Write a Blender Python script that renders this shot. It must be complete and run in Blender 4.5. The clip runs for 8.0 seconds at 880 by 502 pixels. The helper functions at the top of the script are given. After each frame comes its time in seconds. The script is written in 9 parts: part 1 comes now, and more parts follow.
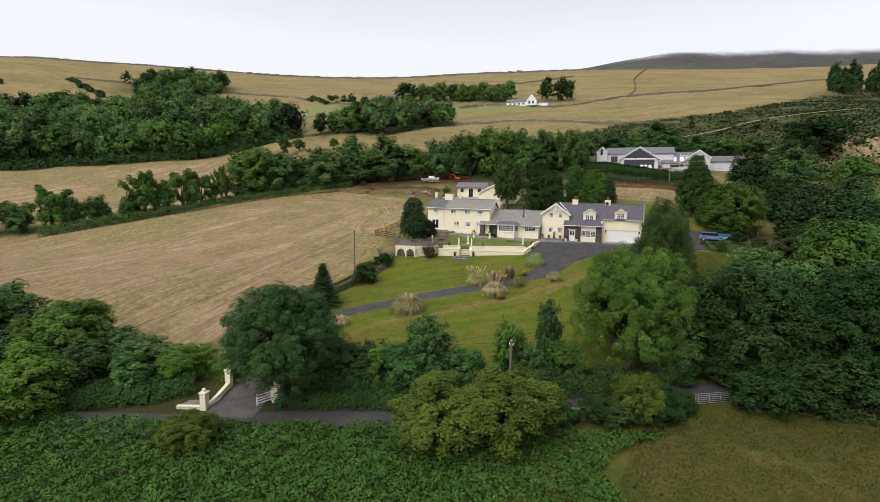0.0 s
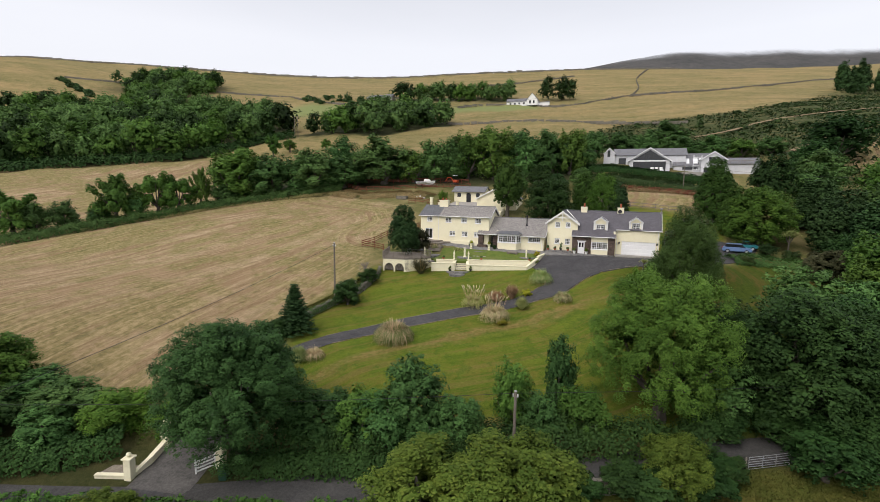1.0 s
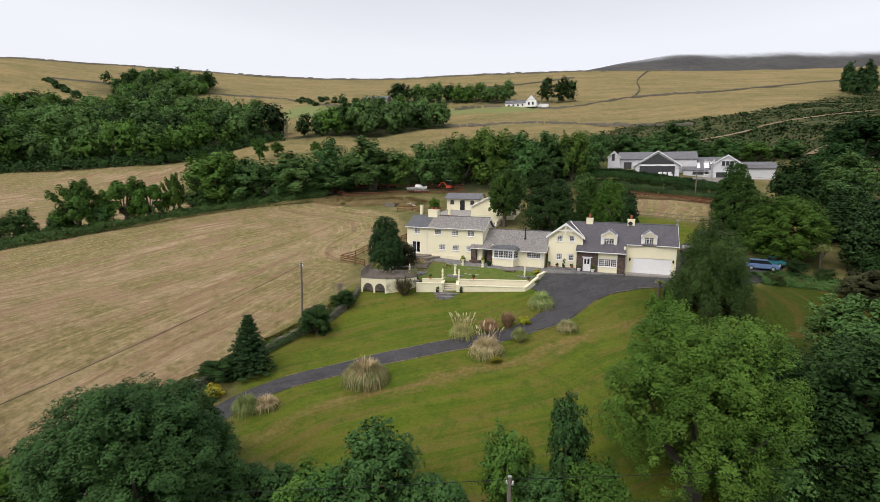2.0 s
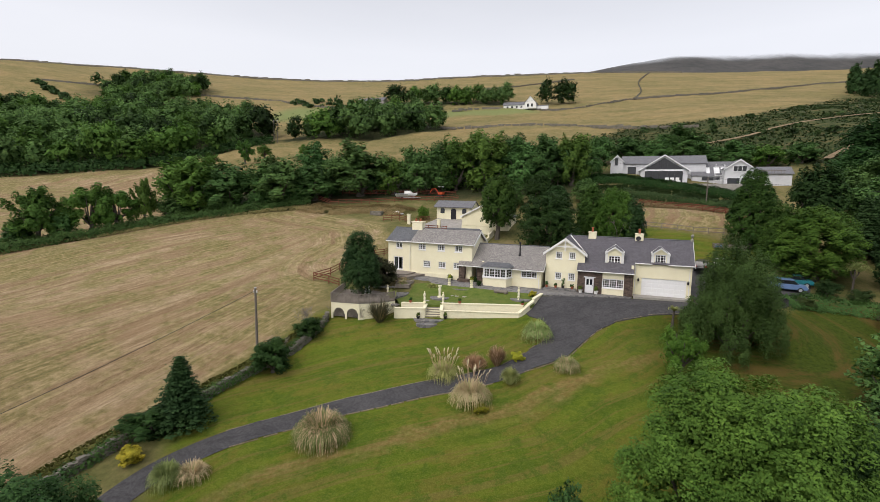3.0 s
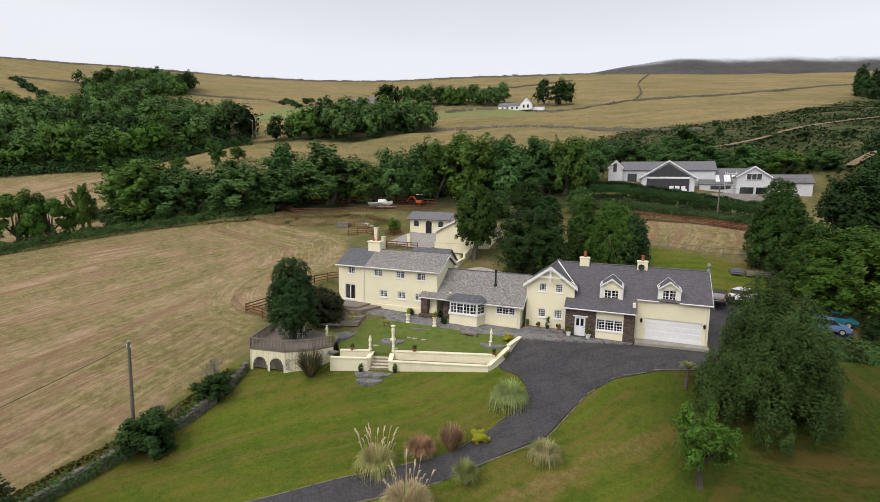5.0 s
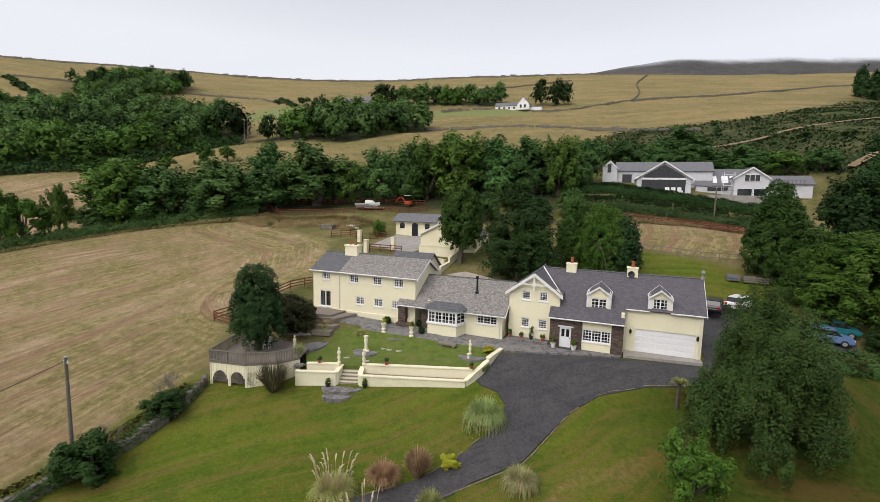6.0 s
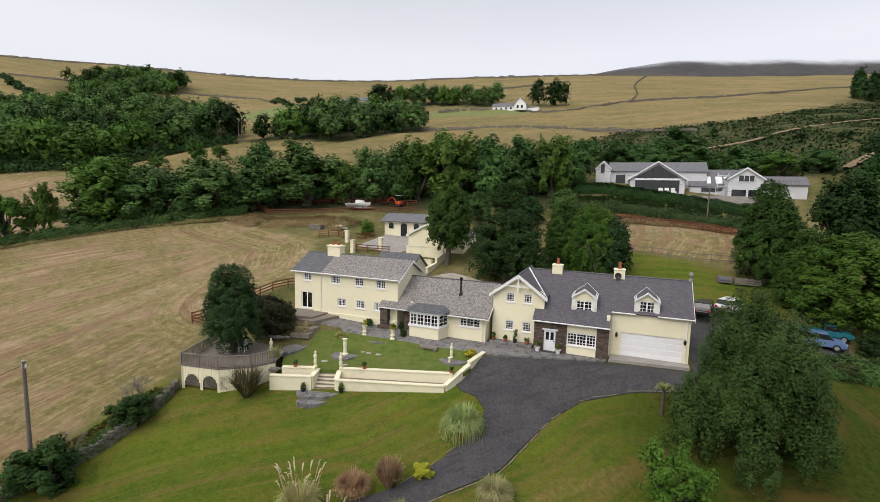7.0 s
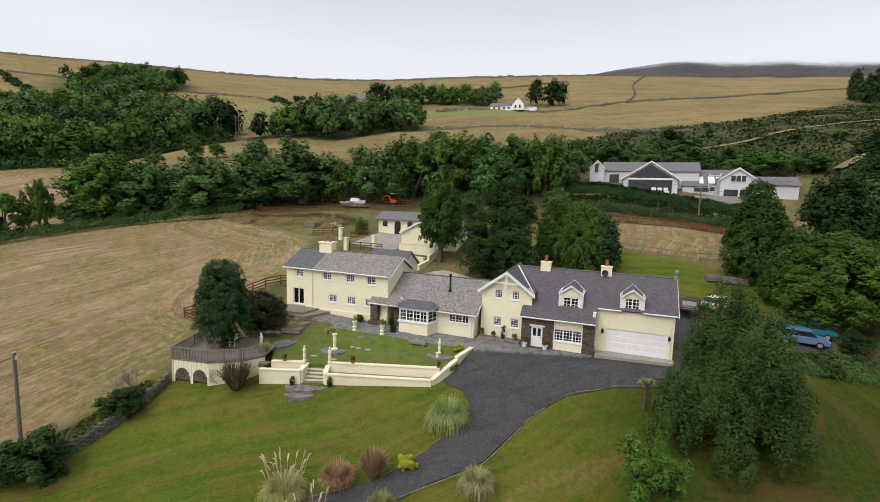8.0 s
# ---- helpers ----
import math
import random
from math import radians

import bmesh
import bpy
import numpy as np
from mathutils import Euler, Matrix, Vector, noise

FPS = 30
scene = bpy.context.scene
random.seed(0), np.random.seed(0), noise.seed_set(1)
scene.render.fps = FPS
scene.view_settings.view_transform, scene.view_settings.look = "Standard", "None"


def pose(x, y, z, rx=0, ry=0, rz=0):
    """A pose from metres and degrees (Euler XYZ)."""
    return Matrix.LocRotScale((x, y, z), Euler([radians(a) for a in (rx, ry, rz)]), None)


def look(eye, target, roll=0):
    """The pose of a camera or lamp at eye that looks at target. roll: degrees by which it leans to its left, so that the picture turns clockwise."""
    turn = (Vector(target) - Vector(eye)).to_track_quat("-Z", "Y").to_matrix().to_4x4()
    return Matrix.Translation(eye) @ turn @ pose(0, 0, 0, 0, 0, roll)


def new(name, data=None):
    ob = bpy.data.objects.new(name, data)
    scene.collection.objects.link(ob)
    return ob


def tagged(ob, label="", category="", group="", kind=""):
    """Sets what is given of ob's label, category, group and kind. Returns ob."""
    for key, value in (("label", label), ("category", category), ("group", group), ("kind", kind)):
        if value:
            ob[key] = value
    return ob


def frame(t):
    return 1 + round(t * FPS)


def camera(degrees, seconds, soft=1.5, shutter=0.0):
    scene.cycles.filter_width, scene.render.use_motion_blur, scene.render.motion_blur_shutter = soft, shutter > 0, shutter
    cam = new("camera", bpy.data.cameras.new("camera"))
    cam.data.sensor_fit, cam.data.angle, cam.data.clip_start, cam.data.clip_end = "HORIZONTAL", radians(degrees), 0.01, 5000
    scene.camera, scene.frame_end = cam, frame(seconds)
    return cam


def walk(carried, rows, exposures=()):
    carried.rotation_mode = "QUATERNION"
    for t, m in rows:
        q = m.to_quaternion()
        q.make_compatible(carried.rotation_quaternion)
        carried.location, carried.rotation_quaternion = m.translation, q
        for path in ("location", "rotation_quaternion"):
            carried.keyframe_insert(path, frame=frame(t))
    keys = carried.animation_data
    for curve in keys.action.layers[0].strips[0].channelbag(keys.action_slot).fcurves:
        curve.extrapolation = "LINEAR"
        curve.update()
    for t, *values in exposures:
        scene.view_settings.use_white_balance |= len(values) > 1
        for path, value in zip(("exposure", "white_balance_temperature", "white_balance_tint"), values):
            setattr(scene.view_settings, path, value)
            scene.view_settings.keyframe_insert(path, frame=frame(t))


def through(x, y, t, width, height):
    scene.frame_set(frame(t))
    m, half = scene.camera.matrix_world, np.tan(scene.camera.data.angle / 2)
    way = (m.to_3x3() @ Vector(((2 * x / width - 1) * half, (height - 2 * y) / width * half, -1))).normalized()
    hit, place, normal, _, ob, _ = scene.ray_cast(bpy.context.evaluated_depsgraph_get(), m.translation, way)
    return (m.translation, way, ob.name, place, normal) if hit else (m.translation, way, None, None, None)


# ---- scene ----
cam = camera(86.0, 8.0, 0.65)
PATH = [
    (0, (3.39, 2.014, 9.196), (2.657, 3.856, 8.932), 0.9),
    (0.5, (2.029, 6.347, 9.624), (1.297, 8.19, 9.362), 0.9),
    (1, (0.951, 10.727, 10.06), (0.219, 12.57, 9.799), 0.9),
    (1.5, (-0.042, 15.15, 10.516), (-0.771, 16.995, 10.26), 0.9),
    (3, (-1.723, 27.677, 12.114), (-2.454, 29.523, 11.872), 0.9),
    (3.5, (-2.16, 31.343, 12.628), (-2.889, 33.19, 12.39), 1.0),
    (4, (-2.415, 34.706, 13.148), (-3.143, 36.554, 12.91), 1.0),
    (4.5, (-2.352, 37.671, 13.488), (-3.079, 39.519, 13.25), 1.1),
    (5, (-2.001, 40.227, 13.702), (-2.728, 42.075, 13.466), 1.2),
    (6.5, (-0.629, 44.786, 13.892), (-1.352, 46.636, 13.659), 1.4),
    (7, (-0.078, 45.388, 13.764), (-0.799, 47.239, 13.533), 1.5),
    (7.5, (0.503, 45.476, 13.659), (-0.215, 47.329, 13.426), 1.7),
    (8, (0.939, 45.217, 13.589), (0.223, 47.07, 13.356), 1.8),
]
walk(cam, [(t, look(eye, target, roll)) for t, eye, target, roll in PATH], ((0.0, 0.15, 6500, 13), (1.5, 0.12, 6500, 13), (4.0, 0.05, 6500, 13), (8.0, 0.03, 6500, 13)))

# ---- light: a bright overcast day ----
SUN_EL, SUN_AZ = radians(50), radians(200)
world = bpy.data.worlds.new("overcast_sky")
scene.world = world
world.use_nodes = True
wn, wl = world.node_tree.nodes, world.node_tree.links
wn.clear()
w_out = wn.new("ShaderNodeOutputWorld")
w_bg = wn.new("ShaderNodeBackground")
w_geo = wn.new("ShaderNodeTexCoord")
w_sep = wn.new("ShaderNodeSeparateXYZ")
w_ramp = wn.new("ShaderNodeValToRGB")
w_noise = wn.new("ShaderNodeTexNoise")
w_map = wn.new("ShaderNodeMapping")
w_mix = wn.new("ShaderNodeMix")
w_sky = wn.new("ShaderNodeTexSky")
w_sky.sky_type, w_sky.sun_disc, w_sky.sun_elevation, w_sky.sun_rotation = "NISHITA", False, SUN_EL, SUN_AZ
w_sky.air_density, w_sky.dust_density = 1.0, 5.0
w_add = wn.new("ShaderNodeMix")
w_map.inputs["Scale"].default_value = (1.2, 1.2, 5.0)
w_noise.inputs["Scale"].default_value = 2.2
w_noise.inputs["Detail"].default_value = 5.0
w_noise.inputs["Roughness"].default_value = 0.55
# cloud deck: brighter just over the skyline, a little greyer higher up
w_ramp.color_ramp.elements[0].position, w_ramp.color_ramp.elements[0].color = 0.0, (0.86, 0.87, 0.89, 1)
w_ramp.color_ramp.elements[1].position, w_ramp.color_ramp.elements[1].color = 1.0, (0.74, 0.75, 0.77, 1)
mid = w_ramp.color_ramp.elements.new(0.36)
mid.color = (0.76, 0.77, 0.785, 1)
mid = w_ramp.color_ramp.elements.new(0.27)
mid.color = (0.88, 0.89, 0.905, 1)
wl.new(w_geo.outputs["Generated"], w_sep.inputs[0])
wl.new(w_geo.outputs["Generated"], w_map.inputs["Vector"])
wl.new(w_map.outputs[0], w_noise.inputs["Vector"])
wl.new(w_sep.outputs["Z"], w_ramp.inputs["Fac"])
w_mix.data_type, w_mix.blend_type = "RGBA", "OVERLAY"
w_mix.inputs["Factor"].default_value = 0.22
wl.new(w_ramp.outputs["Color"], w_mix.inputs[6])
wl.new(w_noise.outputs["Fac"], w_mix.inputs[7])
w_add.data_type, w_add.blend_type = "RGBA", "MIX"
w_add.inputs["Factor"].default_value = 0.04
wl.new(w_mix.outputs[2], w_add.inputs[6])
wl.new(w_sky.outputs["Color"], w_add.inputs[7])
wl.new(w_add.outputs[2], w_bg.inputs["Color"])
w_bg.inputs["Strength"].default_value = 0.89
wl.new(w_bg.outputs[0], w_out.inputs["Surface"])
sun = new("sun", bpy.data.lights.new("sun", "SUN"))
sun.data.energy, sun.data.angle, sun.data.color = 1.75, radians(45), (1.0, 0.96, 0.9)
sun.matrix_world = look((0, 0, 60), (-60 * math.sin(SUN_AZ) / math.tan(SUN_EL), -60 * math.cos(SUN_AZ) / math.tan(SUN_EL), 0))

# ---- materials ----
def material(name, rough=0.8, metal=0.0, spec=0.3):
    m = bpy.data.materials.new(name)
    m.use_nodes = True
    b = m.node_tree.nodes["Principled BSDF"]
    b.inputs["Roughness"].default_value = rough
    b.inputs["Metallic"].default_value = metal
    b.inputs["Specular IOR Level"].default_value = spec
    return m, m.node_tree.nodes, m.node_tree.links, b


def rgb(c):
    return (*c, 1.0)


def noise_at(m, scale, detail=4.0, rough=0.6, coords="Object", stretch=(1, 1, 1), turn=0.0):
    n, l = m.node_tree.nodes, m.node_tree.links
    tc, mp, tx = n.new("ShaderNodeTexCoord"), n.new("ShaderNodeMapping"), n.new("ShaderNodeTexNoise")
    mp.inputs["Scale"].default_value = stretch
    tx.inputs["Scale"].default_value, tx.inputs["Detail"].default_value, tx.inputs["Roughness"].default_value = scale, detail, rough
    src = n.new("ShaderNodeNewGeometry").outputs["Position"] if coords == "World" else tc.outputs[coords]
    if turn:
        rot = n.new("ShaderNodeVectorRotate")
        rot.rotation_type = "Z_AXIS"
        rot.inputs["Angle"].default_value = -turn
        l.new(src, rot.inputs["Vector"])
        src = rot.outputs[0]
    l.new(src, mp.inputs["Vector"])
    l.new(mp.outputs[0], tx.inputs["Vector"])
    return tx.outputs["Fac"]


def ramp(m, fac, stops):
    n, l = m.node_tree.nodes, m.node_tree.links
    r = n.new("ShaderNodeValToRGB")
    r.color_ramp.elements[0].position, r.color_ramp.elements[0].color = stops[0][0], rgb(stops[0][1])
    r.color_ramp.elements[1].position, r.color_ramp.elements[1].color = stops[-1][0], rgb(stops[-1][1])
    for p, c in stops[1:-1]:
        e = r.color_ramp.elements.new(p)
        e.color = rgb(c)
    l.new(fac, r.inputs["Fac"])
    return r.outputs["Color"]


def mixed(m, fac, a, b, how="MIX"):
    n, l = m.node_tree.nodes, m.node_tree.links
    x = n.new("ShaderNodeMix")
    x.data_type, x.blend_type = "RGBA", how
    for sock, v in ((x.inputs["Factor"], fac), (x.inputs[6], a), (x.inputs[7], b)):
        if isinstance(v, (int, float)):
            sock.default_value = v
        elif isinstance(v, tuple):
            sock.default_value = rgb(v)
        else:
            l.new(v, sock)
    return x.outputs[2]


def bump(m, fac, strength=0.4, distance=0.05):
    n, l = m.node_tree.nodes, m.node_tree.links
    bp = n.new("ShaderNodeBump")
    bp.inputs["Strength"].default_value, bp.inputs["Distance"].default_value = strength, distance
    l.new(fac, bp.inputs["Height"])
    l.new(bp.outputs[0], n["Principled BSDF"].inputs["Normal"])


def surface(name, dark, light, scale=3.0, rough=0.8, metal=0.0, spec=0.3, fine=None, stain=None, relief=0.3, depth=0.02, coords="Object", stretch=(1, 1, 1), vary=0.0):
    """A plain surface: two tones, a fine grain, patchy stains and relief."""
    m, n, l, b = material(name, rough, metal, spec)
    col = ramp(m, noise_at(m, scale, 5, 0.6, coords, stretch), [(0.3, dark), (0.7, light)])
    if stain:
        col = mixed(m, ramp(m, noise_at(m, scale * 0.23, 6, 0.7, coords), [(0.52, (0, 0, 0)), (0.72, (1, 1, 1))]), col, stain)
    g = noise_at(m, fine or scale * 9, 3, 0.6, coords, stretch)
    col = mixed(m, 0.25, col, ramp(m, g, [(0.3, tuple(v * 0.6 for v in dark)), (0.7, light)]))
    if vary:
        oi, hs = n.new("ShaderNodeObjectInfo"), n.new("ShaderNodeHueSaturation")
        mr = n.new("ShaderNodeMapRange")
        mr.inputs["To Min"].default_value, mr.inputs["To Max"].default_value = 1 - vary, 1 + vary
        l.new(oi.outputs["Random"], mr.inputs["Value"])
        l.new(mr.outputs[0], hs.inputs["Value"])
        l.new(col, hs.inputs["Color"])
        col = hs.outputs["Color"]
    l.new(col, b.inputs["Base Color"])
    bump(m, g, relief, depth)
    return m


def leaf_material(name, dark, light, tip=None, big=0.35, gloss=0.7, hue=0.028, through=0.18, spread=0.36):
    """Foliage: clump-sized and leaf-sized variation, a different tone for each leaf and each plant, some light through."""
    m, n, l, b = material(name, gloss, 0, 0.12)
    g, oi = n.new("ShaderNodeNewGeometry"), n.new("ShaderNodeObjectInfo")
    col = ramp(m, g.outputs["Random Per Island"], [(0.0, dark), (0.75, light), (1.0, tip or light)])
    col = mixed(m, 0.68, col, ramp(m, noise_at(m, big, 4, 0.65, "World"), [(0.35, dark), (0.65, light)]))
    hs, mr, mh = n.new("ShaderNodeHueSaturation"), n.new("ShaderNodeMapRange"), n.new("ShaderNodeMapRange")
    mr.inputs["To Min"].default_value, mr.inputs["To Max"].default_value = 1 - spread, 1 + spread
    mh.inputs["To Min"].default_value, mh.inputs["To Max"].default_value = 0.5 - hue, 0.5 + hue
    l.new(oi.outputs["Random"], mr.inputs["Value"])
    wn2 = n.new("ShaderNodeTexWhiteNoise")
    wn2.noise_dimensions = "1D"
    l.new(oi.outputs["Random"], wn2.inputs["W"])
    l.new(wn2.outputs["Value"], mh.inputs["Value"])
    at, am = n.new("ShaderNodeAttribute"), n.new("ShaderNodeMath")
    at.attribute_name = "tone"
    am.operation = "MULTIPLY_ADD"
    am.inputs[1].default_value = 0.75
    l.new(at.outputs["Fac"], am.inputs[0])
    l.new(mr.outputs[0], am.inputs[2])
    l.new(am.outputs[0], hs.inputs["Value"])
    l.new(mh.outputs[0], hs.inputs["Hue"])
    l.new(col, hs.inputs["Color"])
    l.new(hs.outputs["Color"], b.inputs["Base Color"])
    tr, mx = n.new("ShaderNodeBsdfTranslucent"), n.new("ShaderNodeMixShader")
    mx.inputs["Fac"].default_value = through
    l.new(hs.outputs["Color"], tr.inputs["Color"])
    l.new(b.outputs[0], mx.inputs[1])
    l.new(tr.outputs[0], mx.inputs[2])
    l.new(mx.outputs[0], n["Material Output"].inputs["Surface"])
    return m


LEAF_DARK = leaf_material("sycamore_leaves", (0.014, 0.038, 0.010), (0.040, 0.090, 0.022), (0.070, 0.138, 0.030), hue=0.012, spread=0.24)
LEAF_MID = leaf_material("ash_leaves", (0.040, 0.092, 0.015), (0.098, 0.188, 0.033), (0.175, 0.275, 0.044), hue=0.014, spread=0.25)
LEAF_BRIGHT = leaf_material("bright_leaves", (0.046, 0.108, 0.013), (0.118, 0.225, 0.032), (0.205, 0.315, 0.046), hue=0.01, spread=0.2)
LEAF_OLIVE = leaf_material("willow_leaves", (0.042, 0.078, 0.010), (0.110, 0.160, 0.025), (0.22, 0.245, 0.038), hue=0.006, spread=0.1)
LEAF_BIRCH = leaf_material("birch_leaves", (0.030, 0.062, 0.015), (0.068, 0.122, 0.029), (0.104, 0.165, 0.040), hue=0.004, spread=0.05)
# woodland green raised and slightly blued so its colour carries some distance haze
LEAF_WOOD = leaf_material("woodland_leaves", (0.030, 0.074, 0.020), (0.088, 0.178, 0.048), (0.140, 0.235, 0.062), hue=0.014, spread=0.28)
LEAF_CONIFER = leaf_material("conifer_needles", (0.017, 0.043, 0.014), (0.046, 0.092, 0.028), (0.074, 0.132, 0.038), gloss=0.75, through=0.1, hue=0.01, spread=0.15)
LEAF_CYPRESS = leaf_material("cypress_sprays", (0.020, 0.052, 0.010), (0.056, 0.115, 0.021), (0.110, 0.175, 0.030), gloss=0.75, through=0.1, hue=0.008, spread=0.15)
LEAF_PURPLE = leaf_material("dark_purple_leaves", (0.026, 0.034, 0.015), (0.056, 0.062, 0.028), (0.10, 0.075, 0.033), gloss=0.75, through=0.1)
LEAF_FERN = leaf_material("bracken_fronds", (0.028, 0.076, 0.013), (0.08, 0.178, 0.034), (0.14, 0.25, 0.048), big=0.8, spread=0.06, hue=0.004)
LEAF_GORSE = leaf_material("gorse", (0.024, 0.048, 0.014), (0.061, 0.095, 0.029), (0.101, 0.115, 0.041))
LEAF_ASH = leaf_material("large_ash_leaves", (0.044, 0.104, 0.015), (0.118, 0.228, 0.036), (0.21, 0.325, 0.050), hue=0.004, spread=0.05)
LEAF_SYCAMORE = leaf_material("large_sycamore_leaves", (0.018, 0.050, 0.014), (0.052, 0.118, 0.032), (0.095, 0.180, 0.046), hue=0.004, spread=0.06)
LEAF_YELLOW = leaf_material("golden_shrub", (0.130, 0.159, 0.017), (0.390, 0.366, 0.033), (0.600, 0.512, 0.044))
GRASS_TALL = leaf_material("meadow_grass", (0.07, 0.085, 0.017), (0.135, 0.13, 0.034), (0.27, 0.21, 0.085), big=0.5, spread=0.02, hue=0.002)
GRASS_DRY = leaf_material("dry_grass", (0.15, 0.135, 0.05), (0.30, 0.245, 0.11), (0.45, 0.34, 0.17), big=0.5)
LEAF_GOLD = leaf_material("golden_cypress_sprays", (0.036, 0.088, 0.012), (0.096, 0.180, 0.027), (0.175, 0.262, 0.040), gloss=0.75, through=0.1, hue=0.006, spread=0.08)
BLADE_GREEN = leaf_material("pampas_blades", (0.16, 0.21, 0.06), (0.34, 0.38, 0.14), (0.55, 0.50, 0.26), big=2)
BLADE_TAN = leaf_material("dry_blades", (0.38, 0.27, 0.16), (0.60, 0.46, 0.30), (0.74, 0.61, 0.42), big=2)
BLADE_RUST = leaf_material("rust_grass", (0.21, 0.135, 0.07), (0.38, 0.26, 0.14), (0.56, 0.43, 0.27), big=2)
BLADE_DARK = leaf_material("flax_blades", (0.06, 0.06, 0.035), (0.13, 0.12, 0.07), (0.28, 0.19, 0.12), big=2)
PLUME = leaf_material("cream_plumes", (0.45, 0.38, 0.24), (0.62, 0.55, 0.38), (0.72, 0.66, 0.5), big=2)
BARK = surface("bark", (0.05, 0.042, 0.034), (0.13, 0.115, 0.095), 4, 0.9, stretch=(3, 3, 0.6), relief=0.8)


# ---- the lie of the land ----
A = radians(20.5)
SA, CA = math.sin(A), math.cos(A)


def along(x, y):
    """Metres uphill (s) and across to the right (c) for a place."""
    return -SA * x + CA * y, CA * x + SA * y


def place_of(s, c):
    return CA * c - SA * s, SA * c + CA * s


def smooth(a, b, v):
    k = np.clip((np.asarray(v, float) - a) / (b - a), 0, 1)
    return k * k * (3 - 2 * k)


# The hillside climbs from the lane to the moor: height along the fall line
RISE_S = (-200, 0, 22, 34, 40, 44, 50, 58, 66, 72, 79, 86, 92, 100, 112, 122, 134, 160, 200, 241, 291, 355, 620, 760, 1100)
RISE_Z = (-22, -16.5, -14, -12.1, -11.2, -10.9, -9.1, -7.0, -5.0, -3.7, -1.9, -0.2, 1.2, 2.9, 6.0, 7.4, 10, 17, 28, 38.5, 50, 69, 150, 152, 120)


def height(x, y):
    """Ground level (numpy arrays or floats)."""
    s, c = along(np.asarray(x, float), np.asarray(y, float))
    z = np.interp(s, RISE_S, RISE_Z)
    for d in (3.0, -3.0):
        z = z + 0.5 * (np.interp(s + d, RISE_S, RISE_Z) - np.interp(s, RISE_S, RISE_Z))
    # the valley falls away to the left, the bank rises to the right
    left = np.clip(-c, 0, 90) - 0.0
    z = z - 0.075 * left * smooth(60, 95, s) * (1 - 0.75 * smooth(150, 330, s))
    z = z + (np.clip(c - 8, 0, 38) + 0.1 * np.clip(c - 46, 0, 25) + np.clip(c - 71, 0, 250)) * np.interp(s, (70, 88, 96, 107, 118, 130, 136, 200, 330, 620), (0, 0, 0.06, 0.105, 0.085, 0.125, 0.155, 0.1, 0.07, 0.035)) * (1 - 0.35 * smooth(140, 320, c))
    z = z + 0.8 * smooth(0, 22, c) * smooth(52, 66, s) * (1 - smooth(84, 94, s)) - 0.6 * smooth(-30, -8, c) * (1 - smooth(-6, 4, c)) * smooth(56, 64, s) * (1 - smooth(70, 78, s))
    # the levelled ground on which the house and its yard stand
    level = np.interp(x, (-34, -22, -11, -7, 12), (0.95, 0.45, 0.35, 0.22, 0.18))
    k = smooth(-41, -34, x) * (1 - smooth(10, 19, x)) * smooth(80.5, 85.5, y) * (1 - smooth(96, 101, y))
    z = z * (1 - k) + level * k
    z = z + 30 * (1 - smooth(-420, -120, c)) * smooth(180, 420, s) * (1 - 0.55 * smooth(400, 600, s))
    # the long ridge dips in the middle and climbs to the moor on the right
    z = z + np.interp(c, (-525, -451, -357, -270, -190, -57, 2, 74, 166, 334, 430, 520), (5, 0, -3.5, -4, -3, -2, 1, 3, 4, 4.6, 7.4, 13)) * smooth(340, 612, s)
    return z


# ---- the ground: one sheet from the lane to the skyline ----
def inside(poly, x, y, soft=1.2):
    """1 inside a convex or concave outline given as (x, y) corners, falling to 0 within soft metres outside."""
    x, y = np.asarray(x, float), np.asarray(y, float)
    within, near = np.zeros(x.shape, bool), np.full(x.shape, 1e9)
    for (ax, ay), (bx, by) in zip(poly, poly[1:] + poly[:1]):
        cross = (ay > y) != (by > y)
        xi = ax + (y - ay) * (bx - ax) / ((by - ay) or 1e-9)
        within ^= cross & (x < xi)
        t = np.clip(((x - ax) * (bx - ax) + (y - ay) * (by - ay)) / ((bx - ax) ** 2 + (by - ay) ** 2 + 1e-9), 0, 1)
        near = np.minimum(near, np.hypot(x - ax - t * (bx - ax), y - ay - t * (by - ay)))
    return np.where(within, 1.0, 1 - np.clip(near / soft, 0, 1))


HAY = [(-41, 38), (-36.5, 61), (-35.5, 72), (-41, 82), (-39, 97), (-46, 107), (-57, 111), (-70, 116), (-84, 110), (-97, 98), (-103, 83), (-128, 60), (-100, 33), (-58, 33)]
HAY_LEFT = [(-107, 93), (-101, 105), (-93, 117), (-110, 131), (-152, 147), (-186, 121), (-235, 80), (-170, 48), (-126, 74)]
HAY_FAR = [(50, 156), (78, 154), (92, 172), (60, 170)]
GREEN = [(-120, 300), (-60, 320), (-64, 329), (-112, 324)]
GREEN_LEFT = [(-205, 255), (-168, 285), (-150, 305), (-215, 300)]
HAY_RIGHT = [(-2, 113), (7.6, 112.2), (15, 114), (17, 125), (0.5, 125.5), (-4, 122)]
LAWN = [(-36, 56), (-27, 45), (0, 50), (26, 62), (40, 80), (34, 94), (20, 95), (14, 88), (-8, 88), (-12, 79), (-34, 73)]
WOOD = [(-250, 84), (-215, 100), (-183, 128), (-172, 137), (-160, 147), (-155, 163), (-151, 180), (-146, 192), (-166, 214), (-205, 232), (-240, 234), (-274, 225), (-293, 207), (-320, 185), (-345, 150), (-300, 100)]
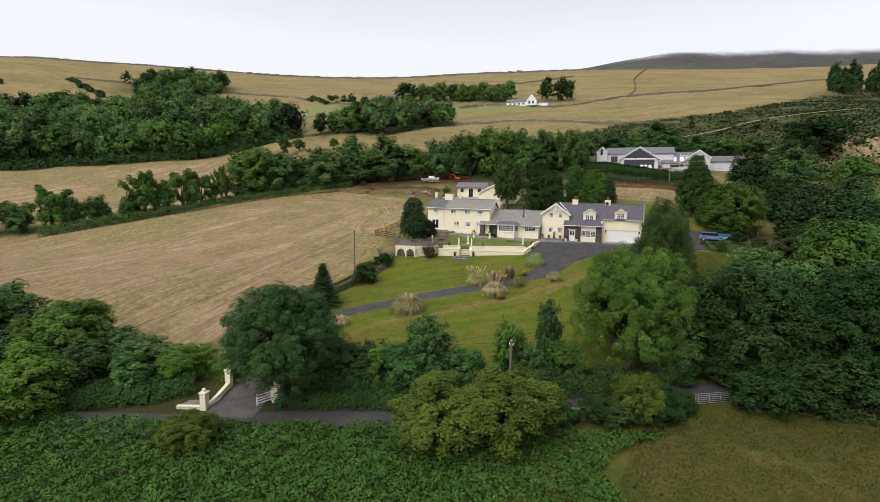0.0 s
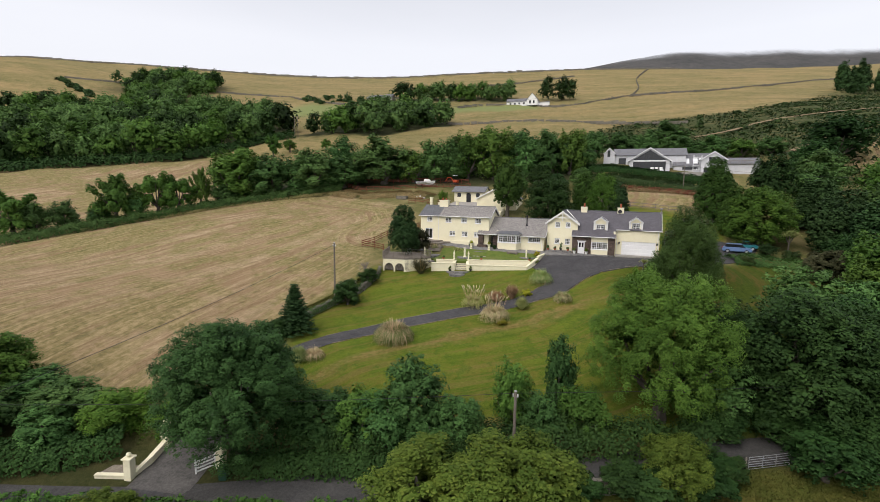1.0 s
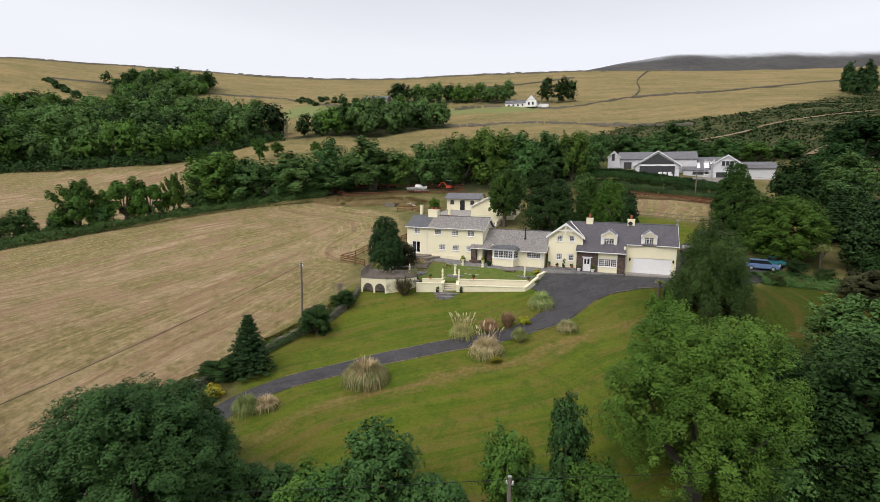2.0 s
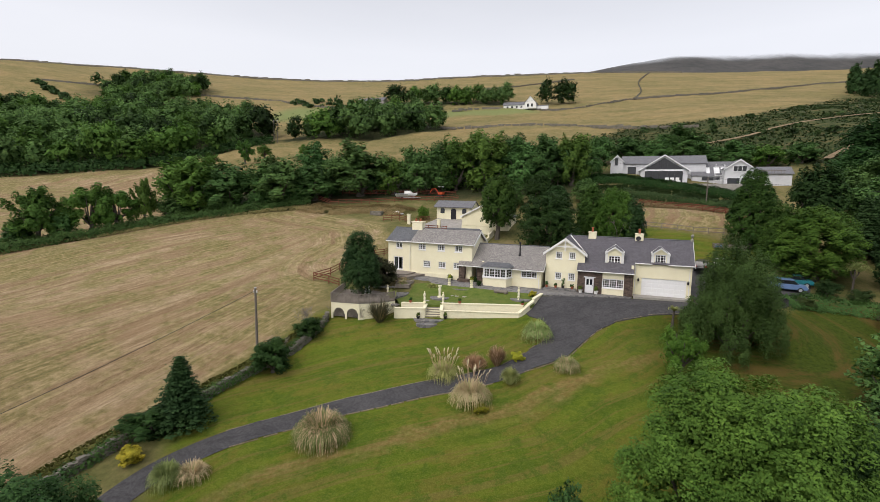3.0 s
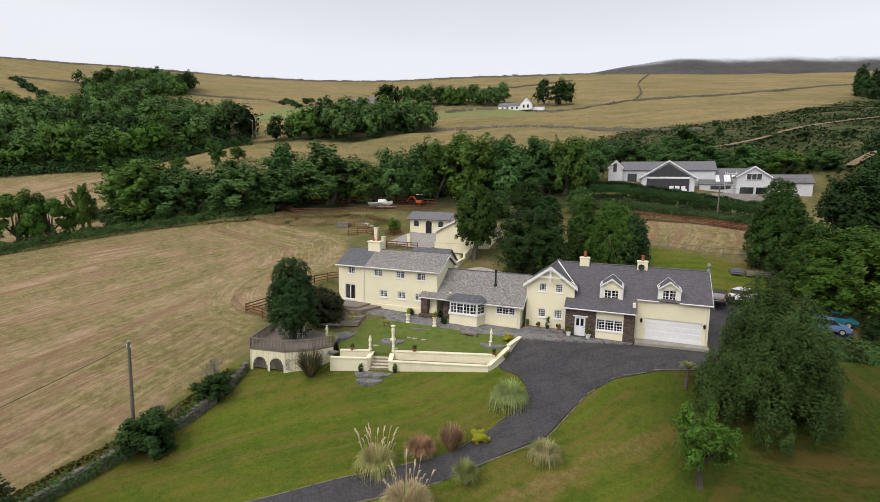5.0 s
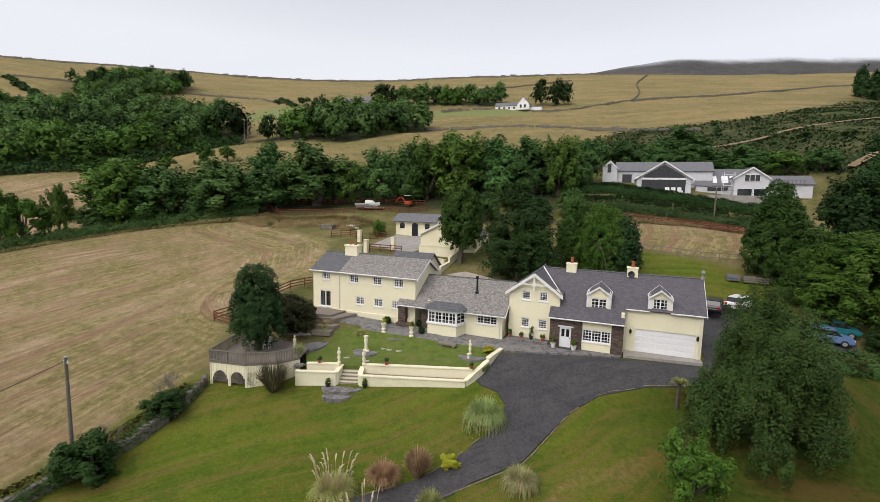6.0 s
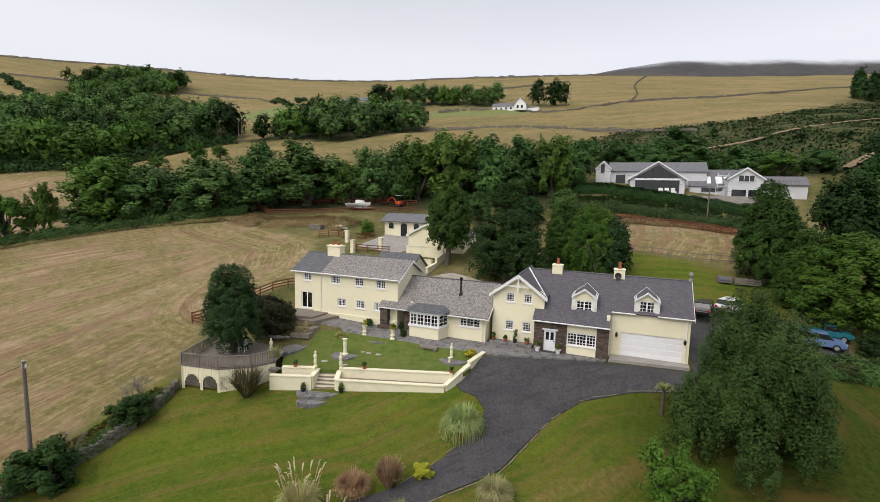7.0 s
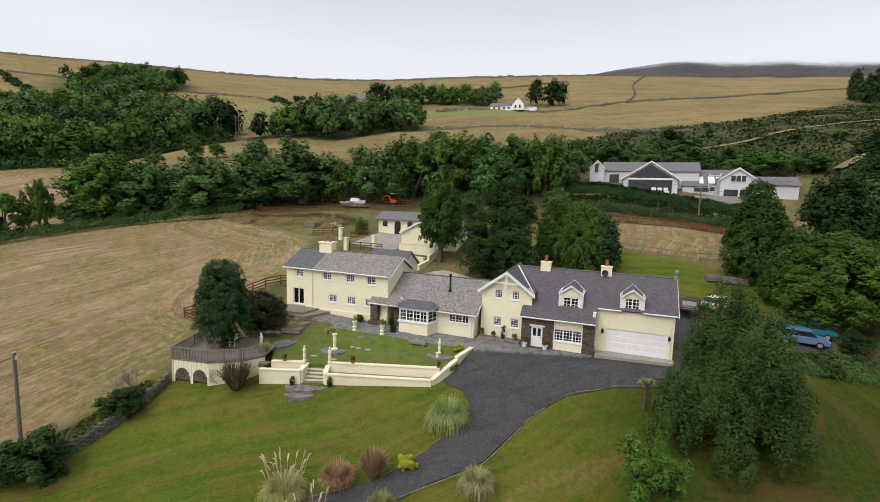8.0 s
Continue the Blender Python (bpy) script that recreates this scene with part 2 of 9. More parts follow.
STRIP = [(-285, 222), (-330, 245), (-350, 262), (-372, 290), (-372, 330), (-352, 345), (-330, 328), (-298, 280)]
MIDWOOD = [(-145, 198), (-128, 203), (-112, 206), (-95, 219), (-86, 243), (-90, 258), (-112, 270), (-142, 245)]
UPWOOD = [(-160, 330), (-140, 350), (-112, 352), (-84, 352), (-82, 366), (-120, 372), (-165, 352)]
BELT_FLOOR = [(-112, 100), (-97, 104), (-85, 112), (-70, 122), (-50, 131), (-12, 135), (-6, 148), (-46, 152), (-75, 140), (-106, 118)]
HEATH = [(-20, 176), (-14, 208), (-3, 238), (23, 254), (51, 273), (93, 348), (152, 460), (420, 520), (420, 150), (120, 100), (66, 118), (44, 150), (30, 166), (0, 172)]
LAWN_BACK = [(3, 92), (14, 95), (17, 108.5), (8, 110.8), (-3, 111.8), (-8, 106), (-6, 98)]


def reach(line, x, y):
    """Distance of each place from a line of (x, y) points."""
    near = np.full(np.shape(x), 1e9)
    for (ax, ay), (bx, by) in zip(line, line[1:]):
        t = np.clip(((x - ax) * (bx - ax) + (y - ay) * (by - ay)) / ((bx - ax) ** 2 + (by - ay) ** 2), 0, 1)
        near = np.minimum(near, np.hypot(x - ax - t * (bx - ax), y - ay - t * (by - ay)))
    return near


HEADLAND = [(-39.6, 89), (-39, 97), (-46, 107), (-57, 111), (-70, 116)]
MOWN_ALONG = [(-31, 49), (-28.8, 53.8), (-23.2, 59.5), (-17.4, 63.9), (-12.3, 67.6), (-8.8, 72.4), (-5, 76.4), (-2.2, 81.4), (1.4, 83), (10.5, 85.6)]


def build_ground():
    def steps(*spans):
        out = []
        for a, b, d in spans:
            out += list(np.arange(a, b, d))
        return np.array(out + [spans[-1][1]])

    S = steps((-200, 10, 10), (10, 26, 2), (26, 140, 1.0), (140, 320, 4), (320, 760, 11), (760, 1600, 60))
    C = steps((-1400, -180, 30), (-180, -75, 4), (-75, 85, 1.0), (85, 200, 4), (200, 1400, 30))
    c, s = np.meshgrid(C, S)
    x, y = place_of(s, c)
    z = height(x, y)
    far = smooth(120, 200, s)
    rough = np.array([noise.noise(Vector((a * 0.06, b * 0.06, 0))) + 0.5 * noise.noise(Vector((a * 0.3, b * 0.3, 3))) for a, b in zip(x.ravel(), y.ravel())]).reshape(x.shape)
    z = z + rough * (0.12 + 1.1 * far - 0.09 * smooth(42, 46, s) * (1 - smooth(108, 114, s)) * smooth(-14, -8, c))
    me = bpy.data.meshes.new("ground")
    rows, cols = x.shape
    i = np.arange(rows * cols).reshape(rows, cols)
    quads = np.stack([i[:-1, :-1], i[:-1, 1:], i[1:, 1:], i[1:, :-1]], -1).reshape(-1, 4)
    me.from_pydata(np.stack([x, y, z], -1).reshape(-1, 3).tolist(), [], quads.tolist())
    # across and along the swaths: long rows that bend uphill, and turning rows round the house end
    bend = 0.006 * np.clip(y - 38, 0, 80) ** 2 * (0.35 + 0.65 * (1 - smooth(-62, -46, x)))
    edge_d = reach(HEADLAND, x, y)
    for name, value in (
        ("row_v", np.where(edge_d < 12, 300 + edge_d, x - bend)),
        ("row_u", y),
        ("mow_v", reach(MOWN_ALONG, x, y)),
        ("mow_side", np.where(41.5 * (y - 49) - 36.6 * (x + 31) < 0, 0.1, -0.1) * reach(MOWN_ALONG, x, y)),
        ("mow_u", 0.82 * x + 0.57 * y),
        ("hay", np.maximum.reduce([inside(HAY, x, y), inside(HAY_LEFT, x, y, 2), inside(HAY_RIGHT, x, y), inside(HAY_FAR, x, y, 4)])),
        ("lawn", np.maximum(inside(LAWN, x, y), inside(LAWN_BACK, x, y))),
        ("moor", smooth(150, 230, s)),
        ("heath", inside(HEATH, x, y, 6)),
        ("green", np.maximum(inside(GREEN, x, y, 8), inside(GREEN_LEFT, x, y, 14))),
        ("litter", np.maximum.reduce([inside(q, x, y, 5) for q in (WOOD, STRIP, MIDWOOD, UPWOOD, BELT_FLOOR)])),
        ("stubble", inside(HAY, x, y) * 0.3 * (1 - smooth(40, 80, y))),
        ("right_lawn", inside(LAWN, x, y) * smooth(-3, 9, x + 0.3 * (y - 72))),
        ("verge", (1 - smooth(43, 46.5, s)) * (1 - inside(HAY, x, y))),
        ("meadow", (1 - smooth(42.6, 44.2, s)) * smooth(2, 12, c)),
    ):
        at = me.attributes.new(name, "FLOAT", "POINT")
        at.data.foreach_set("value", np.ascontiguousarray(value, dtype=np.float32).ravel())
    for p in me.polygons:
        p.use_smooth = True
    ob = tagged(new("ground", me), "rolling hillside of mown hay, lawn, rough grass and moor", "ground", kind="structure")
    m, n, l, b = material("hillside_grass", 0.95, 0, 0.1)

    def attribute(name):
        a = n.new("ShaderNodeAttribute")
        a.attribute_name = name
        return a.outputs["Fac"]

    fine = noise_at(m, 2.6, 6, 0.7, "World")
    grain = noise_at(m, 8.5, 6, 0.85, "World")
    mid_n = noise_at(m, 0.22, 5, 0.65, "World")
    big_n = noise_at(m, 0.045, 5, 0.6, "World")
    # rough grass of verges and banks
    base = mixed(m, 0.5, ramp(m, mid_n, [(0.36, (0.075, 0.085, 0.024)), (0.5, (0.17, 0.145, 0.06)), (0.62, (0.28, 0.21, 0.11))]), ramp(m, fine, [(0.3, (0.04, 0.06, 0.015)), (0.7, (0.17, 0.16, 0.06))]))
    # high pasture and moor: straw and dull green in broad streaks
    streak = noise_at(m, 0.02, 6, 0.65, "World", (1, 3.2, 1), A)
    moor = mixed(m, 0.35, ramp(m, streak, [(0.38, (0.12, 0.125, 0.045)), (0.5, (0.215, 0.175, 0.075)), (0.62, (0.32, 0.23, 0.11))]), ramp(m, mid_n, [(0.4, (0.08, 0.09, 0.03)), (0.6, (0.29, 0.22, 0.10))]))
    moor = mixed(m, 0.35, moor, ramp(m, noise_at(m, 0.9, 5, 0.75, "World", (1, 2.2, 1), A), [(0.38, (0.09, 0.095, 0.032)), (0.5, (0.22, 0.17, 0.075)), (0.62, (0.38, 0.27, 0.135))]))
    # heath
    heath = mixed(m, 0.5, ramp(m, mid_n, [(0.42, (0.022, 0.038, 0.012)), (0.52, (0.05, 0.06, 0.02)), (0.64, (0.15, 0.11, 0.05))]), ramp(m, fine, [(0.3, (0.025, 0.045, 0.015)), (0.7, (0.10, 0.10, 0.035))]))
    def rows(un, vn, su, sv, detail=4, rough=0.6):
        cb, tx = n.new("ShaderNodeCombineXYZ"), n.new("ShaderNodeTexNoise")
        for sock, nm, k in ((cb.inputs["X"], un, su), (cb.inputs["Y"], vn, sv)):
            mu = n.new("ShaderNodeMath")
            mu.operation, mu.inputs[1].default_value = "MULTIPLY", k
            l.new(attribute(nm), mu.inputs[0])
            l.new(mu.outputs[0], sock)
        tx.inputs["Scale"].default_value, tx.inputs["Detail"].default_value, tx.inputs["Roughness"].default_value = 1.0, detail, rough
        l.new(cb.outputs[0], tx.inputs["Vector"])
        return tx.outputs["Fac"]

    # leaf litter and low green growth on the woodland floor
    litter = ramp(m, mixed(m, 0.5, mid_n, fine), [(0.4, (0.022, 0.032, 0.012)), (0.55, (0.045, 0.05, 0.022)), (0.65, (0.075, 0.06, 0.032))])
    # mown hay in swaths: straw rows, brown stubble between them, green regrowth in patches
    sw = rows("row_u", "row_v", 0.02, 0.42, 3, 0.55)
    sw2 = rows("row_u", "row_v", 0.10, 1.5, 5, 0.7)
    band = rows("row_u", "row_v", 0.012, 0.11, 3, 0.6)
    tuft = noise_at(m, 1.3, 6, 0.75, "World")
    hay = ramp(m, mixed(m, 0.25, sw2, tuft), [(0.40, (0.14, 0.095, 0.048)), (0.5, (0.27, 0.19, 0.108)), (0.60, (0.42, 0.32, 0.205))])
    clump = rows("row_u", "row_v", 0.7, 3.2, 5, 0.75)
    hay = mixed(m, 0.38, hay, ramp(m, mixed(m, 0.5, clump, grain), [(0.40, (0.06, 0.042, 0.02)), (0.5, (0.26, 0.185, 0.10)), (0.60, (0.56, 0.44, 0.29))]))
    hay = mixed(m, ramp(m, sw, [(0.50, (0, 0, 0)), (0.56, (0.66, 0.66, 0.66))]), hay, ramp(m, clump, [(0.4, (0.27, 0.195, 0.115)), (0.6, (0.50, 0.39, 0.26))]))
    hay = mixed(m, ramp(m, sw, [(0.41, (0.66, 0.66, 0.66)), (0.48, (0, 0, 0))]), hay, ramp(m, clump, [(0.4, (0.11, 0.072, 0.036)), (0.6, (0.24, 0.155, 0.085))]))
    hay = mixed(m, ramp(m, band, [(0.52, (0, 0, 0)), (0.60, (0.5, 0.5, 0.5))]), hay, (0.21, 0.13, 0.072))
    patchy = mixed(m, 0.45, mixed(m, 0.5, big_n, mid_n), mixed(m, 0.5, sw, sw2))
    regrown = ramp(m, patchy, [(0.47, (0, 0, 0)), (0.52, (0.9, 0.9, 0.9))])
    hay = mixed(m, regrown, hay, ramp(m, mixed(m, 0.5, tuft, sw2), [(0.42, (0.085, 0.092, 0.024)), (0.5, (0.165, 0.152, 0.050)), (0.58, (0.31, 0.25, 0.125))]))
    hay = mixed(m, 0.13, hay, ramp(m, grain, [(0.37, (0.03, 0.02, 0.01)), (0.5, (0.26, 0.185, 0.10)), (0.63, (0.70, 0.56, 0.38))]))
    # red-brown stubble on the lower field
    stub = mixed(m, 0.5, ramp(m, sw2, [(0.42, (0.10, 0.085, 0.035)), (0.5, (0.21, 0.135, 0.075)), (0.58, (0.33, 0.235, 0.145))]), ramp(m, tuft, [(0.4, (0.14, 0.09, 0.048)), (0.6, (0.30, 0.21, 0.12))]))
    # lawn: mowing bands run beside the drive, with dry brown streaks
    lw = rows("mow_u", "mow_v", 0.03, 0.75, 2, 0.5)
    lw2 = rows("mow_u", "mow_v", 0.16, 0.42, 6, 0.75)
    lw3 = rows("mow_u", "mow_v", 0.04, 1.1, 4, 0.6)
    lawn = ramp(m, lw, [(0.40, (0.043, 0.088, 0.004)), (0.5, (0.070, 0.120, 0.006)), (0.60, (0.112, 0.150, 0.012))])
    worn = noise_at(m, 0.55, 5, 0.7, "World")
    lawn = mixed(m, ramp(m, mixed(m, 0.5, worn, mid_n), [(0.48, (0, 0, 0)), (0.57, (0.5, 0.5, 0.5))]), lawn, (0.145, 0.145, 0.020))
    lawn = mixed(m, ramp(m, lw2, [(0.51, (0, 0, 0)), (0.58, (0.6, 0.6, 0.6))]), lawn, (0.175, 0.118, 0.028))
    lawn = mixed(m, ramp(m, lw3, [(0.52, (0, 0, 0)), (0.58, (0.6, 0.6, 0.6))]), lawn, (0.20, 0.125, 0.048))
    lawn = mixed(m, ramp(m, worn, [(0.38, (0.75, 0.75, 0.75)), (0.47, (0, 0, 0))]), lawn, (0.048, 0.098, 0.008))
    lawn = mixed(m, 0.25, lawn, ramp(m, fine, [(0.36, (0.032, 0.060, 0.006)), (0.64, (0.16, 0.17, 0.03))]))
    lawn = mixed(m, 0.28, lawn, ramp(m, grain, [(0.37, (0.018, 0.038, 0.003)), (0.5, (0.085, 0.118, 0.015)), (0.64, (0.25, 0.24, 0.065))]))
    am, an = n.new("ShaderNodeMath"), n.new("ShaderNodeMath")
    am.operation, an.operation = "MULTIPLY_ADD", "ADD"
    am.inputs[1].default_value, am.inputs[2].default_value = 0.45, -0.225
    l.new(mid_n, am.inputs[0])
    l.new(attribute("mow_side"), an.inputs[0])
    l.new(am.outputs[0], an.inputs[1])
    track = mixed(m, 1.0, ramp(m, an.outputs[0], [(0.40, (0, 0, 0)), (0.47, (0.9, 0.9, 0.9)), (0.50, (0.8, 0.8, 0.8)), (0.62, (0, 0, 0))]), ramp(m, lw2, [(0.40, (0.15, 0.15, 0.15)), (0.56, (0.85, 0.85, 0.85))]), "MULTIPLY")
    lawn = mixed(m, track, lawn, ramp(m, fine, [(0.35, (0.16, 0.10, 0.034)), (0.65, (0.27, 0.19, 0.085))]))
    # darker green with brown streaks, growing towards the right of the lawn
    right_lawn = mixed(m, ramp(m, lw2, [(0.48, (0, 0, 0)), (0.60, (0.7, 0.7, 0.7))]), ramp(m, fine, [(0.3, (0.022, 0.044, 0.005)), (0.7, (0.070, 0.090, 0.012))]), (0.115, 0.074, 0.023))
    # the wet meadow below the lane
    mead = mixed(m, 0.5, ramp(m, mid_n, [(0.38, (0.05, 0.08, 0.012)), (0.5, (0.09, 0.105, 0.019)), (0.62, (0.165, 0.12, 0.035))]), ramp(m, fine, [(0.3, (0.034, 0.052, 0.009)), (0.7, (0.125, 0.12, 0.03))]))
    verge = mixed(m, 0.5, ramp(m, mid_n, [(0.4, (0.022, 0.035, 0.010)), (0.6, (0.055, 0.055, 0.02))]), ramp(m, fine, [(0.3, (0.02, 0.03, 0.008)), (0.7, (0.085, 0.075, 0.03))]))
    col = mixed(m, attribute("moor"), base, moor)
    for name, c2 in (("green", (0.17, 0.20, 0.075)), ("heath", heath), ("litter", litter), ("hay", hay), ("stubble", stub), ("lawn", lawn), ("right_lawn", right_lawn), ("verge", verge), ("meadow", mead)):
        col = mixed(m, attribute(name), col, c2)
    l.new(col, b.inputs["Base Color"])
    bump(m, mixed(m, 0.5, fine, grain), 0.8, 0.18)
    me.materials.append(m)
    return ob


build_ground()


# ---- building tools ----
def thing(name, x, y, z=None, turn=0.0, label="", category="", group="", scale=1.0):
    """An empty at the base of a thing."""
    ob = new(name)
    ob.empty_display_size = 0.2
    ob.matrix_basis = pose(x, y, float(height(x, y)) if z is None else z, 0, 0, turn) @ Matrix.Scale(scale, 4)
    return tagged(ob, label, category, group)


def part(name, bm, mat, parent=None, label="", world=False, smooth_faces=False):
    """Links a bmesh as one mesh object under its parent; world: it was drawn in world metres."""
    me = bpy.data.meshes.new(name)
    if world and parent:
        m = parent.matrix_basis.copy()
        if parent.parent:
            m = parent.parent.matrix_basis @ m
        bm.transform(m.inverted())
    bmesh.ops.recalc_face_normals(bm, faces=bm.faces)
    bm.to_mesh(me)
    bm.free()
    for mt in mat if isinstance(mat, (list, tuple)) else [mat]:
        me.materials.append(mt)
    if smooth_faces:
        for p in me.polygons:
            p.use_smooth = True
    ob = new(name, me)
    ob.parent = parent
    return tagged(ob, label)


def box(bm, x0, y0, z0, x1, y1, z1, bevel=0.0, m=None):
    r = bmesh.ops.create_cube(bm, size=1.0, matrix=Matrix.Translation(((x0 + x1) / 2, (y0 + y1) / 2, (z0 + z1) / 2)) @ Matrix.Diagonal((abs(x1 - x0), abs(y1 - y0), abs(z1 - z0), 1)))
    vs = r["verts"]
    if bevel:
        es = list({e for v in vs for e in v.link_edges})
        r = bmesh.ops.bevel(bm, geom=es, offset=bevel, segments=1, affect="EDGES")
        vs = list({v for f in r["faces"] for v in f.verts} | {v for v in vs if v.is_valid})
    if m is not None:
        bmesh.ops.transform(bm, matrix=m, verts=vs)
    return vs


def slab(bm, corners, thick):
    """A flat plate with these four or more 3D corners (its top), thick metres deep along the face's underside."""
    top = [Vector(c) for c in corners]
    n = (top[1] - top[0]).cross(top[-1] - top[0]).normalized()
    if n.z < 0:
        n = -n
    a = [bm.verts.new(c) for c in top]
    b = [bm.verts.new(c - n * thick) for c in top]
    k = len(a)
    bm.faces.new(a)
    bm.faces.new(b[::-1])
    for i in range(k):
        bm.faces.new((a[i], b[i], b[(i + 1) % k], a[(i + 1) % k]))


def prism(bm, outline, axis, lo, hi):
    """Extrudes a 2D outline: axis 'x' takes (y, z), 'y' takes (x, z), 'z' takes (x, y)."""
    def at(p, d):
        return (d, p[0], p[1]) if axis == "x" else (p[0], d, p[1]) if axis == "y" else (p[0], p[1], d)
    a = [bm.verts.new(at(p, lo)) for p in outline]
    b = [bm.verts.new(at(p, hi)) for p in outline]
    bm.faces.new(a[::-1])
    bm.faces.new(b)
    for i in range(len(a)):
        j = (i + 1) % len(a)
        bm.faces.new((a[i], a[j], b[j], b[i]))


def tube(bm, points, radii, sides=8, caps=True):
    """A tapered tube through the points."""
    rings = []
    for k, p in enumerate(points):
        p = Vector(p)
        d = (Vector(points[min(k + 1, len(points) - 1)]) - Vector(points[max(k - 1, 0)])).normalized()
        u = d.orthogonal().normalized()
        v = d.cross(u)
        r = radii[k] if isinstance(radii, (list, tuple)) else radii
        rings.append([bm.verts.new(p + r * (math.cos(2 * math.pi * q / sides) * u + math.sin(2 * math.pi * q / sides) * v)) for q in range(sides)])
    for a, b in zip(rings, rings[1:]):
        ref = min(range(sides), key=lambda q: (b[q].co - a[0].co).length)
        for q in range(sides):
            bm.faces.new((a[q], a[(q + 1) % sides], b[(q + 1 + ref) % sides], b[(q + ref) % sides]))
    if caps:
        bm.faces.new(rings[0][::-1])
        bm.faces.new(rings[-1])


def lathe(bm, profile, sides=12, centre=(0, 0, 0)):
    """A turned body: profile of (radius, height) from the foot up."""
    rings = [[bm.verts.new((centre[0] + r * math.cos(2 * math.pi * q / sides), centre[1] + r * math.sin(2 * math.pi * q / sides), centre[2] + h)) for q in range(sides)] for r, h in profile]
    for a, b in zip(rings, rings[1:]):
        for q in range(sides):
            bm.faces.new((a[q], a[(q + 1) % sides], b[(q + 1) % sides], b[q]))
    bm.faces.new(rings[0][::-1])
    bm.faces.new(rings[-1])


def bmesh_box(*args, bevel=0.0):
    bm = bmesh.new()
    box(bm, *args, bevel=bevel)
    return bm


# ---- plants ----
def leaf_mesh(name, centres, normals, sizes, mat, rng, shape=1.0, tone=None, thin=0.72, shade=None):
    """Many small folded leaves: one bent triangle for each centre, facing about along its normal; shade: the normals of the leaf masses, which round off their shading."""
    k = len(centres)
    n = normals / (np.linalg.norm(normals, axis=1, keepdims=True) + 1e-9)
    r = rng.normal(size=(k, 3))
    u = np.cross(n, r)
    u /= np.linalg.norm(u, axis=1, keepdims=True) + 1e-9
    v = np.cross(n, u)
    s = sizes[:, None]
    fold = 0.2 * s * n
    pts = np.stack([centres - u * s * shape, centres + u * s * 0.7 * shape - v * s * thin - fold, centres + u * s * 0.7 * shape + v * s * thin - fold], 1).reshape(-1, 3)
    faces = np.arange(k * 3).reshape(-1, 3)
    me = bpy.data.meshes.new(name)
    me.vertices.add(len(pts))
    me.vertices.foreach_set("co", pts.astype(np.float32).ravel())
    me.loops.add(faces.size)
    me.loops.foreach_set("vertex_index", faces.astype(np.int32).ravel())
    me.polygons.add(len(faces))
    me.polygons.foreach_set("loop_start", np.arange(0, faces.size, 3, dtype=np.int32))
    me.update(calc_edges=True)
    if tone is not None:
        at = me.attributes.new("tone", "FLOAT", "POINT")
        at.data.foreach_set("value", np.repeat(tone, 3).astype(np.float32))
    if shade is not None:
        g = shade / (np.linalg.norm(shade, axis=1, keepdims=True) + 1e-9) + 0.55 * n
        g /= np.linalg.norm(g, axis=1, keepdims=True) + 1e-9
        me.polygons.foreach_set("use_smooth", np.ones(k, dtype=bool))
        me.normals_split_custom_set_from_vertices(np.repeat(g, 3, axis=0).astype(np.float32))
    me.materials.append(mat)
    return me


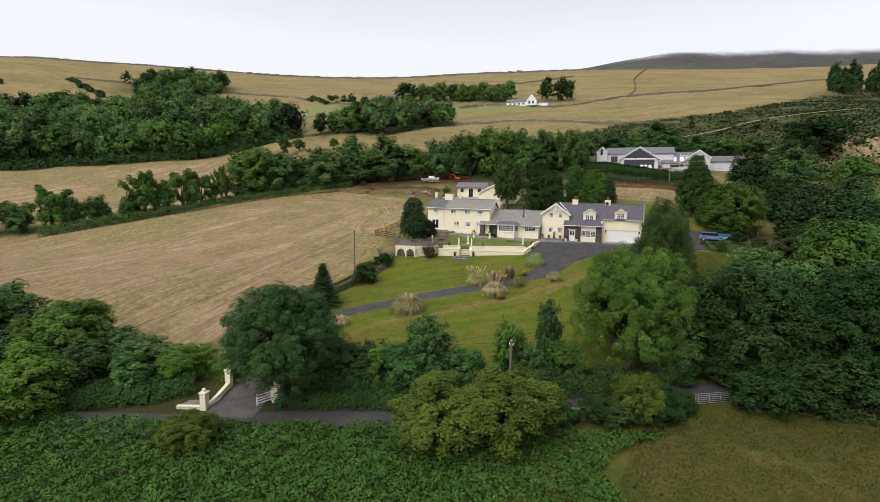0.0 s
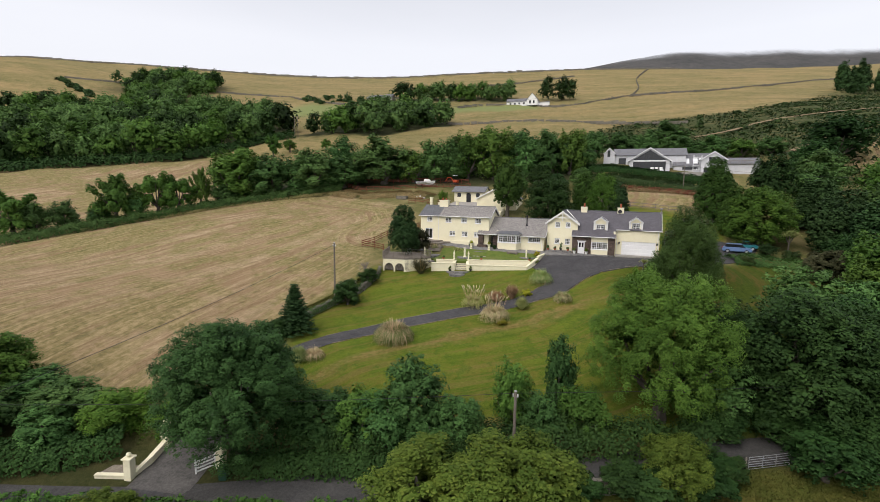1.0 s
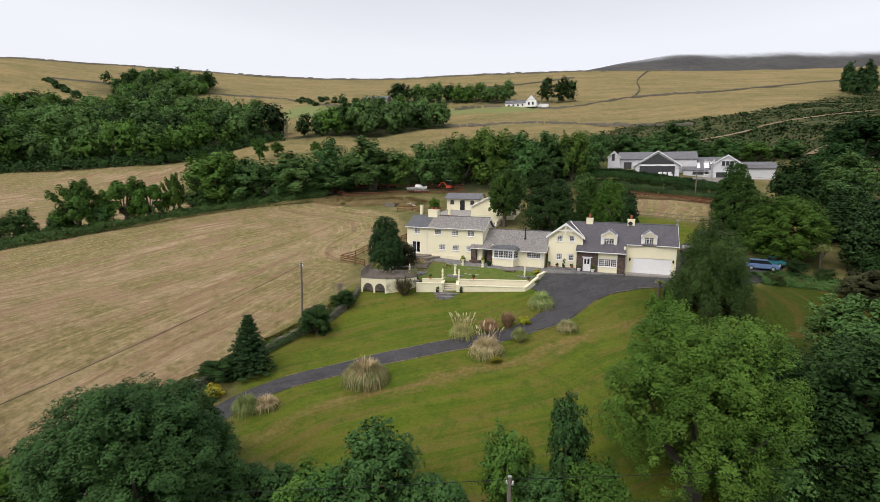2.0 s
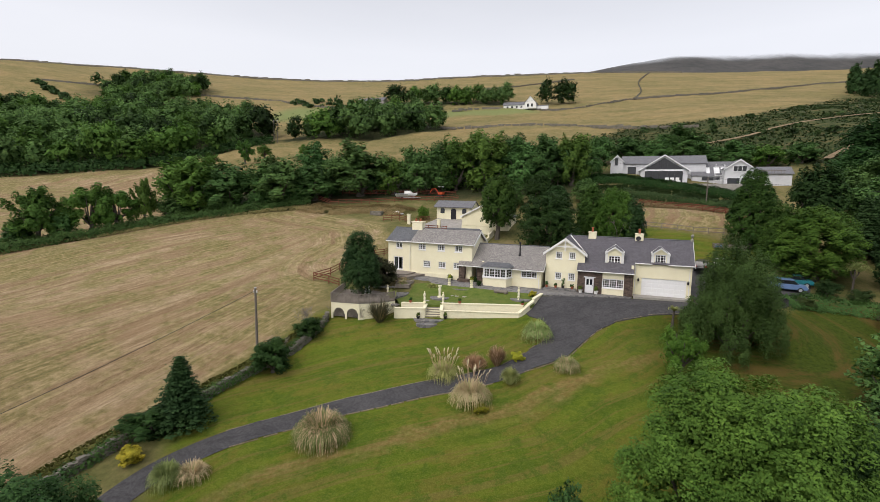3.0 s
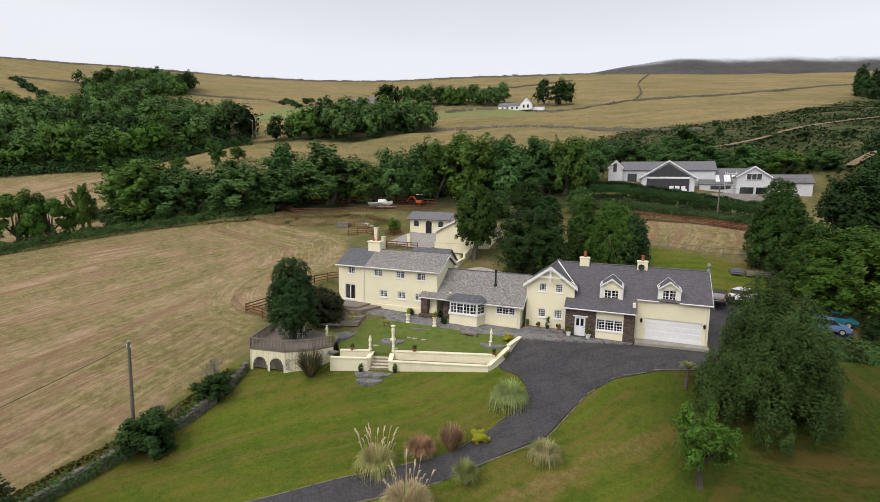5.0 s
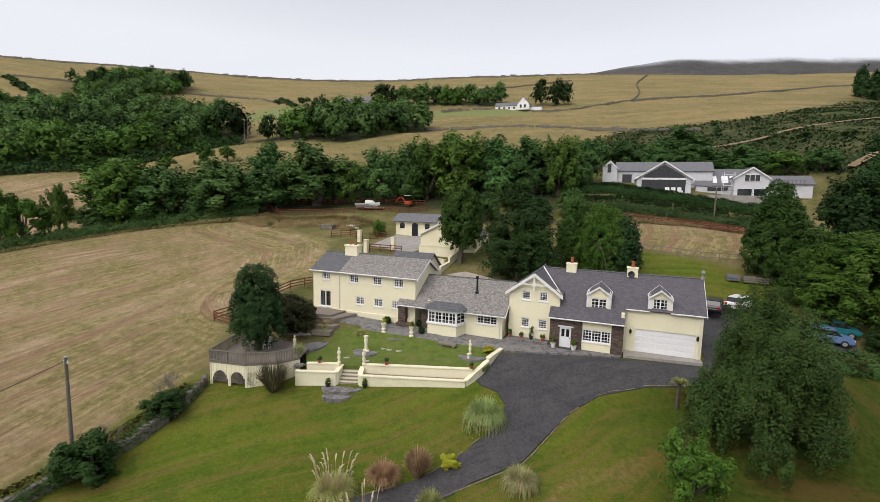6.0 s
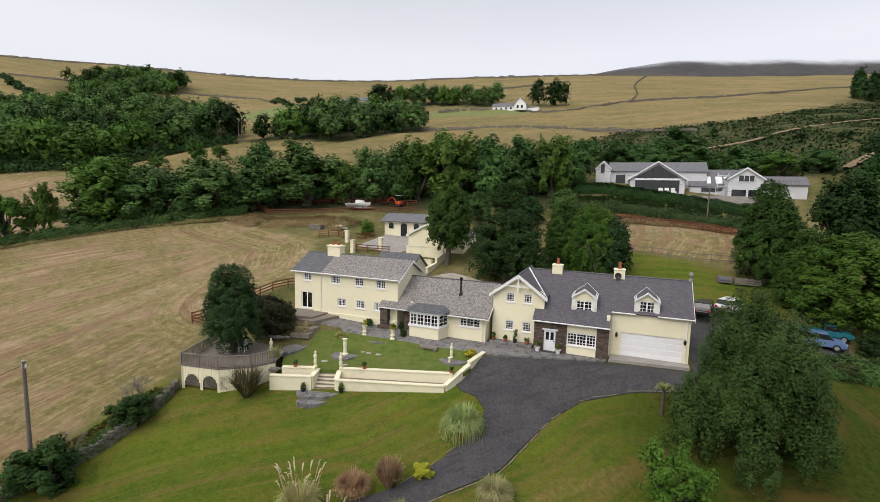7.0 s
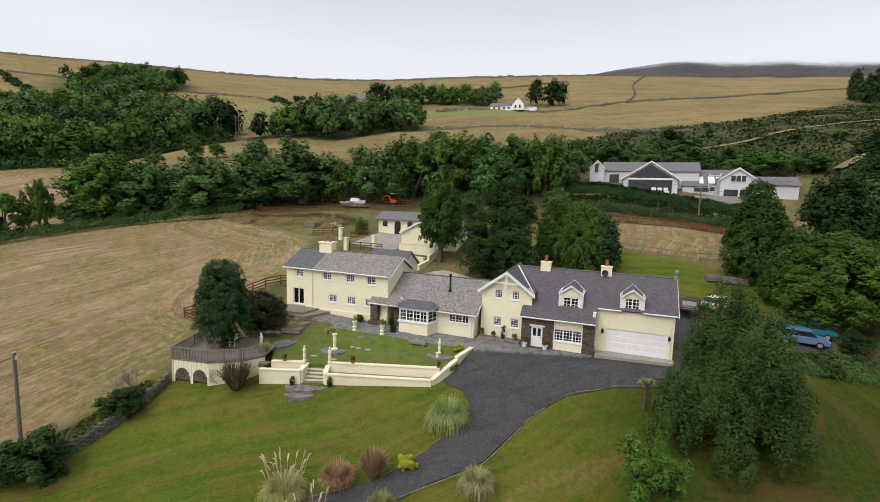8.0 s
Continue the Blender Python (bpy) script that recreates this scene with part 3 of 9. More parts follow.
def puff_points(rng, count, boughs=14, lo=0.15, aspect=0.5, puff=0.13, taper=0.0, spread=0.60, size=0.40, droop=0.0, belly=0.0):
    """Leaf places of a crown in the unit frame (radius 1, height 1): boughs round a core, each heaped with puffs of leaves.
    Gives places, leaf normals, the normals of the masses and a tone for each leaf."""
    mid, hz = (lo + 1) / 2, (1 - lo) / 2
    B = [(0.0, 0.0, mid, 0.66 * min(1, hz / aspect * 0.85))]
    for q in range(boughs):
        e = max(-0.8, 1 - 1.9 * (q + 0.5) / boughs)
        a = q * 2.39996 + rng.uniform(-0.4, 0.4)
        r = math.sqrt(1 - e * e) ** 0.8 * (1 - taper * (e + 0.6) / 1.6) * (1 + belly * max(0.0, -e))
        k = spread * rng.uniform(0.84, 1.14)
        B.append((r * k * math.cos(a), r * k * math.sin(a), mid + hz * e * (0.60 + 0.16 * rng.random()), size * rng.uniform(0.78, 1.22) * (1 - 0.45 * taper * max(0.0, e))))
    B = np.array(B)
    flat = np.array([1, 1, aspect])
    centre = np.array([0, 0, mid])
    C, D, R, W, T = [], [], [], [], []
    for q, (x, y, z, sz) in enumerate(B):
        m = max(5, int(2.6 * (sz / puff) ** 2))
        d = rng.normal(size=(m, 3))
        d[:, 2] = np.where(d[:, 2] < -0.9, -d[:, 2], d[:, 2])
        d /= np.linalg.norm(d, axis=1, keepdims=True)
        out = np.array([x, y, (z - mid) / aspect])
        out /= np.linalg.norm(out) + 1e-6
        ok = (d @ out > -0.6) if q else np.ones(m, bool)
        d = d[ok]
        c = np.array([x, y, z]) + d * sz * rng.uniform(0.80, 1.10, (len(d), 1)) * flat
        keep = np.ones(len(c), bool)
        for k, b in enumerate(B):
            if k != q:
                keep &= np.linalg.norm((c - b[:3]) / flat, axis=1) > b[3] * (0.74 if q else 0.5)
        c, d = c[keep], d[keep]
        C.append(c), D.append(0.55 * d + 0.55 * out), R.append(puff * rng.uniform(0.7, 1.35, len(c)))
        T.append(np.full(len(c), rng.uniform(-0.10, 0.10)))
    C, D, R, T = np.concatenate(C), np.concatenate(D), np.concatenate(R), np.concatenate(T)
    T = T + rng.uniform(-0.12, 0.12, len(T))
    pick = rng.choice(len(C), count, p=R ** 2 / (R ** 2).sum())
    d = rng.normal(size=(count, 3))
    d /= np.linalg.norm(d, axis=1, keepdims=True)
    d[:, 2] = np.where(d[:, 2] < -0.65, -d[:, 2], d[:, 2])
    r = R[pick] * (0.55 + 0.55 * rng.random(count) ** 0.6)
    p = C[pick] + d * r[:, None] * flat * np.array([1, 1, 0.9])
    p[:, 2] -= droop * aspect * rng.random(count) ** 2 * R[pick] * 3
    shade = 0.75 * d + 0.6 * D[pick] + np.array([0, 0, 0.28])
    p[:, :2] /= np.quantile(np.hypot(p[:, 0], p[:, 1]), 0.996)
    a, b = np.quantile(p[:, 2], 0.008), np.quantile(p[:, 2], 0.996)
    p[:, 2] = lo * 0.8 + (p[:, 2] - a) * (1 - lo * 0.8) / (b - a)
    return p, shade + rng.normal(size=p.shape) * 0.5, shade, T[pick] + rng.uniform(-0.08, 0.08, count)


def filled(p, n, shade, tone, rng, share=0.26, big=2.2):
    """Adds an inner layer of larger leaves under the outer ones; gives places, normals, shading normals, tones and relative sizes."""
    pick = rng.choice(len(p), int(len(p) * share), replace=False)
    mid = np.array([0, 0, 0.5])
    inner = mid + (p[pick] - mid) * rng.uniform(0.66, 0.86, (len(pick), 1))
    return np.concatenate([p, inner]), np.concatenate([n, n[pick]]), np.concatenate([shade, shade[pick]]), np.concatenate([tone, tone[pick]]), np.concatenate([0.6 + 0.8 * rng.random(len(p)), np.full(len(pick), big)])


def trunk_mesh(name, rng, lo, limbs=7, thick=0.035, wide=0.4):
    bm = bmesh.new()
    lean = rng.normal(size=2) * 0.02
    tube(bm, [(0, 0, -0.05), (0, 0, 0.03), (lean[0], lean[1], lo), (lean[0] * 2, lean[1] * 2, 0.75)], [thick * 1.5, thick * 1.1, thick * 0.85, thick * 0.2], 7)
    for q in range(limbs):
        a, h = q * 2.4 + rng.random(), lo * (0.75 + 0.5 * rng.random())
        r = (0.5 + 0.25 * rng.random()) * wide
        tube(bm, [(lean[0] * h, lean[1] * h, h), (r * 0.45 * math.cos(a), r * 0.45 * math.sin(a), h + 0.16), (r * math.cos(a), r * math.sin(a), h + 0.3 + 0.2 * rng.random())], [thick * 0.5, thick * 0.35, thick * 0.1], 5)
    me = bpy.data.meshes.new(name)
    bm.to_mesh(me)
    bm.free()
    me.materials.append(BARK)
    return me


KINDS = {}


def spruce_points(rng, tiers=22, leaves=300):
    """A spire of drooping whorls in the unit frame."""
    P, N = [], []
    for q in range(tiers):
        h = 0.04 + 0.94 * q / tiers
        rad = (1 - h) ** 0.85 * (0.9 + 0.15 * rng.random())
        for k in range(9):
            a = k * 0.698 + q * 1.1 + rng.random() * 0.3
            ln = rad * (0.8 + 0.3 * rng.random())
            m = max(10, int(leaves / 9 * (0.3 + ln)))
            t = rng.random(m) ** 0.7
            side = rng.normal(size=m) * 0.11 * (1.1 - 0.6 * t)
            p = np.stack([t * ln * math.cos(a) - side * math.sin(a), t * ln * math.sin(a) + side * math.cos(a), h + 0.02 - 0.075 * t * ln + 0.05 * t * t * ln + rng.normal(size=m) * 0.006], 1)
            n = np.stack([0.5 * math.cos(a) + 0 * t, 0.5 * math.sin(a) + 0 * t, 1 + 0 * t], 1) + rng.normal(size=(m, 3)) * 0.4
            P.append(p), N.append(n)
    return np.concatenate(P), np.concatenate(N)


def kind(name, mat, count, leaf, lo=0.15, aspect=0.5, boughs=14, puff=0.13, taper=0.0, spread=0.60, size=0.40, droop=0.0, belly=0.0, variants=1, wide=0.4, seed=1, limbs=7, spire=False, big=2.2):
    """Sets up a kind of tree: crown and trunk meshes for a tree one metre high and one metre in radius."""
    KINDS[name] = []
    for v in range(variants):
        rng = np.random.default_rng(seed * 100 + v)
        if spire:
            p, n = spruce_points(rng, 24, count)
            g, tone = n, np.zeros(len(p))
        else:
            p, n, g, tone = puff_points(rng, count, boughs, lo, aspect, puff, taper, spread, size, droop, belly)
        p, n, g, tone, sizes = filled(p, n, g, tone, rng, 0.22, big)
        p *= np.array([wide, wide, 1])
        crown = leaf_mesh("crown", p, n, leaf * sizes, mat, rng, tone=tone, shade=g)
        tm = trunk_mesh("trunk", rng, max(lo, 0.08), limbs, 0.035, wide)
        KINDS[name].append((crown, tm, wide))


def tree(x, y, h, w, sort, label, name="tree", category="tree", group="", turn=None, variant=None, z=None):
    """A tree of height h and crown width w metres."""
    rng = random.Random(int(x * 13 + y * 7))
    crown, tm, wide = KINDS[sort][rng.randrange(len(KINDS[sort])) if variant is None else variant]
    ob = thing(name, x, y, z, rng.uniform(0, 360) if turn is None else turn, label, category, group)
    k = w / 2 / wide
    ob.matrix_basis = ob.matrix_basis @ Matrix.Diagonal((k, k, h, 1))
    for nm, me in (("trunk", tm), ("crown", crown)):
        o = new(nm, me)
        o.parent = ob
    return ob


def woods(name, spots, mat, label, leaf=0.55, count=420, seed=5, category="trees", lo=0.1, boughs=7, taper=0.0, puff=0.22):
    """Many far trees in one mesh: spots of (x, y, height, width)."""
    rng = np.random.default_rng(seed)
    P, N, G, S, T = [], [], [], [], []
    for x, y, h, w in spots:
        p, n, g, tone = puff_points(rng, int(count * min(1.5, max(0.5, w / 12))), boughs, lo, w / 2 / h, puff, taper, 0.54, 0.46)
        p, n, g, tone, sizes = filled(p, n, g, tone, rng, 0.35, 2.9)
        p = p * np.array([w / 2, w / 2, h]) + np.array([x, y, float(height(x, y)) - 0.3])
        P.append(p), N.append(n), G.append(g), S.append(sizes * leaf * (0.75 + 0.035 * w)), T.append(tone + rng.uniform(-0.4, 0.55))
    p = np.concatenate(P)
    me = leaf_mesh(name, p, np.concatenate(N), np.concatenate(S), mat, rng, 1.0, np.concatenate(T), shade=np.concatenate(G))
    return tagged(new(name, me), label, category, kind="stuff")


def low_growth(name, x, y, mat, label, leaf, tall, category, seed=3, up=0.8, shape=1.2, thin=0.72):
    """Ground cover: leaves strewn over places x, y at heights up to tall, in uneven humps."""
    rng = np.random.default_rng(seed)
    hump = np.array([noise.noise(Vector((a * 0.35, b * 0.35, seed))) + 0.6 * noise.noise(Vector((a * 1.1, b * 1.1, seed))) for a, b in zip(x, y)])
    t = tall if np.ndim(tall) else np.full(len(x), tall)
    z = height(x, y) + t * (0.45 + 0.5 * np.clip(hump, -0.8, 1)) * (0.75 + 0.35 * rng.random(len(x)))
    n = rng.normal(size=(len(x), 3)) * 0.55
    n[:, 2] += up
    e = 0.25
    lumps = [np.array([noise.noise(Vector(((a + dx) * 1.1, (b + dy) * 1.1, seed))) for a, b in zip(x, y)]) for dx, dy in ((0, 0), (e, 0), (0, e))]
    g = np.stack([(lumps[0] - lumps[1]) / e * 0.5, (lumps[0] - lumps[2]) / e * 0.5, np.ones(len(x))], 1)
    me = leaf_mesh(name, np.stack([x, y, z], 1), n, leaf * (0.6 + 0.8 * rng.random(len(x))), mat, rng, shape, None, thin, g + 0.5 * n)
    return tagged(new(name, me), label, category, kind="stuff")


def blade_mesh(name, mat, rng, count, length, spread, width=0.03, arch=1.0, base=0.15, segs=4):
    """A tussock of arching blades round the origin."""
    verts, faces = [], []
    for _ in range(count):
        a = rng.random() * 2 * math.pi
        r0, ln, sp = base * rng.random(), length * (0.7 + 0.5 * rng.random()), spread * (0.42 + 0.72 * rng.random())
        ca, sa, k = math.cos(a), math.sin(a), len(verts)
        for q in range(segs + 1):
            t = q / segs
            r = r0 + sp * (1 - (1 - t) ** 1.7)
            z = ln * (t * (1 + 0.25 * sp / spread) - 0.84 * arch * t * t * sp / spread)
            w = width * (1 - 0.85 * t)
            verts += [(r * ca - w * sa, r * sa + w * ca, z), (r * ca + w * sa, r * sa - w * ca, z)]
        faces += [(k + 2 * q, k + 2 * q + 1, k + 2 * q + 3, k + 2 * q + 2) for q in range(segs)]
    me = bpy.data.meshes.new(name)
    me.from_pydata(verts, [], faces)
    me.materials.append(mat)
    return me


def hedge(name, pts, tall, wide, mat, label, per=90, leaf=0.16, seed=1, category="hedge", rough=0.25):
    """A clipped or wild hedge along a line of (x, y)."""
    rng = np.random.default_rng(seed)
    P, N, S = [], [], []
    for (ax, ay), (bx, by) in zip(pts, pts[1:]):
        d = math.hypot(bx - ax, by - ay)
        k = int(d * per)
        t, u = rng.random(k), rng.random(k) * math.pi
        nx, ny = -(by - ay) / d, (bx - ax) / d
        shell = 0.76 + 0.34 * rng.random(k)
        off = np.cos(u) * wide / 2 * shell
        x, y = ax + t * (bx - ax) + off * nx, ay + t * (by - ay) + off * ny
        hum = np.array([noise.noise(Vector((a * 0.5, b * 0.5, seed))) for a, b in zip(x, y)])
        z = height(x, y) + tall * np.sin(u) ** 0.6 * shell * (1 + rough * hum * 1.6)
        P.append(np.stack([x, y, z], 1))
        S.append(np.where(shell < 0.84, 1.9, 1.0))
        N.append(np.stack([np.cos(u) * nx, np.cos(u) * ny, np.sin(u) + 0.2], 1) + rng.normal(size=(k, 3)) * 0.4)
    p = np.concatenate(P)
    n = np.concatenate(N)
    me = leaf_mesh(name, p, n, leaf * np.concatenate(S) * (0.6 + 0.8 * rng.random(len(p))), mat, rng, shade=n)
    return tagged(new(name, me), label, category)


# ---- building materials ----
CREAM = surface("cream_render", (0.80, 0.75, 0.53), (0.85, 0.805, 0.60), 1.5, 0.9, fine=30, stain=(0.77, 0.715, 0.52), relief=0.15, depth=0.01, coords="World")
WHITE = surface("white_paint", (0.74, 0.74, 0.72), (0.82, 0.82, 0.80), 2, 0.5, relief=0.05)
UPVC = surface("white_plastic", (0.78, 0.79, 0.80), (0.84, 0.85, 0.86), 2, 0.35, relief=0.02)
WALLCREAM = surface("cream_masonry_paint", (0.77, 0.72, 0.51), (0.83, 0.79, 0.59), 1.2, 0.85, fine=20, stain=(0.55, 0.50, 0.36), relief=0.2, coords="World")


def slate(name, dark, light, moss, row=0.22, amount=0.5):
    """Slate courses: shallow steps along the slope, each slate of its own tone, with lichen."""
    m, n, l, b = material(name, 0.62, 0, 0.35)
    tc = n.new("ShaderNodeNewGeometry")
    br = n.new("ShaderNodeTexBrick")
    sep, comb, mul = n.new("ShaderNodeSeparateXYZ"), n.new("ShaderNodeCombineXYZ"), n.new("ShaderNodeMath")
    l.new(tc.outputs["Position"], sep.inputs[0])
    mul.operation = "MULTIPLY"
    mul.inputs[1].default_value = 1.7
    l.new(sep.outputs["Z"], mul.inputs[0])
    l.new(sep.outputs["X"], comb.inputs["X"])
    l.new(mul.outputs[0], comb.inputs["Y"])
    l.new(comb.outputs[0], br.inputs["Vector"])
    br.inputs["Scale"].default_value = 1.0
    br.inputs["Brick Width"].default_value, br.inputs["Row Height"].default_value = 0.3, row
    br.inputs["Mortar Size"].default_value, br.inputs["Bias"].default_value = 0.012, -0.1
    br.inputs["Color1"].default_value, br.inputs["Color2"].default_value = rgb(dark), rgb(light)
    br.inputs["Mortar"].default_value = rgb(tuple(v * 0.35 for v in dark))
    lich = ramp(m, noise_at(m, 5.5, 6, 0.8, "World"), [(0.5 - 0.06 * amount, (0, 0, 0)), (0.5 + 0.2 / (amount + 0.3), (amount, amount, amount))])
    col = mixed(m, lich, br.outputs["Color"], moss)
    col = mixed(m, 0.25, col, ramp(m, noise_at(m, 14, 3, 0.6, "World"), [(0.3, tuple(v * 0.5 for v in dark)), (0.7, light)]))
    l.new(col, b.inputs["Base Color"])
    bump(m, br.outputs["Fac"], 0.5, -0.02)
    return m


SLATE_OLD = slate("lichen_slate", (0.125, 0.118, 0.116), (0.235, 0.222, 0.213), (0.50, 0.47, 0.42), amount=0.9)
SLATE_NEW = slate("purple_slate", (0.085, 0.08, 0.092), (0.125, 0.118, 0.135), (0.19, 0.18, 0.17), amount=0.25)
SLATE_DARK = slate("grey_slate", (0.10, 0.105, 0.115), (0.14, 0.145, 0.155), (0.2, 0.2, 0.2), amount=0.15)


def stonework(name, dark, light, joint, w=0.35, h=0.14, scale=1.0):
    m, n, l, b = material(name, 0.85, 0, 0.25)
    g = n.new("ShaderNodeNewGeometry")
    br = n.new("ShaderNodeTexBrick")
    sep, comb, add = n.new("ShaderNodeSeparateXYZ"), n.new("ShaderNodeCombineXYZ"), n.new("ShaderNodeMath")
    l.new(g.outputs["Position"], sep.inputs[0])
    add.operation = "ADD"
    l.new(sep.outputs["X"], add.inputs[0])
    l.new(sep.outputs["Y"], add.inputs[1])
    l.new(add.outputs[0], comb.inputs["X"])
    l.new(sep.outputs["Z"], comb.inputs["Y"])
    l.new(comb.outputs[0], br.inputs["Vector"])
    br.inputs["Scale"].default_value = scale
    br.inputs["Brick Width"].default_value, br.inputs["Row Height"].default_value = w, h
    br.inputs["Mortar Size"].default_value = 0.018
    br.inputs["Color1"].default_value, br.inputs["Color2"].default_value, br.inputs["Mortar"].default_value = rgb(dark), rgb(light), rgb(joint)
    col = mixed(m, 0.45, br.outputs["Color"], ramp(m, noise_at(m, 5, 5, 0.7, "World"), [(0.3, tuple(v * 0.6 for v in dark)), (0.7, light)]))
    l.new(col, b.inputs["Base Color"])
    bump(m, br.outputs["Fac"], 0.8, -0.03)
    return m


STONE = stonework("brown_rubble_stone", (0.030, 0.023, 0.020), (0.20, 0.145, 0.115), (0.05, 0.043, 0.04), 0.42, 0.13)
BRICK_RED = surface("red_terracotta", (0.28, 0.08, 0.045), (0.38, 0.12, 0.06), 6, 0.8)
DARK_METAL = surface("dark_metal", (0.02, 0.02, 0.022), (0.04, 0.04, 0.045), 5, 0.5, metal=0.6)
WOOD_IN = surface("interior_dark", (0.10, 0.09, 0.08), (0.16, 0.14, 0.12), 1.0, 0.9)
CURTAIN = surface("pale_curtain", (0.5, 0.48, 0.43), (0.62, 0.6, 0.55), 3, 0.9, stretch=(8, 8, 0.3))


GLASS_DARK = surface("dark_glass", (0.012, 0.015, 0.018), (0.02, 0.024, 0.028), 1, 0.06, spec=0.6, relief=0.0)


def glazing(name, tint=(0.75, 0.8, 0.82), clear=0.7):
    """Window glass: looks through to the room, with the sky's gloss on it."""
    m, n, l, b = material(name, 0.03)
    out = n["Material Output"]
    tr, gl, mx, fr = n.new("ShaderNodeBsdfTransparent"), n.new("ShaderNodeBsdfGlossy"), n.new("ShaderNodeMixShader"), n.new("ShaderNodeFresnel")
    tr.inputs["Color"].default_value = rgb(tuple(v * clear for v in tint))
    gl.inputs["Roughness"].default_value = 0.03
    fr.inputs["IOR"].default_value = 1.6
    l.new(fr.outputs[0], mx.inputs["Fac"])
    l.new(tr.outputs[0], mx.inputs[1])
    l.new(gl.outputs[0], mx.inputs[2])
    l.new(mx.outputs[0], out.inputs["Surface"])
    return m


GLASS = glazing("window_glass")


def wall_with_holes(bm, x0, x1, z0, z1, y0, y1, holes):
    """A wall along x, with rectangular openings (x0, x1, z0, z1) through it."""
    xs = sorted({x0, x1, *[v for h in holes for v in h[:2]]})
    for a, b in zip(xs, xs[1:]):
        mine = sorted((h[2], h[3]) for h in holes if h[0] <= a + 1e-6 and h[1] >= b - 1e-6)
        z = z0
        for lo, hi in mine:
            if lo > z + 1e-4:
                box(bm, a, y0, z, b, y1, lo)
            z = hi
        if z < z1 - 1e-4:
            box(bm, a, y0, z, b, y1, z1)


def window(parent, x0, x1, z0, z1, y, cols=2, rows=3, mullions=1, sill=True, m=None, deep=0.14, label="", frame_mat=None, curtain=False, bar=0.042):
    """A white casement in an opening of a wall whose outer face is at y, looking along -y; m turns it elsewhere."""
    m = m or Matrix.Identity(4)
    fm = frame_mat or UPVC
    bm = bmesh.new()
    ya, yb = y + deep * 0.45, y + deep * 0.45 + 0.06
    fr = 0.1
    for a, b, c, d in ((x0, x0 + fr, z0, z1), (x1 - fr, x1, z0, z1), (x0 + fr, x1 - fr, z0, z0 + fr), (x0 + fr, x1 - fr, z1 - fr, z1)):
        box(bm, a, ya, c, b, yb, d)
    for k in range(1, mullions + 1):
        xm = x0 + (x1 - x0) * k / (mullions + 1)
        box(bm, xm - 0.055, ya, z0 + fr, xm + 0.055, yb, z1 - fr)
    n = cols * (mullions + 1)
    for k in range(1, n):
        if k % cols:
            xm = x0 + (x1 - x0) * k / n
            box(bm, xm - bar / 2, ya + 0.012, z0 + fr, xm + bar / 2, yb - 0.012, z1 - fr)
    for k in range(1, rows):
        zm = z0 + (z1 - z0) * k / rows
        box(bm, x0 + fr, ya + 0.014, zm - bar / 2, x1 - fr, yb - 0.014, zm + bar / 2)
    bm.transform(m)
    w = part("window", bm, fm, parent, label, world=True)
    bm = bmesh_box(x0 + fr, ya + 0.024, z0 + fr, x1 - fr, ya + 0.036, z1 - fr)
    bm.transform(m)
    p = part("pane", bm, GLASS, w, world=True)
    p.visible_shadow = False
    if sill:
        bm = bmesh_box(x0 - 0.07, y - 0.07, z0 - 0.09, x1 + 0.07, y + deep * 0.45, z0 - 0.003, bevel=0.012)
        bm.transform(m)
        part("sill", bm, WHITE, w, world=True)
    if curtain:
        for a, b in ((x0 + 0.02, x0 + 0.3 * (x1 - x0)), (x1 - 0.25 * (x1 - x0), x1 - 0.02)):
            bm = bmesh_box(a, y + deep + 0.1, z0, b, y + deep + 0.13, z1)
            bm.transform(m)
            part("curtain", bm, CURTAIN, w, world=True)
    return w


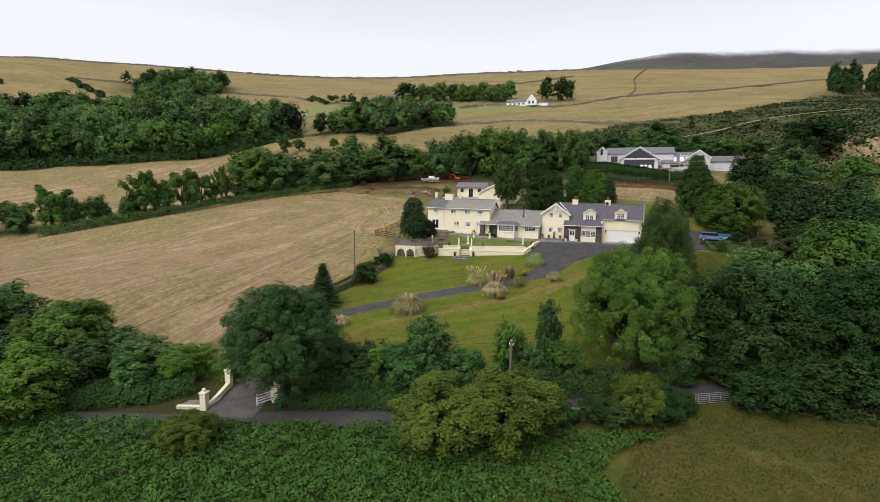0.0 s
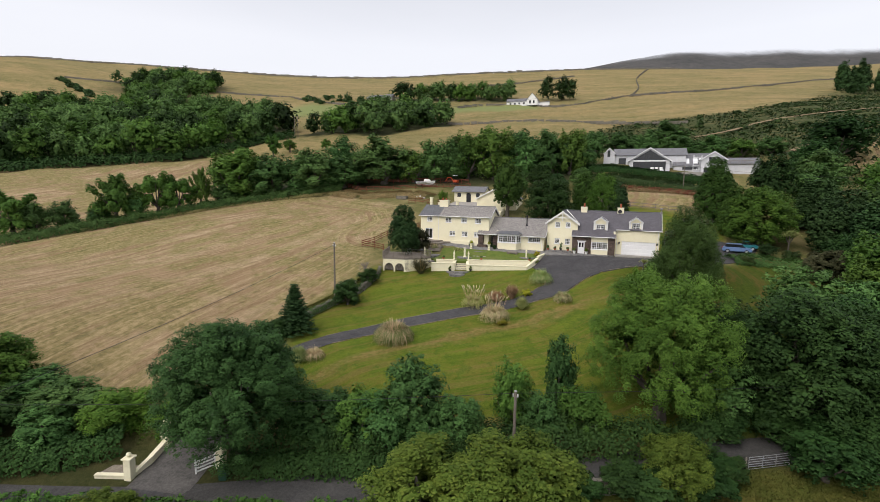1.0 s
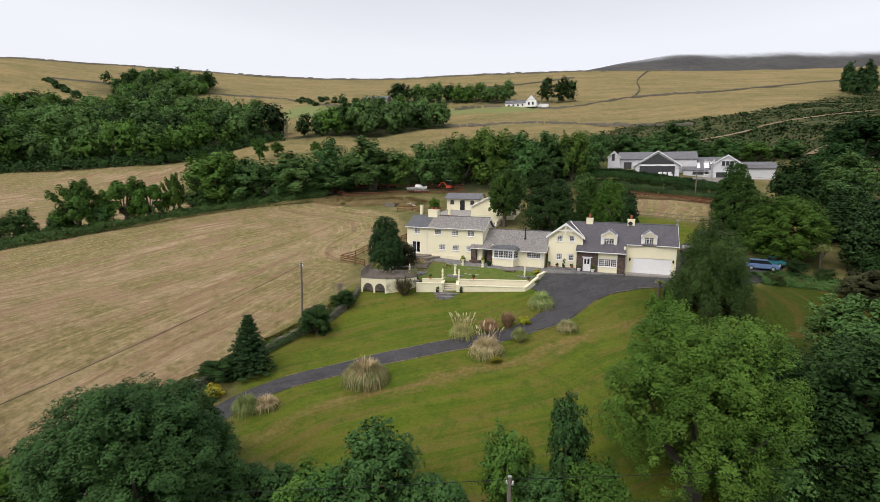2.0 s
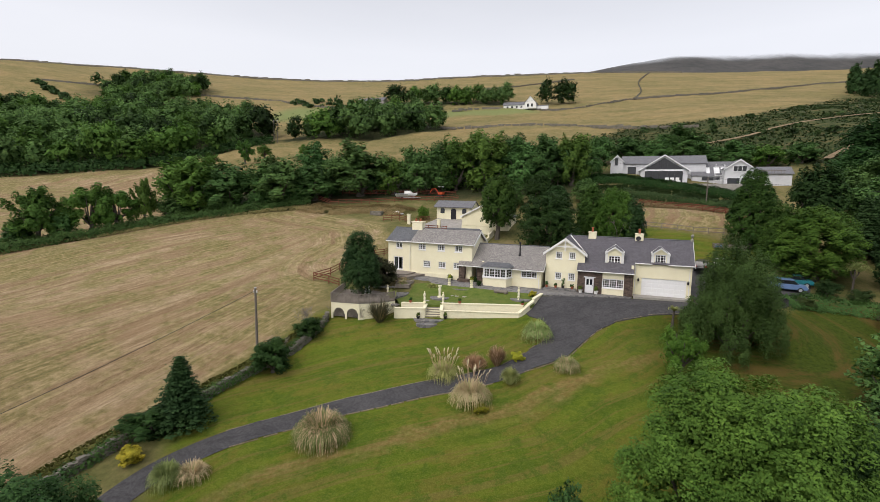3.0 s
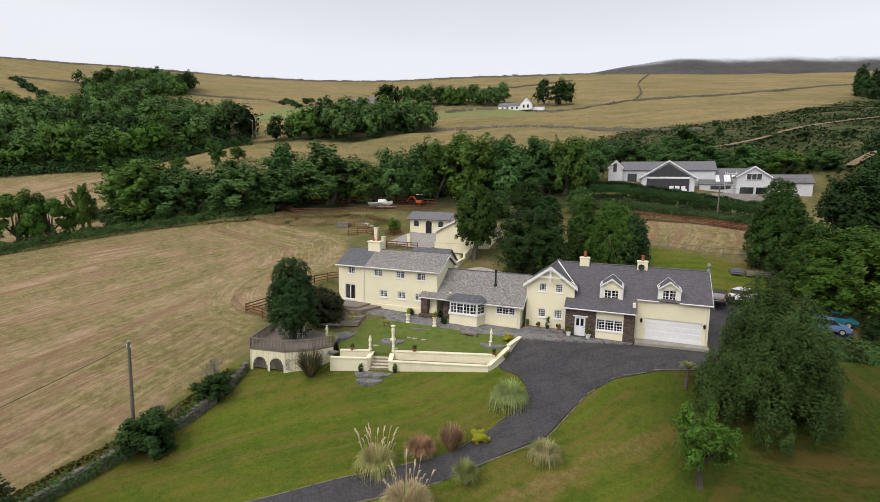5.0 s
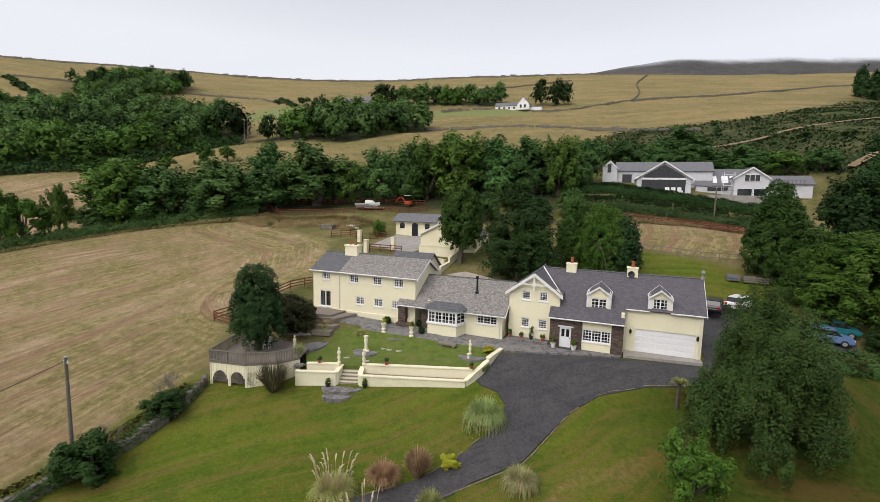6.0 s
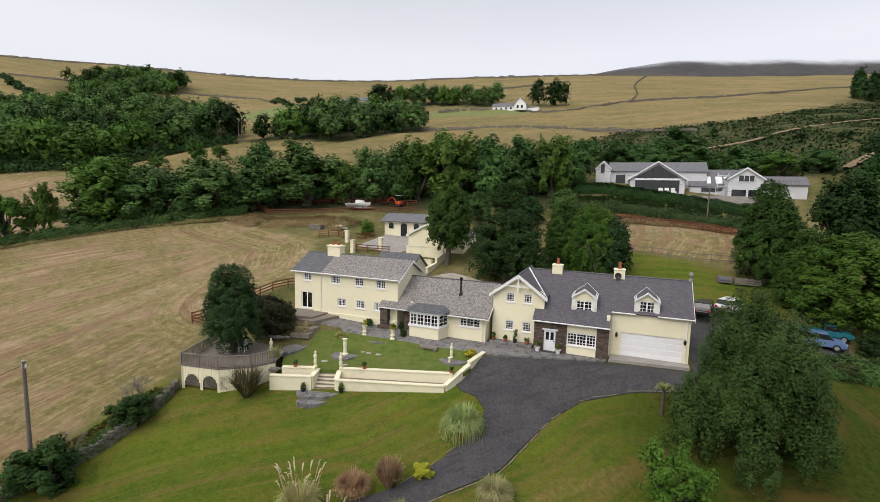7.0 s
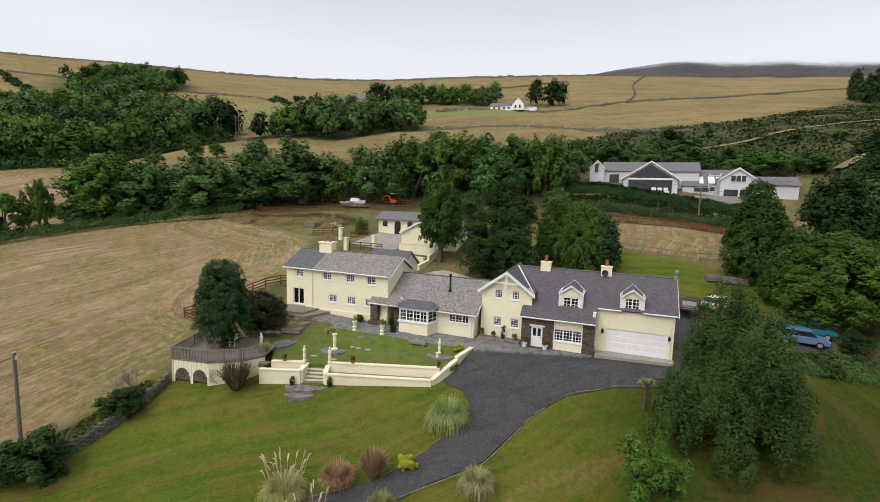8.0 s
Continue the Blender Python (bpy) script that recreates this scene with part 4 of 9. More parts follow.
def build_house():
    home = thing("house", -14, 88, 0.3, 0, "long cream rendered farmhouse with slate roofs, dormers and attached garage", "house")

    def P(name, bm, mat, label="", parent=None):
        return part(name, bm, mat, parent or home, label, world=True)

    # --- two-storey old wing ---
    up = [(-31.7, -30.7, 4.45, 5.3), (-28.25, -27.15, 4.4, 5.27), (-25.43, -24.36, 4.4, 5.27), (-22.95, -21.85, 4.37, 5.25)]
    low = [(-27.5, -26.45, 2.1, 2.94), (-25.25, -24.2, 2.1, 2.94), (-23.1, -22.2, 2.1, 2.94)]
    patio = (-32.05, -30.6, 1.45, 3.25)
    bm = bmesh.new()
    wall_with_holes(bm, -32.9, -20.5, 0.2, 5.55, 86.6, 86.9, up + low + [patio])
    box(bm, -32.9, 92.0, 0.2, -20.5, 92.3, 5.5)
    prism(bm, [(86.9, 0.2), (92.0, 0.2), (92.0, 5.5), (89.45, 6.95), (86.9, 5.5)], "x", -32.9, -32.6)
    prism(bm, [(86.9, 0.2), (92.0, 0.2), (92.0, 5.5), (89.45, 6.95), (86.9, 5.5)], "x", -20.8, -20.5)
    P("wall", bm, CREAM, "cream rendered wall of the two-storey wing")
    bm = bmesh.new()
    box(bm, -30.2, 86.48, 0.3, -20.6, 86.6, 1.32, bevel=0.03)
    box(bm, -30.35, 86.46, 0.3, -29.7, 86.6, 1.42, bevel=0.03)
    P("plinth", bm, CREAM)
    P("floor_slab", bmesh_box(-32.58, 86.92, 0.6, -20.82, 91.98, 0.9), WOOD_IN)
    P("upper_floor", bmesh_box(-32.58, 86.92, 3.5, -20.82, 91.98, 3.7), WOOD_IN)
    for a, b, mt, lab in ((-33.1, -29.35, SLATE_DARK, "dark slate roof of the end bay"), (-29.35, -20.2, SLATE_OLD, "lichen-covered slate roof")):
        bm = bmesh.new()
        slab(bm, [(a, 86.25, 5.50), (b, 86.25, 5.50), (b, 89.45, 7.17), (a, 89.45, 7.17)], 0.1)
        slab(bm, [(a, 92.65, 5.50), (b, 92.65, 5.50), (b, 89.45, 7.17), (a, 89.45, 7.17)], 0.1)
        P("roof", bm, mt, lab)
    bm = bmesh.new()
    tube(bm, [(-33.12, 89.45, 7.17), (-20.15, 89.45, 7.17)], 0.07, 6)
    P("ridge_tiles", bm, SLATE_DARK)
    bm = bmesh.new()
    for s in (1, -1):
        slab(bm, [(-20.14, 89.45 - s * 3.25, 5.44), (-20.14, 89.45, 7.13), (-20.14, 89.45, 6.86), (-20.14, 89.45 - s * 3.25, 5.17)], 0.05)
    P("bargeboard", bm, WHITE, "white painted bargeboard on the gable")
    bm = bmesh.new()
    tube(bm, [(-33.1, 86.2, 5.42), (-20.2, 86.2, 5.42)], 0.065, 7)
    P("gutter", bm, WHITE)
    bm = bmesh.new()
    tube(bm, [(-29.5, 86.52, 5.4), (-29.5, 86.52, 1.3)], 0.04, 6)
    P("downpipe", bm, WHITE)
    for k, h in enumerate(up):
        window(home, *h, 86.6, 2, 3, curtain=k % 2 == 0)
    for h in low:
        window(home, *h, 86.6, 2, 3)
    w = window(home, *patio, 86.6, 1, 1, 1, label="sliding patio door with white frame", curtain=True)
    w.name = "patio_door"
    bm = bmesh.new()
    box(bm, -30.35, 88.95, 5.9, -28.75, 89.95, 7.95, bevel=0.03)
    box(bm, -30.43, 88.87, 7.95, -28.67, 90.03, 8.12, bevel=0.03)
    ch = P("chimney", bm, CREAM, "squat cream chimney stack with two red pots")
    for x in (-29.9, -29.25):
        bm = bmesh.new()
        lathe(bm, [(0.14, 8.1), (0.16, 8.2), (0.12, 8.25), (0.12, 8.48), (0.15, 8.52)], 10, (x, 89.45, 0))
        part("chimney_pot", bm, BRICK_RED, ch, "terracotta pot", world=True)

    # --- single-storey middle with bay and porch ---
    win_c = (-13.86, -11.86, 1.72, 2.56)
    bm = bmesh.new()
    wall_with_holes(bm, -18.9, -11.35, 0.2, 2.78, 86.35, 86.65, [win_c, (-18.3, -15.5, 1.5, 2.6)])
    prism(bm, [(86.65, 0.2), (93.4, 0.2), (93.4, 3.1), (90.05, 5.2), (86.65, 3.0)], "x", -11.65, -11.35)
    box(bm, -22.0, 88.3, 0.2, -20.75, 88.5, 4.0)
    box(bm, -20.02, 88.3, 0.2, -18.9, 88.5, 4.0)
    box(bm, -20.75, 88.3, 2.45, -20.02, 88.5, 4.0)
    box(bm, -19.1, 86.65, 0.2, -18.9, 88.3, 3.4)
    box(bm, -22.0, 93.4, 0.2, -11.35, 93.6, 3.1)
    P("wall", bm, CREAM, "cream rendered wall of the single-storey middle")
    P("floor_slab", bmesh_box(-21.9, 86.66, 0.3, -11.66, 93.38, 0.5), WOOD_IN)
    bm = bmesh.new()
    slab(bm, [(-22.25, 85.85, 2.80), (-11.0, 85.85, 2.80), (-11.0, 90.05, 5.40), (-22.25, 90.05, 5.40)], 0.12)
    slab(bm, [(-20.1, 94.2, 2.80), (-11.0, 94.2, 2.80), (-11.0, 90.05, 5.40), (-20.1, 90.05, 5.40)], 0.12)
    P("roof", bm, SLATE_OLD, "lichen-covered slate roof of the middle part")
    bm = bmesh.new()
    tube(bm, [(-21.5, 90.05, 5.4), (-11.0, 90.05, 5.4)], 0.08, 6)
    P("ridge_tiles", bm, SLATE_DARK)
    bm = bmesh.new()
    slab(bm, [(-10.98, 85.85, 2.76), (-10.98, 90.05, 5.36), (-10.98, 90.05, 5.16), (-10.98, 85.85, 2.56)], 0.05)
    P("bargeboard", bm, WHITE)
    bm = bmesh.new()
    tube(bm, [(-22.25, 85.8, 2.72), (-11.0, 85.8, 2.72)], 0.06, 7)
    P("gutter", bm, WHITE)
    bm = bmesh.new()
    tube(bm, [(-11.6, 86.28, 2.7), (-11.6, 86.28, 0.5)], 0.04, 6)
    P("downpipe", bm, WHITE)
    window(home, *win_c, 86.35, 2, 3, 2)
    # porch: rubble pillar, planted bed and glazed door
    bm = bmesh.new()
    box(bm, -22.1, 85.95, 0.3, -21.3, 86.75, 2.72, bevel=0.03)
    box(bm, -22.25, 85.7, 0.3, -20.6, 86.9, 0.95, bevel=0.05)
    P("porch_pillar", bm, STONE, "rubble stone porch pillar on a low plinth")
    bm = bmesh.new()
    box(bm, -19.75, 86.5, 0.3, -18.92, 86.9, 2.7, bevel=0.02)
    P("porch_pillar", bm, STONE)
    w = window(home, -20.75, -20.02, 0.5, 2.45, 88.3, 2, 5, 0, sill=False, label="white glazed porch door")
    w.name = "porch_door"
    # bay window
    bm = bmesh.new()
    prism(bm, [(-18.4, 84.95), (-15.45, 84.95), (-15.0, 86.35), (-18.85, 86.35)], "z", 0.2, 1.55)
    bay = P("bay_wall", bm, CREAM)
    bm = bmesh.new()
    prism(bm, [(-18.5, 84.85), (-15.35, 84.85), (-14.9, 86.35), (-18.95, 86.35)], "z", 1.55, 1.66)
    part("sill", bm, WHITE, bay, world=True)
    bm = bmesh.new()
    prism(bm, [(-18.45, 84.9), (-15.4, 84.9), (-14.95, 86.35), (-18.9, 86.35)], "z", 2.82, 3.0)
    part("fascia", bm, WHITE, bay, world=True)
    bm = bmesh.new()
    v = [bm.verts.new(p) for p in ((-18.65, 84.7, 3.0), (-15.2, 84.7, 3.0), (-14.7, 86.3, 3.02), (-19.1, 86.3, 3.02), (-18.3, 86.6, 3.42), (-15.5, 86.6, 3.42))]
    for q in ((0, 1, 5, 4), (1, 2, 5), (3, 0, 4), (2, 3, 4, 5), (3, 2, 1, 0)):
        bm.faces.new([v[k] for k in q])
    part("bay_roof", bm, SLATE_DARK, bay, world=True)
    window(home, -18.35, -15.5, 1.67, 2.81, 84.95, 2, 3, 3, sill=False, deep=0.02, label="white bay casement of four lights")
    side = math.atan2(1.4, 0.45)
    window(home, 0.05, 1.4, 1.67, 2.81, 0, 2, 3, 0, sill=False, deep=0.02, m=Matrix.Translation((-15.45, 84.95, 0)) @ Matrix.Rotation(side, 4, "Z"))
    window(home, 0.05, 1.4, 1.67, 2.81, 0, 2, 3, 0, sill=False, deep=0.02, m=Matrix.Translation((-18.85, 86.35, 0)) @ Matrix.Rotation(-side, 4, "Z"))
    bm = bmesh.new()
    tube(bm, [(-14.5, 88.3, 4.2), (-14.5, 88.3, 5.75)], 0.09, 10)
    lathe(bm, [(0.22, 4.2), (0.2, 4.35), (0.1, 4.45)], 10, (-14.5, 88.3, 0))
    lathe(bm, [(0.12, 5.72), (0.15, 5.8), (0.15, 5.95), (0.1, 6.0)], 10, (-14.5, 88.3, 0))
    P("flue", bm, DARK_METAL, "dark metal stove flue")

    # --- gabled cross wing ---
    mu = [(-9.8, -9.0, 4.27, 5.15), (-8.18, -7.4, 4.27, 5.15), (-9.8, -9.0, 1.63, 2.54), (-8.2, -7.38, 1.63, 2.54)]
    bm = bmesh.new()
    wall_with_holes(bm, -11.0, -6.3, 0.3, 5.2, 87.45, 87.75, mu)
    prism(bm, [(-11.0, 5.2), (-6.3, 5.2), (-6.3, 5.25), (-8.65, 6.75), (-11.0, 5.25)], "y", 87.45, 87.75)
    box(bm, -11.0, 87.75, 0.3, -10.7, 93.2, 5.2)
    prism(bm, [(-11.0, 0.3), (-6.3, 0.3), (-6.3, 5.2), (-8.65, 6.75), (-11.0, 5.2)], "y", 93.2, 93.4)
    P("wall", bm, CREAM, "cream rendered gable wall")
    for h in mu:
        window(home, *h, 87.45, 3, 4, 0)
    P("upper_floor", bmesh_box(-10.68, 87.8, 3.2, -6.3, 93.18, 3.4), WOOD_IN)
    bm = bmesh.new()
    slab(bm, [(-11.25, 87.1, 5.03), (-8.65, 87.1, 6.93), (-8.65, 93.5, 6.93), (-11.25, 93.5, 5.03)], 0.1)
    slab(bm, [(-6.05, 87.1, 5.03), (-8.65, 87.1, 6.93), (-8.65, 93.5, 6.93), (-6.05, 93.5, 5.03)], 0.1)
    P("roof", bm, SLATE_NEW)
    bm = bmesh.new()
    for s in (1, -1):
        slab(bm, [(-8.65 + s * 2.66, 87.06, 4.98), (-8.65, 87.06, 6.93), (-8.65, 87.06, 6.62), (-8.65 + s * 2.66, 87.06, 4.67)], 0.06)
    box(bm, -9.85, 87.03, 5.78, -7.45, 87.08, 5.9)
    box(bm, -8.72, 87.02, 5.3, -8.58, 87.09, 6.7)
    lathe(bm, [(0.17, 0), (0.17, 0.05)], 16, (0, 0, 0))
    for v in bm.verts:
        if abs(v.co.x) < 0.4:
            v.co = Vector((-8.65 + v.co.x, 87.04 - v.co.z, 5.84 + v.co.y))
    P("bargeboard", bm, WHITE, "white bargeboards with a decorative king post")

    # --- main right wing with stone front, dormers and garage ---
    door, win = (-6.1, -5.08, 0.4, 2.3), (-4.12, -1.7, 1.18, 2.31)
    gdoor = (0.25, 5.05, 0.3, 2.5)
    bm = bmesh.new()
    wall_with_holes(bm, -4.13, -1.68, 0.2, 3.0, 86.74, 87.0, [win])
    wall_with_holes(bm, -0.7, 5.55, 0.2, 4.35, 88.2, 88.5, [gdoor, (1.55, 2.75, 4.3, 4.35)])
    box(bm, -0.95, 87.0, 0.2, -0.68, 88.2, 4.0)
    prism(bm, [(88.5, 0.2), (95.3, 0.2), (95.3, 4.3), (91.75, 6.75), (88.5, 4.3)], "x", 5.25, 5.55)
    box(bm, -6.3, 95.0, 0.2, 5.55, 95.3, 4.3)
    P("wall", bm, CREAM, "cream rendered wall with garage opening")
    for a, b, hs in ((-6.98, -4.13, [door]), (-1.68, -0.68, [])):
        bm = bmesh.new()
        wall_with_holes(bm, a, b, 0.2, 3.02, 86.68, 87.0, hs)
        P("stone_front", bm, STONE, "brown rubble stone facing")
    window(home, *win, 86.74, 3, 4, 2, label="wide white picture window with glazing bars")
    for a, b, y0 in ((-6.9, -0.97, 87.02), (-0.66, 5.2, 88.52)):
        P("upper_floor", bmesh_box(a, y0, 3.05, b, 94.98, 3.2), WOOD_IN)
        P("floor_slab", bmesh_box(a, y0, 0.2, b, 94.98, 0.34), WOOD_IN)
    # front door
    bm = bmesh.new()
    box(bm, -6.1, 86.78, 0.4, -5.08, 86.86, 2.3, bevel=0.01)
    for a, b in ((-5.95, -5.65), (-5.53, -5.23)):
        box(bm, a, 86.765, 0.6, b, 86.785, 1.2, bevel=0.008)
    box(bm, -6.25, 86.62, 2.3, -4.9, 86.76, 2.42)
    d = P("front_door", bm, UPVC, "white panelled front door with two glazed lights")
    bm = bmesh.new()
    for a, b in ((-5.93, -5.66), (-5.52, -5.25)):
        box(bm, a, 86.755, 1.4, b, 86.77, 2.1)
    part("door_pane", bm, GLASS_DARK, d, world=True)
    bm = bmesh.new()
    box(bm, -5.24, 86.7, 1.28, -5.14, 86.74, 1.34)
    part("door_handle", bm, DARK_METAL, d, world=True)
    bm = bmesh.new()
    box(bm, -6.2, 86.2, 0.3, -4.98, 86.66, 0.42, bevel=0.02)
    part("doorstep", bm, DARK_METAL, d, world=True)
    # garage door with pressed panels
    bm = bmesh.new()
    box(bm, 0.25, 88.28, 0.32, 5.05, 88.33, 2.5)
    for i in range(8):
        for j in range(4):
            a, c = 0.25 + 0.6 * i, 0.36 + 0.535 * j
            box(bm, a + 0.06, 88.262, c + 0.07, a + 0.54, 88.29, c + 0.46, bevel=0.01)
    P("garage_door", bm, UPVC, "wide white panelled garage door")
    # roof: one slope from the ridge, cut back over the garage
    tp = (6.88 - 3.18) / (91.75 - 86.35)
    bm = bmesh.new()
    slab(bm, [(-7.1, 86.35, 3.18), (-0.62, 86.35, 3.18), (-0.62, 91.75, 6.88), (-8.65, 91.75, 6.88), (-7.1, 87.9, 3.18 + 1.55 * tp)], 0.11)
    slab(bm, [(-0.62, 87.95, 3.18 + 1.6 * tp), (5.75, 87.95, 3.18 + 1.6 * tp), (5.75, 91.75, 6.88), (-0.62, 91.75, 6.88)], 0.11)
    slab(bm, [(-8.65, 95.9, 4.0), (5.75, 95.9, 4.0), (5.75, 91.75, 6.88), (-8.65, 91.75, 6.88)], 0.11)
    P("roof", bm, SLATE_NEW, "purple-grey slate main roof")
    bm = bmesh.new()
    tube(bm, [(-8.6, 91.75, 6.9), (5.75, 91.75, 6.9)], 0.08, 6)
    tube(bm, [(-8.65, 87.1, 6.95), (-8.65, 93.4, 6.95)], 0.08, 6)
    P("ridge_tiles", bm, SLATE_DARK)
    bm = bmesh.new()
    slab(bm, [(-6.0, 87.15, 5.02), (-6.12, 87.15, 5.02), (-8.62, 91.7, 6.95), (-8.5, 91.7, 6.97)], 0.04)
    P("valley_lead", bm, WHITE, "pale lead valley flashing")
    for a, b in (((-7.1, 86.3, 3.1), (-0.6, 86.3, 3.1)), ((-0.62, 87.9, 4.22), (1.3, 87.9, 4.22)), ((3.0, 87.9, 4.22), (5.75, 87.9, 4.22))):
        bm = bmesh.new()
        tube(bm, [a, b], 0.062, 7)
        P("gutter", bm, WHITE)
    for x in (-0.5, 5.3):
        bm = bmesh.new()
        tube(bm, [(x, 88.12, 4.2), (x, 88.12, 0.35)], 0.04, 6)
        P("downpipe", bm, WHITE)
    bm = bmesh.new()
    slab(bm, [(5.77, 87.95, 4.23), (5.77, 91.75, 6.84), (5.77, 91.75, 6.64), (5.77, 87.95, 4.03)], 0.04)
    P("bargeboard", bm, WHITE)
    for x in (-0.12, 5.2):
        bm = bmesh.new()
        lathe(bm, [(0.03, 2.05), (0.09, 2.1), (0.12, 2.35), (0.06, 2.42), (0.02, 2.5)], 8, (x, 88.05, 0))
        P("wall_lantern", bm, DARK_METAL, "black coach lantern")
    # dormers
    for x0, x1, zf, za in ((-3.82, -2.0, 3.92, 6.12), (1.30, 2.97, 4.3, 6.2)):
        xm, ze = (x0 + x1) / 2, za - 0.62
        yf = 88.2 if zf > 4.2 else 87.75
        yr = 86.35 + (za - 3.18) / tp
        bm = bmesh.new()
        wall_with_holes(bm, x0, x1, zf, ze, yf, yf + 0.12, [(x0 + 0.22, x1 - 0.22, zf + 0.1, zf + 1.08)])
        prism(bm, [(x0, ze), (x1, ze), (xm, za - 0.08)], "y", yf, yf + 0.12)
        dm = P("dormer", bm, CREAM, "small gabled dormer with white trim")
        for s in (x0, x1):
            bm = bmesh.new()
            prism(bm, [(yf + 0.12, zf), (yf + 0.12, ze), (86.35 + (ze - 3.18) / tp, ze), (86.35 + (zf - 3.18) / tp + 0.1, zf)], "x", s - 0.04, s + 0.04)
            box(bm, s - 0.15, yf - 0.03, zf - 0.1, s + 0.15, yf - 0.002, ze)
            part("cheek", bm, WHITE, dm, world=True)
        bm = bmesh.new()
        for s in (1, -1):
            e = xm + s * ((x1 - x0) / 2 + 0.16)
            slab(bm, [(xm, yf - 0.2, za), (e, yf - 0.2, ze - 0.12), (e, 86.35 + (ze - 0.12 - 3.18) / tp, ze - 0.12), (xm, yr, za)], 0.06)
        part("roof", bm, SLATE_NEW, dm, world=True)
        bm = bmesh.new()
        for s in (1, -1):
            e = xm + s * ((x1 - x0) / 2 + 0.18)
            slab(bm, [(xm, yf - 0.22, za), (e, yf - 0.22, ze - 0.14), (e, yf - 0.22, ze - 0.3), (xm, yf - 0.22, za - 0.18)], 0.04)
            slab(bm, [(e, yf - 0.2, ze - 0.09), (e, 86.35 + (ze - 0.12 - 3.18) / tp, ze - 0.09), (e - s * 0.08, 86.35 + (ze - 0.12 - 3.18) / tp, ze - 0.06), (e - s * 0.08, yf - 0.2, ze - 0.06)], 0.02)
            slab(bm, [(xm, yr, za + 0.02), (e, 86.35 + (ze - 0.12 - 3.18) / tp, ze - 0.1), (e, 86.35 + (ze - 0.12 - 3.18) / tp - 0.1, ze - 0.1), (xm, yr - 0.1, za + 0.02)], 0.02)
        part("trim", bm, WHITE, dm, world=True)
        window(home, x0 + 0.22, x1 - 0.22, zf + 0.1, zf + 1.08, yf, 2, 3, 1, label="white dormer casement", curtain=x0 > 0)
    # stacks and finial
    for xa, dish in ((-5.82, False), (-0.22, True)):
        bm = bmesh.new()
        box(bm, xa - 0.48, 91.35, 6.2, xa + 0.48, 92.15, 7.42, bevel=0.02)
        box(bm, xa - 0.53, 91.3, 7.42, xa + 0.53, 92.2, 7.52, bevel=0.02)
        ch = P("chimney", bm, CREAM, "cream chimney stack with a red pot")
        bm = bmesh.new()
        lathe(bm, [(0.16, 7.5), (0.14, 7.6), (0.13, 7.95), (0.17, 8.0), (0.15, 8.1)], 10, (xa, 91.75, 0))
        part("chimney_pot", bm, BRICK_RED, ch, "terracotta pot", world=True)
        if dish:
            bm = bmesh.new()
            lathe(bm, [(0.05, 0), (0.2, 0.03), (0.3, 0.09), (0.28, 0.09), (0.05, 0.03)], 14)
            bm.transform(Matrix.Translation((xa - 0.1, 91.2, 6.9)) @ Matrix.Rotation(radians(75), 4, "X"))
            part("satellite_dish", bm, DARK_METAL, ch, world=True)
            bm = bmesh.new()
            tube(bm, [(xa + 0.45, 91.75, 7.4), (xa + 0.45, 91.75, 8.9)], 0.02, 5)
            for k in range(4):
                box(bm, xa + 0.25, 91.74, 8.4 + 0.12 * k, xa + 0.65, 91.76, 8.42 + 0.12 * k)
            part("aerial", bm, DARK_METAL, ch, world=True)
    bm = bmesh.new()
    lathe(bm, [(0.18, 6.8), (0.18, 7.05), (0.06, 7.1), (0.06, 7.25), (0.17, 7.35), (0.2, 7.5), (0.12, 7.65), (0.02, 7.7)], 12, (5.68, 91.75, 0))
    P("finial", bm, surface("weathered_stone", (0.2, 0.19, 0.17), (0.32, 0.305, 0.28), 5, 0.9), "stone ball finial on the gable")
    return home



build_house()


# ---- drive, lane, terrace and deck ----
def asphalt(name, dark, light, patch):
    m, n, l, b = material(name, 0.85, 0, 0.3)
    g = noise_at(m, 45, 3, 0.7, "World")
    col = ramp(m, noise_at(m, 0.5, 6, 0.7, "World"), [(0.38, dark), (0.62, light)])
    col = mixed(m, ramp(m, noise_at(m, 0.9, 4, 0.55, "World", (0.35, 1.2, 1), radians(40)), [(0.55, (0, 0, 0)), (0.58, (0.7, 0.7, 0.7))]), col, patch)
    col = mixed(m, 0.3, col, ramp(m, g, [(0.3, tuple(v * 0.5 for v in dark)), (0.7, tuple(min(1, v * 1.5) for v in light))]))
    col = mixed(m, 0.35, col, ramp(m, noise_at(m, 5, 6, 0.8, "World"), [(0.4, tuple(v * 0.55 for v in dark)), (0.6, tuple(v * 1.35 for v in light))]))
    l.new(col, b.inputs["Base Color"])
    bump(m, g, 0.3, 0.01)
    return m


ASPHALT = asphalt("worn_asphalt", (0.034, 0.034, 0.037), (0.07, 0.068, 0.07), (0.024, 0.024, 0.026))
# lane colour darkened to stand for tree shade; the drive mouth stays lighter
LANE_SHADED = asphalt("shaded_lane_asphalt", (0.036, 0.036, 0.036), (0.066, 0.064, 0.061), (0.030, 0.029, 0.028))
MOUTH = asphalt("worn_drive_asphalt", (0.055, 0.053, 0.051), (0.115, 0.109, 0.102), (0.045, 0.044, 0.042))
GRAVEL = surface("pale_gravel", (0.30, 0.27, 0.23), (0.46, 0.42, 0.36), 1.2, 0.95, fine=20, relief=0.5, coords="World")
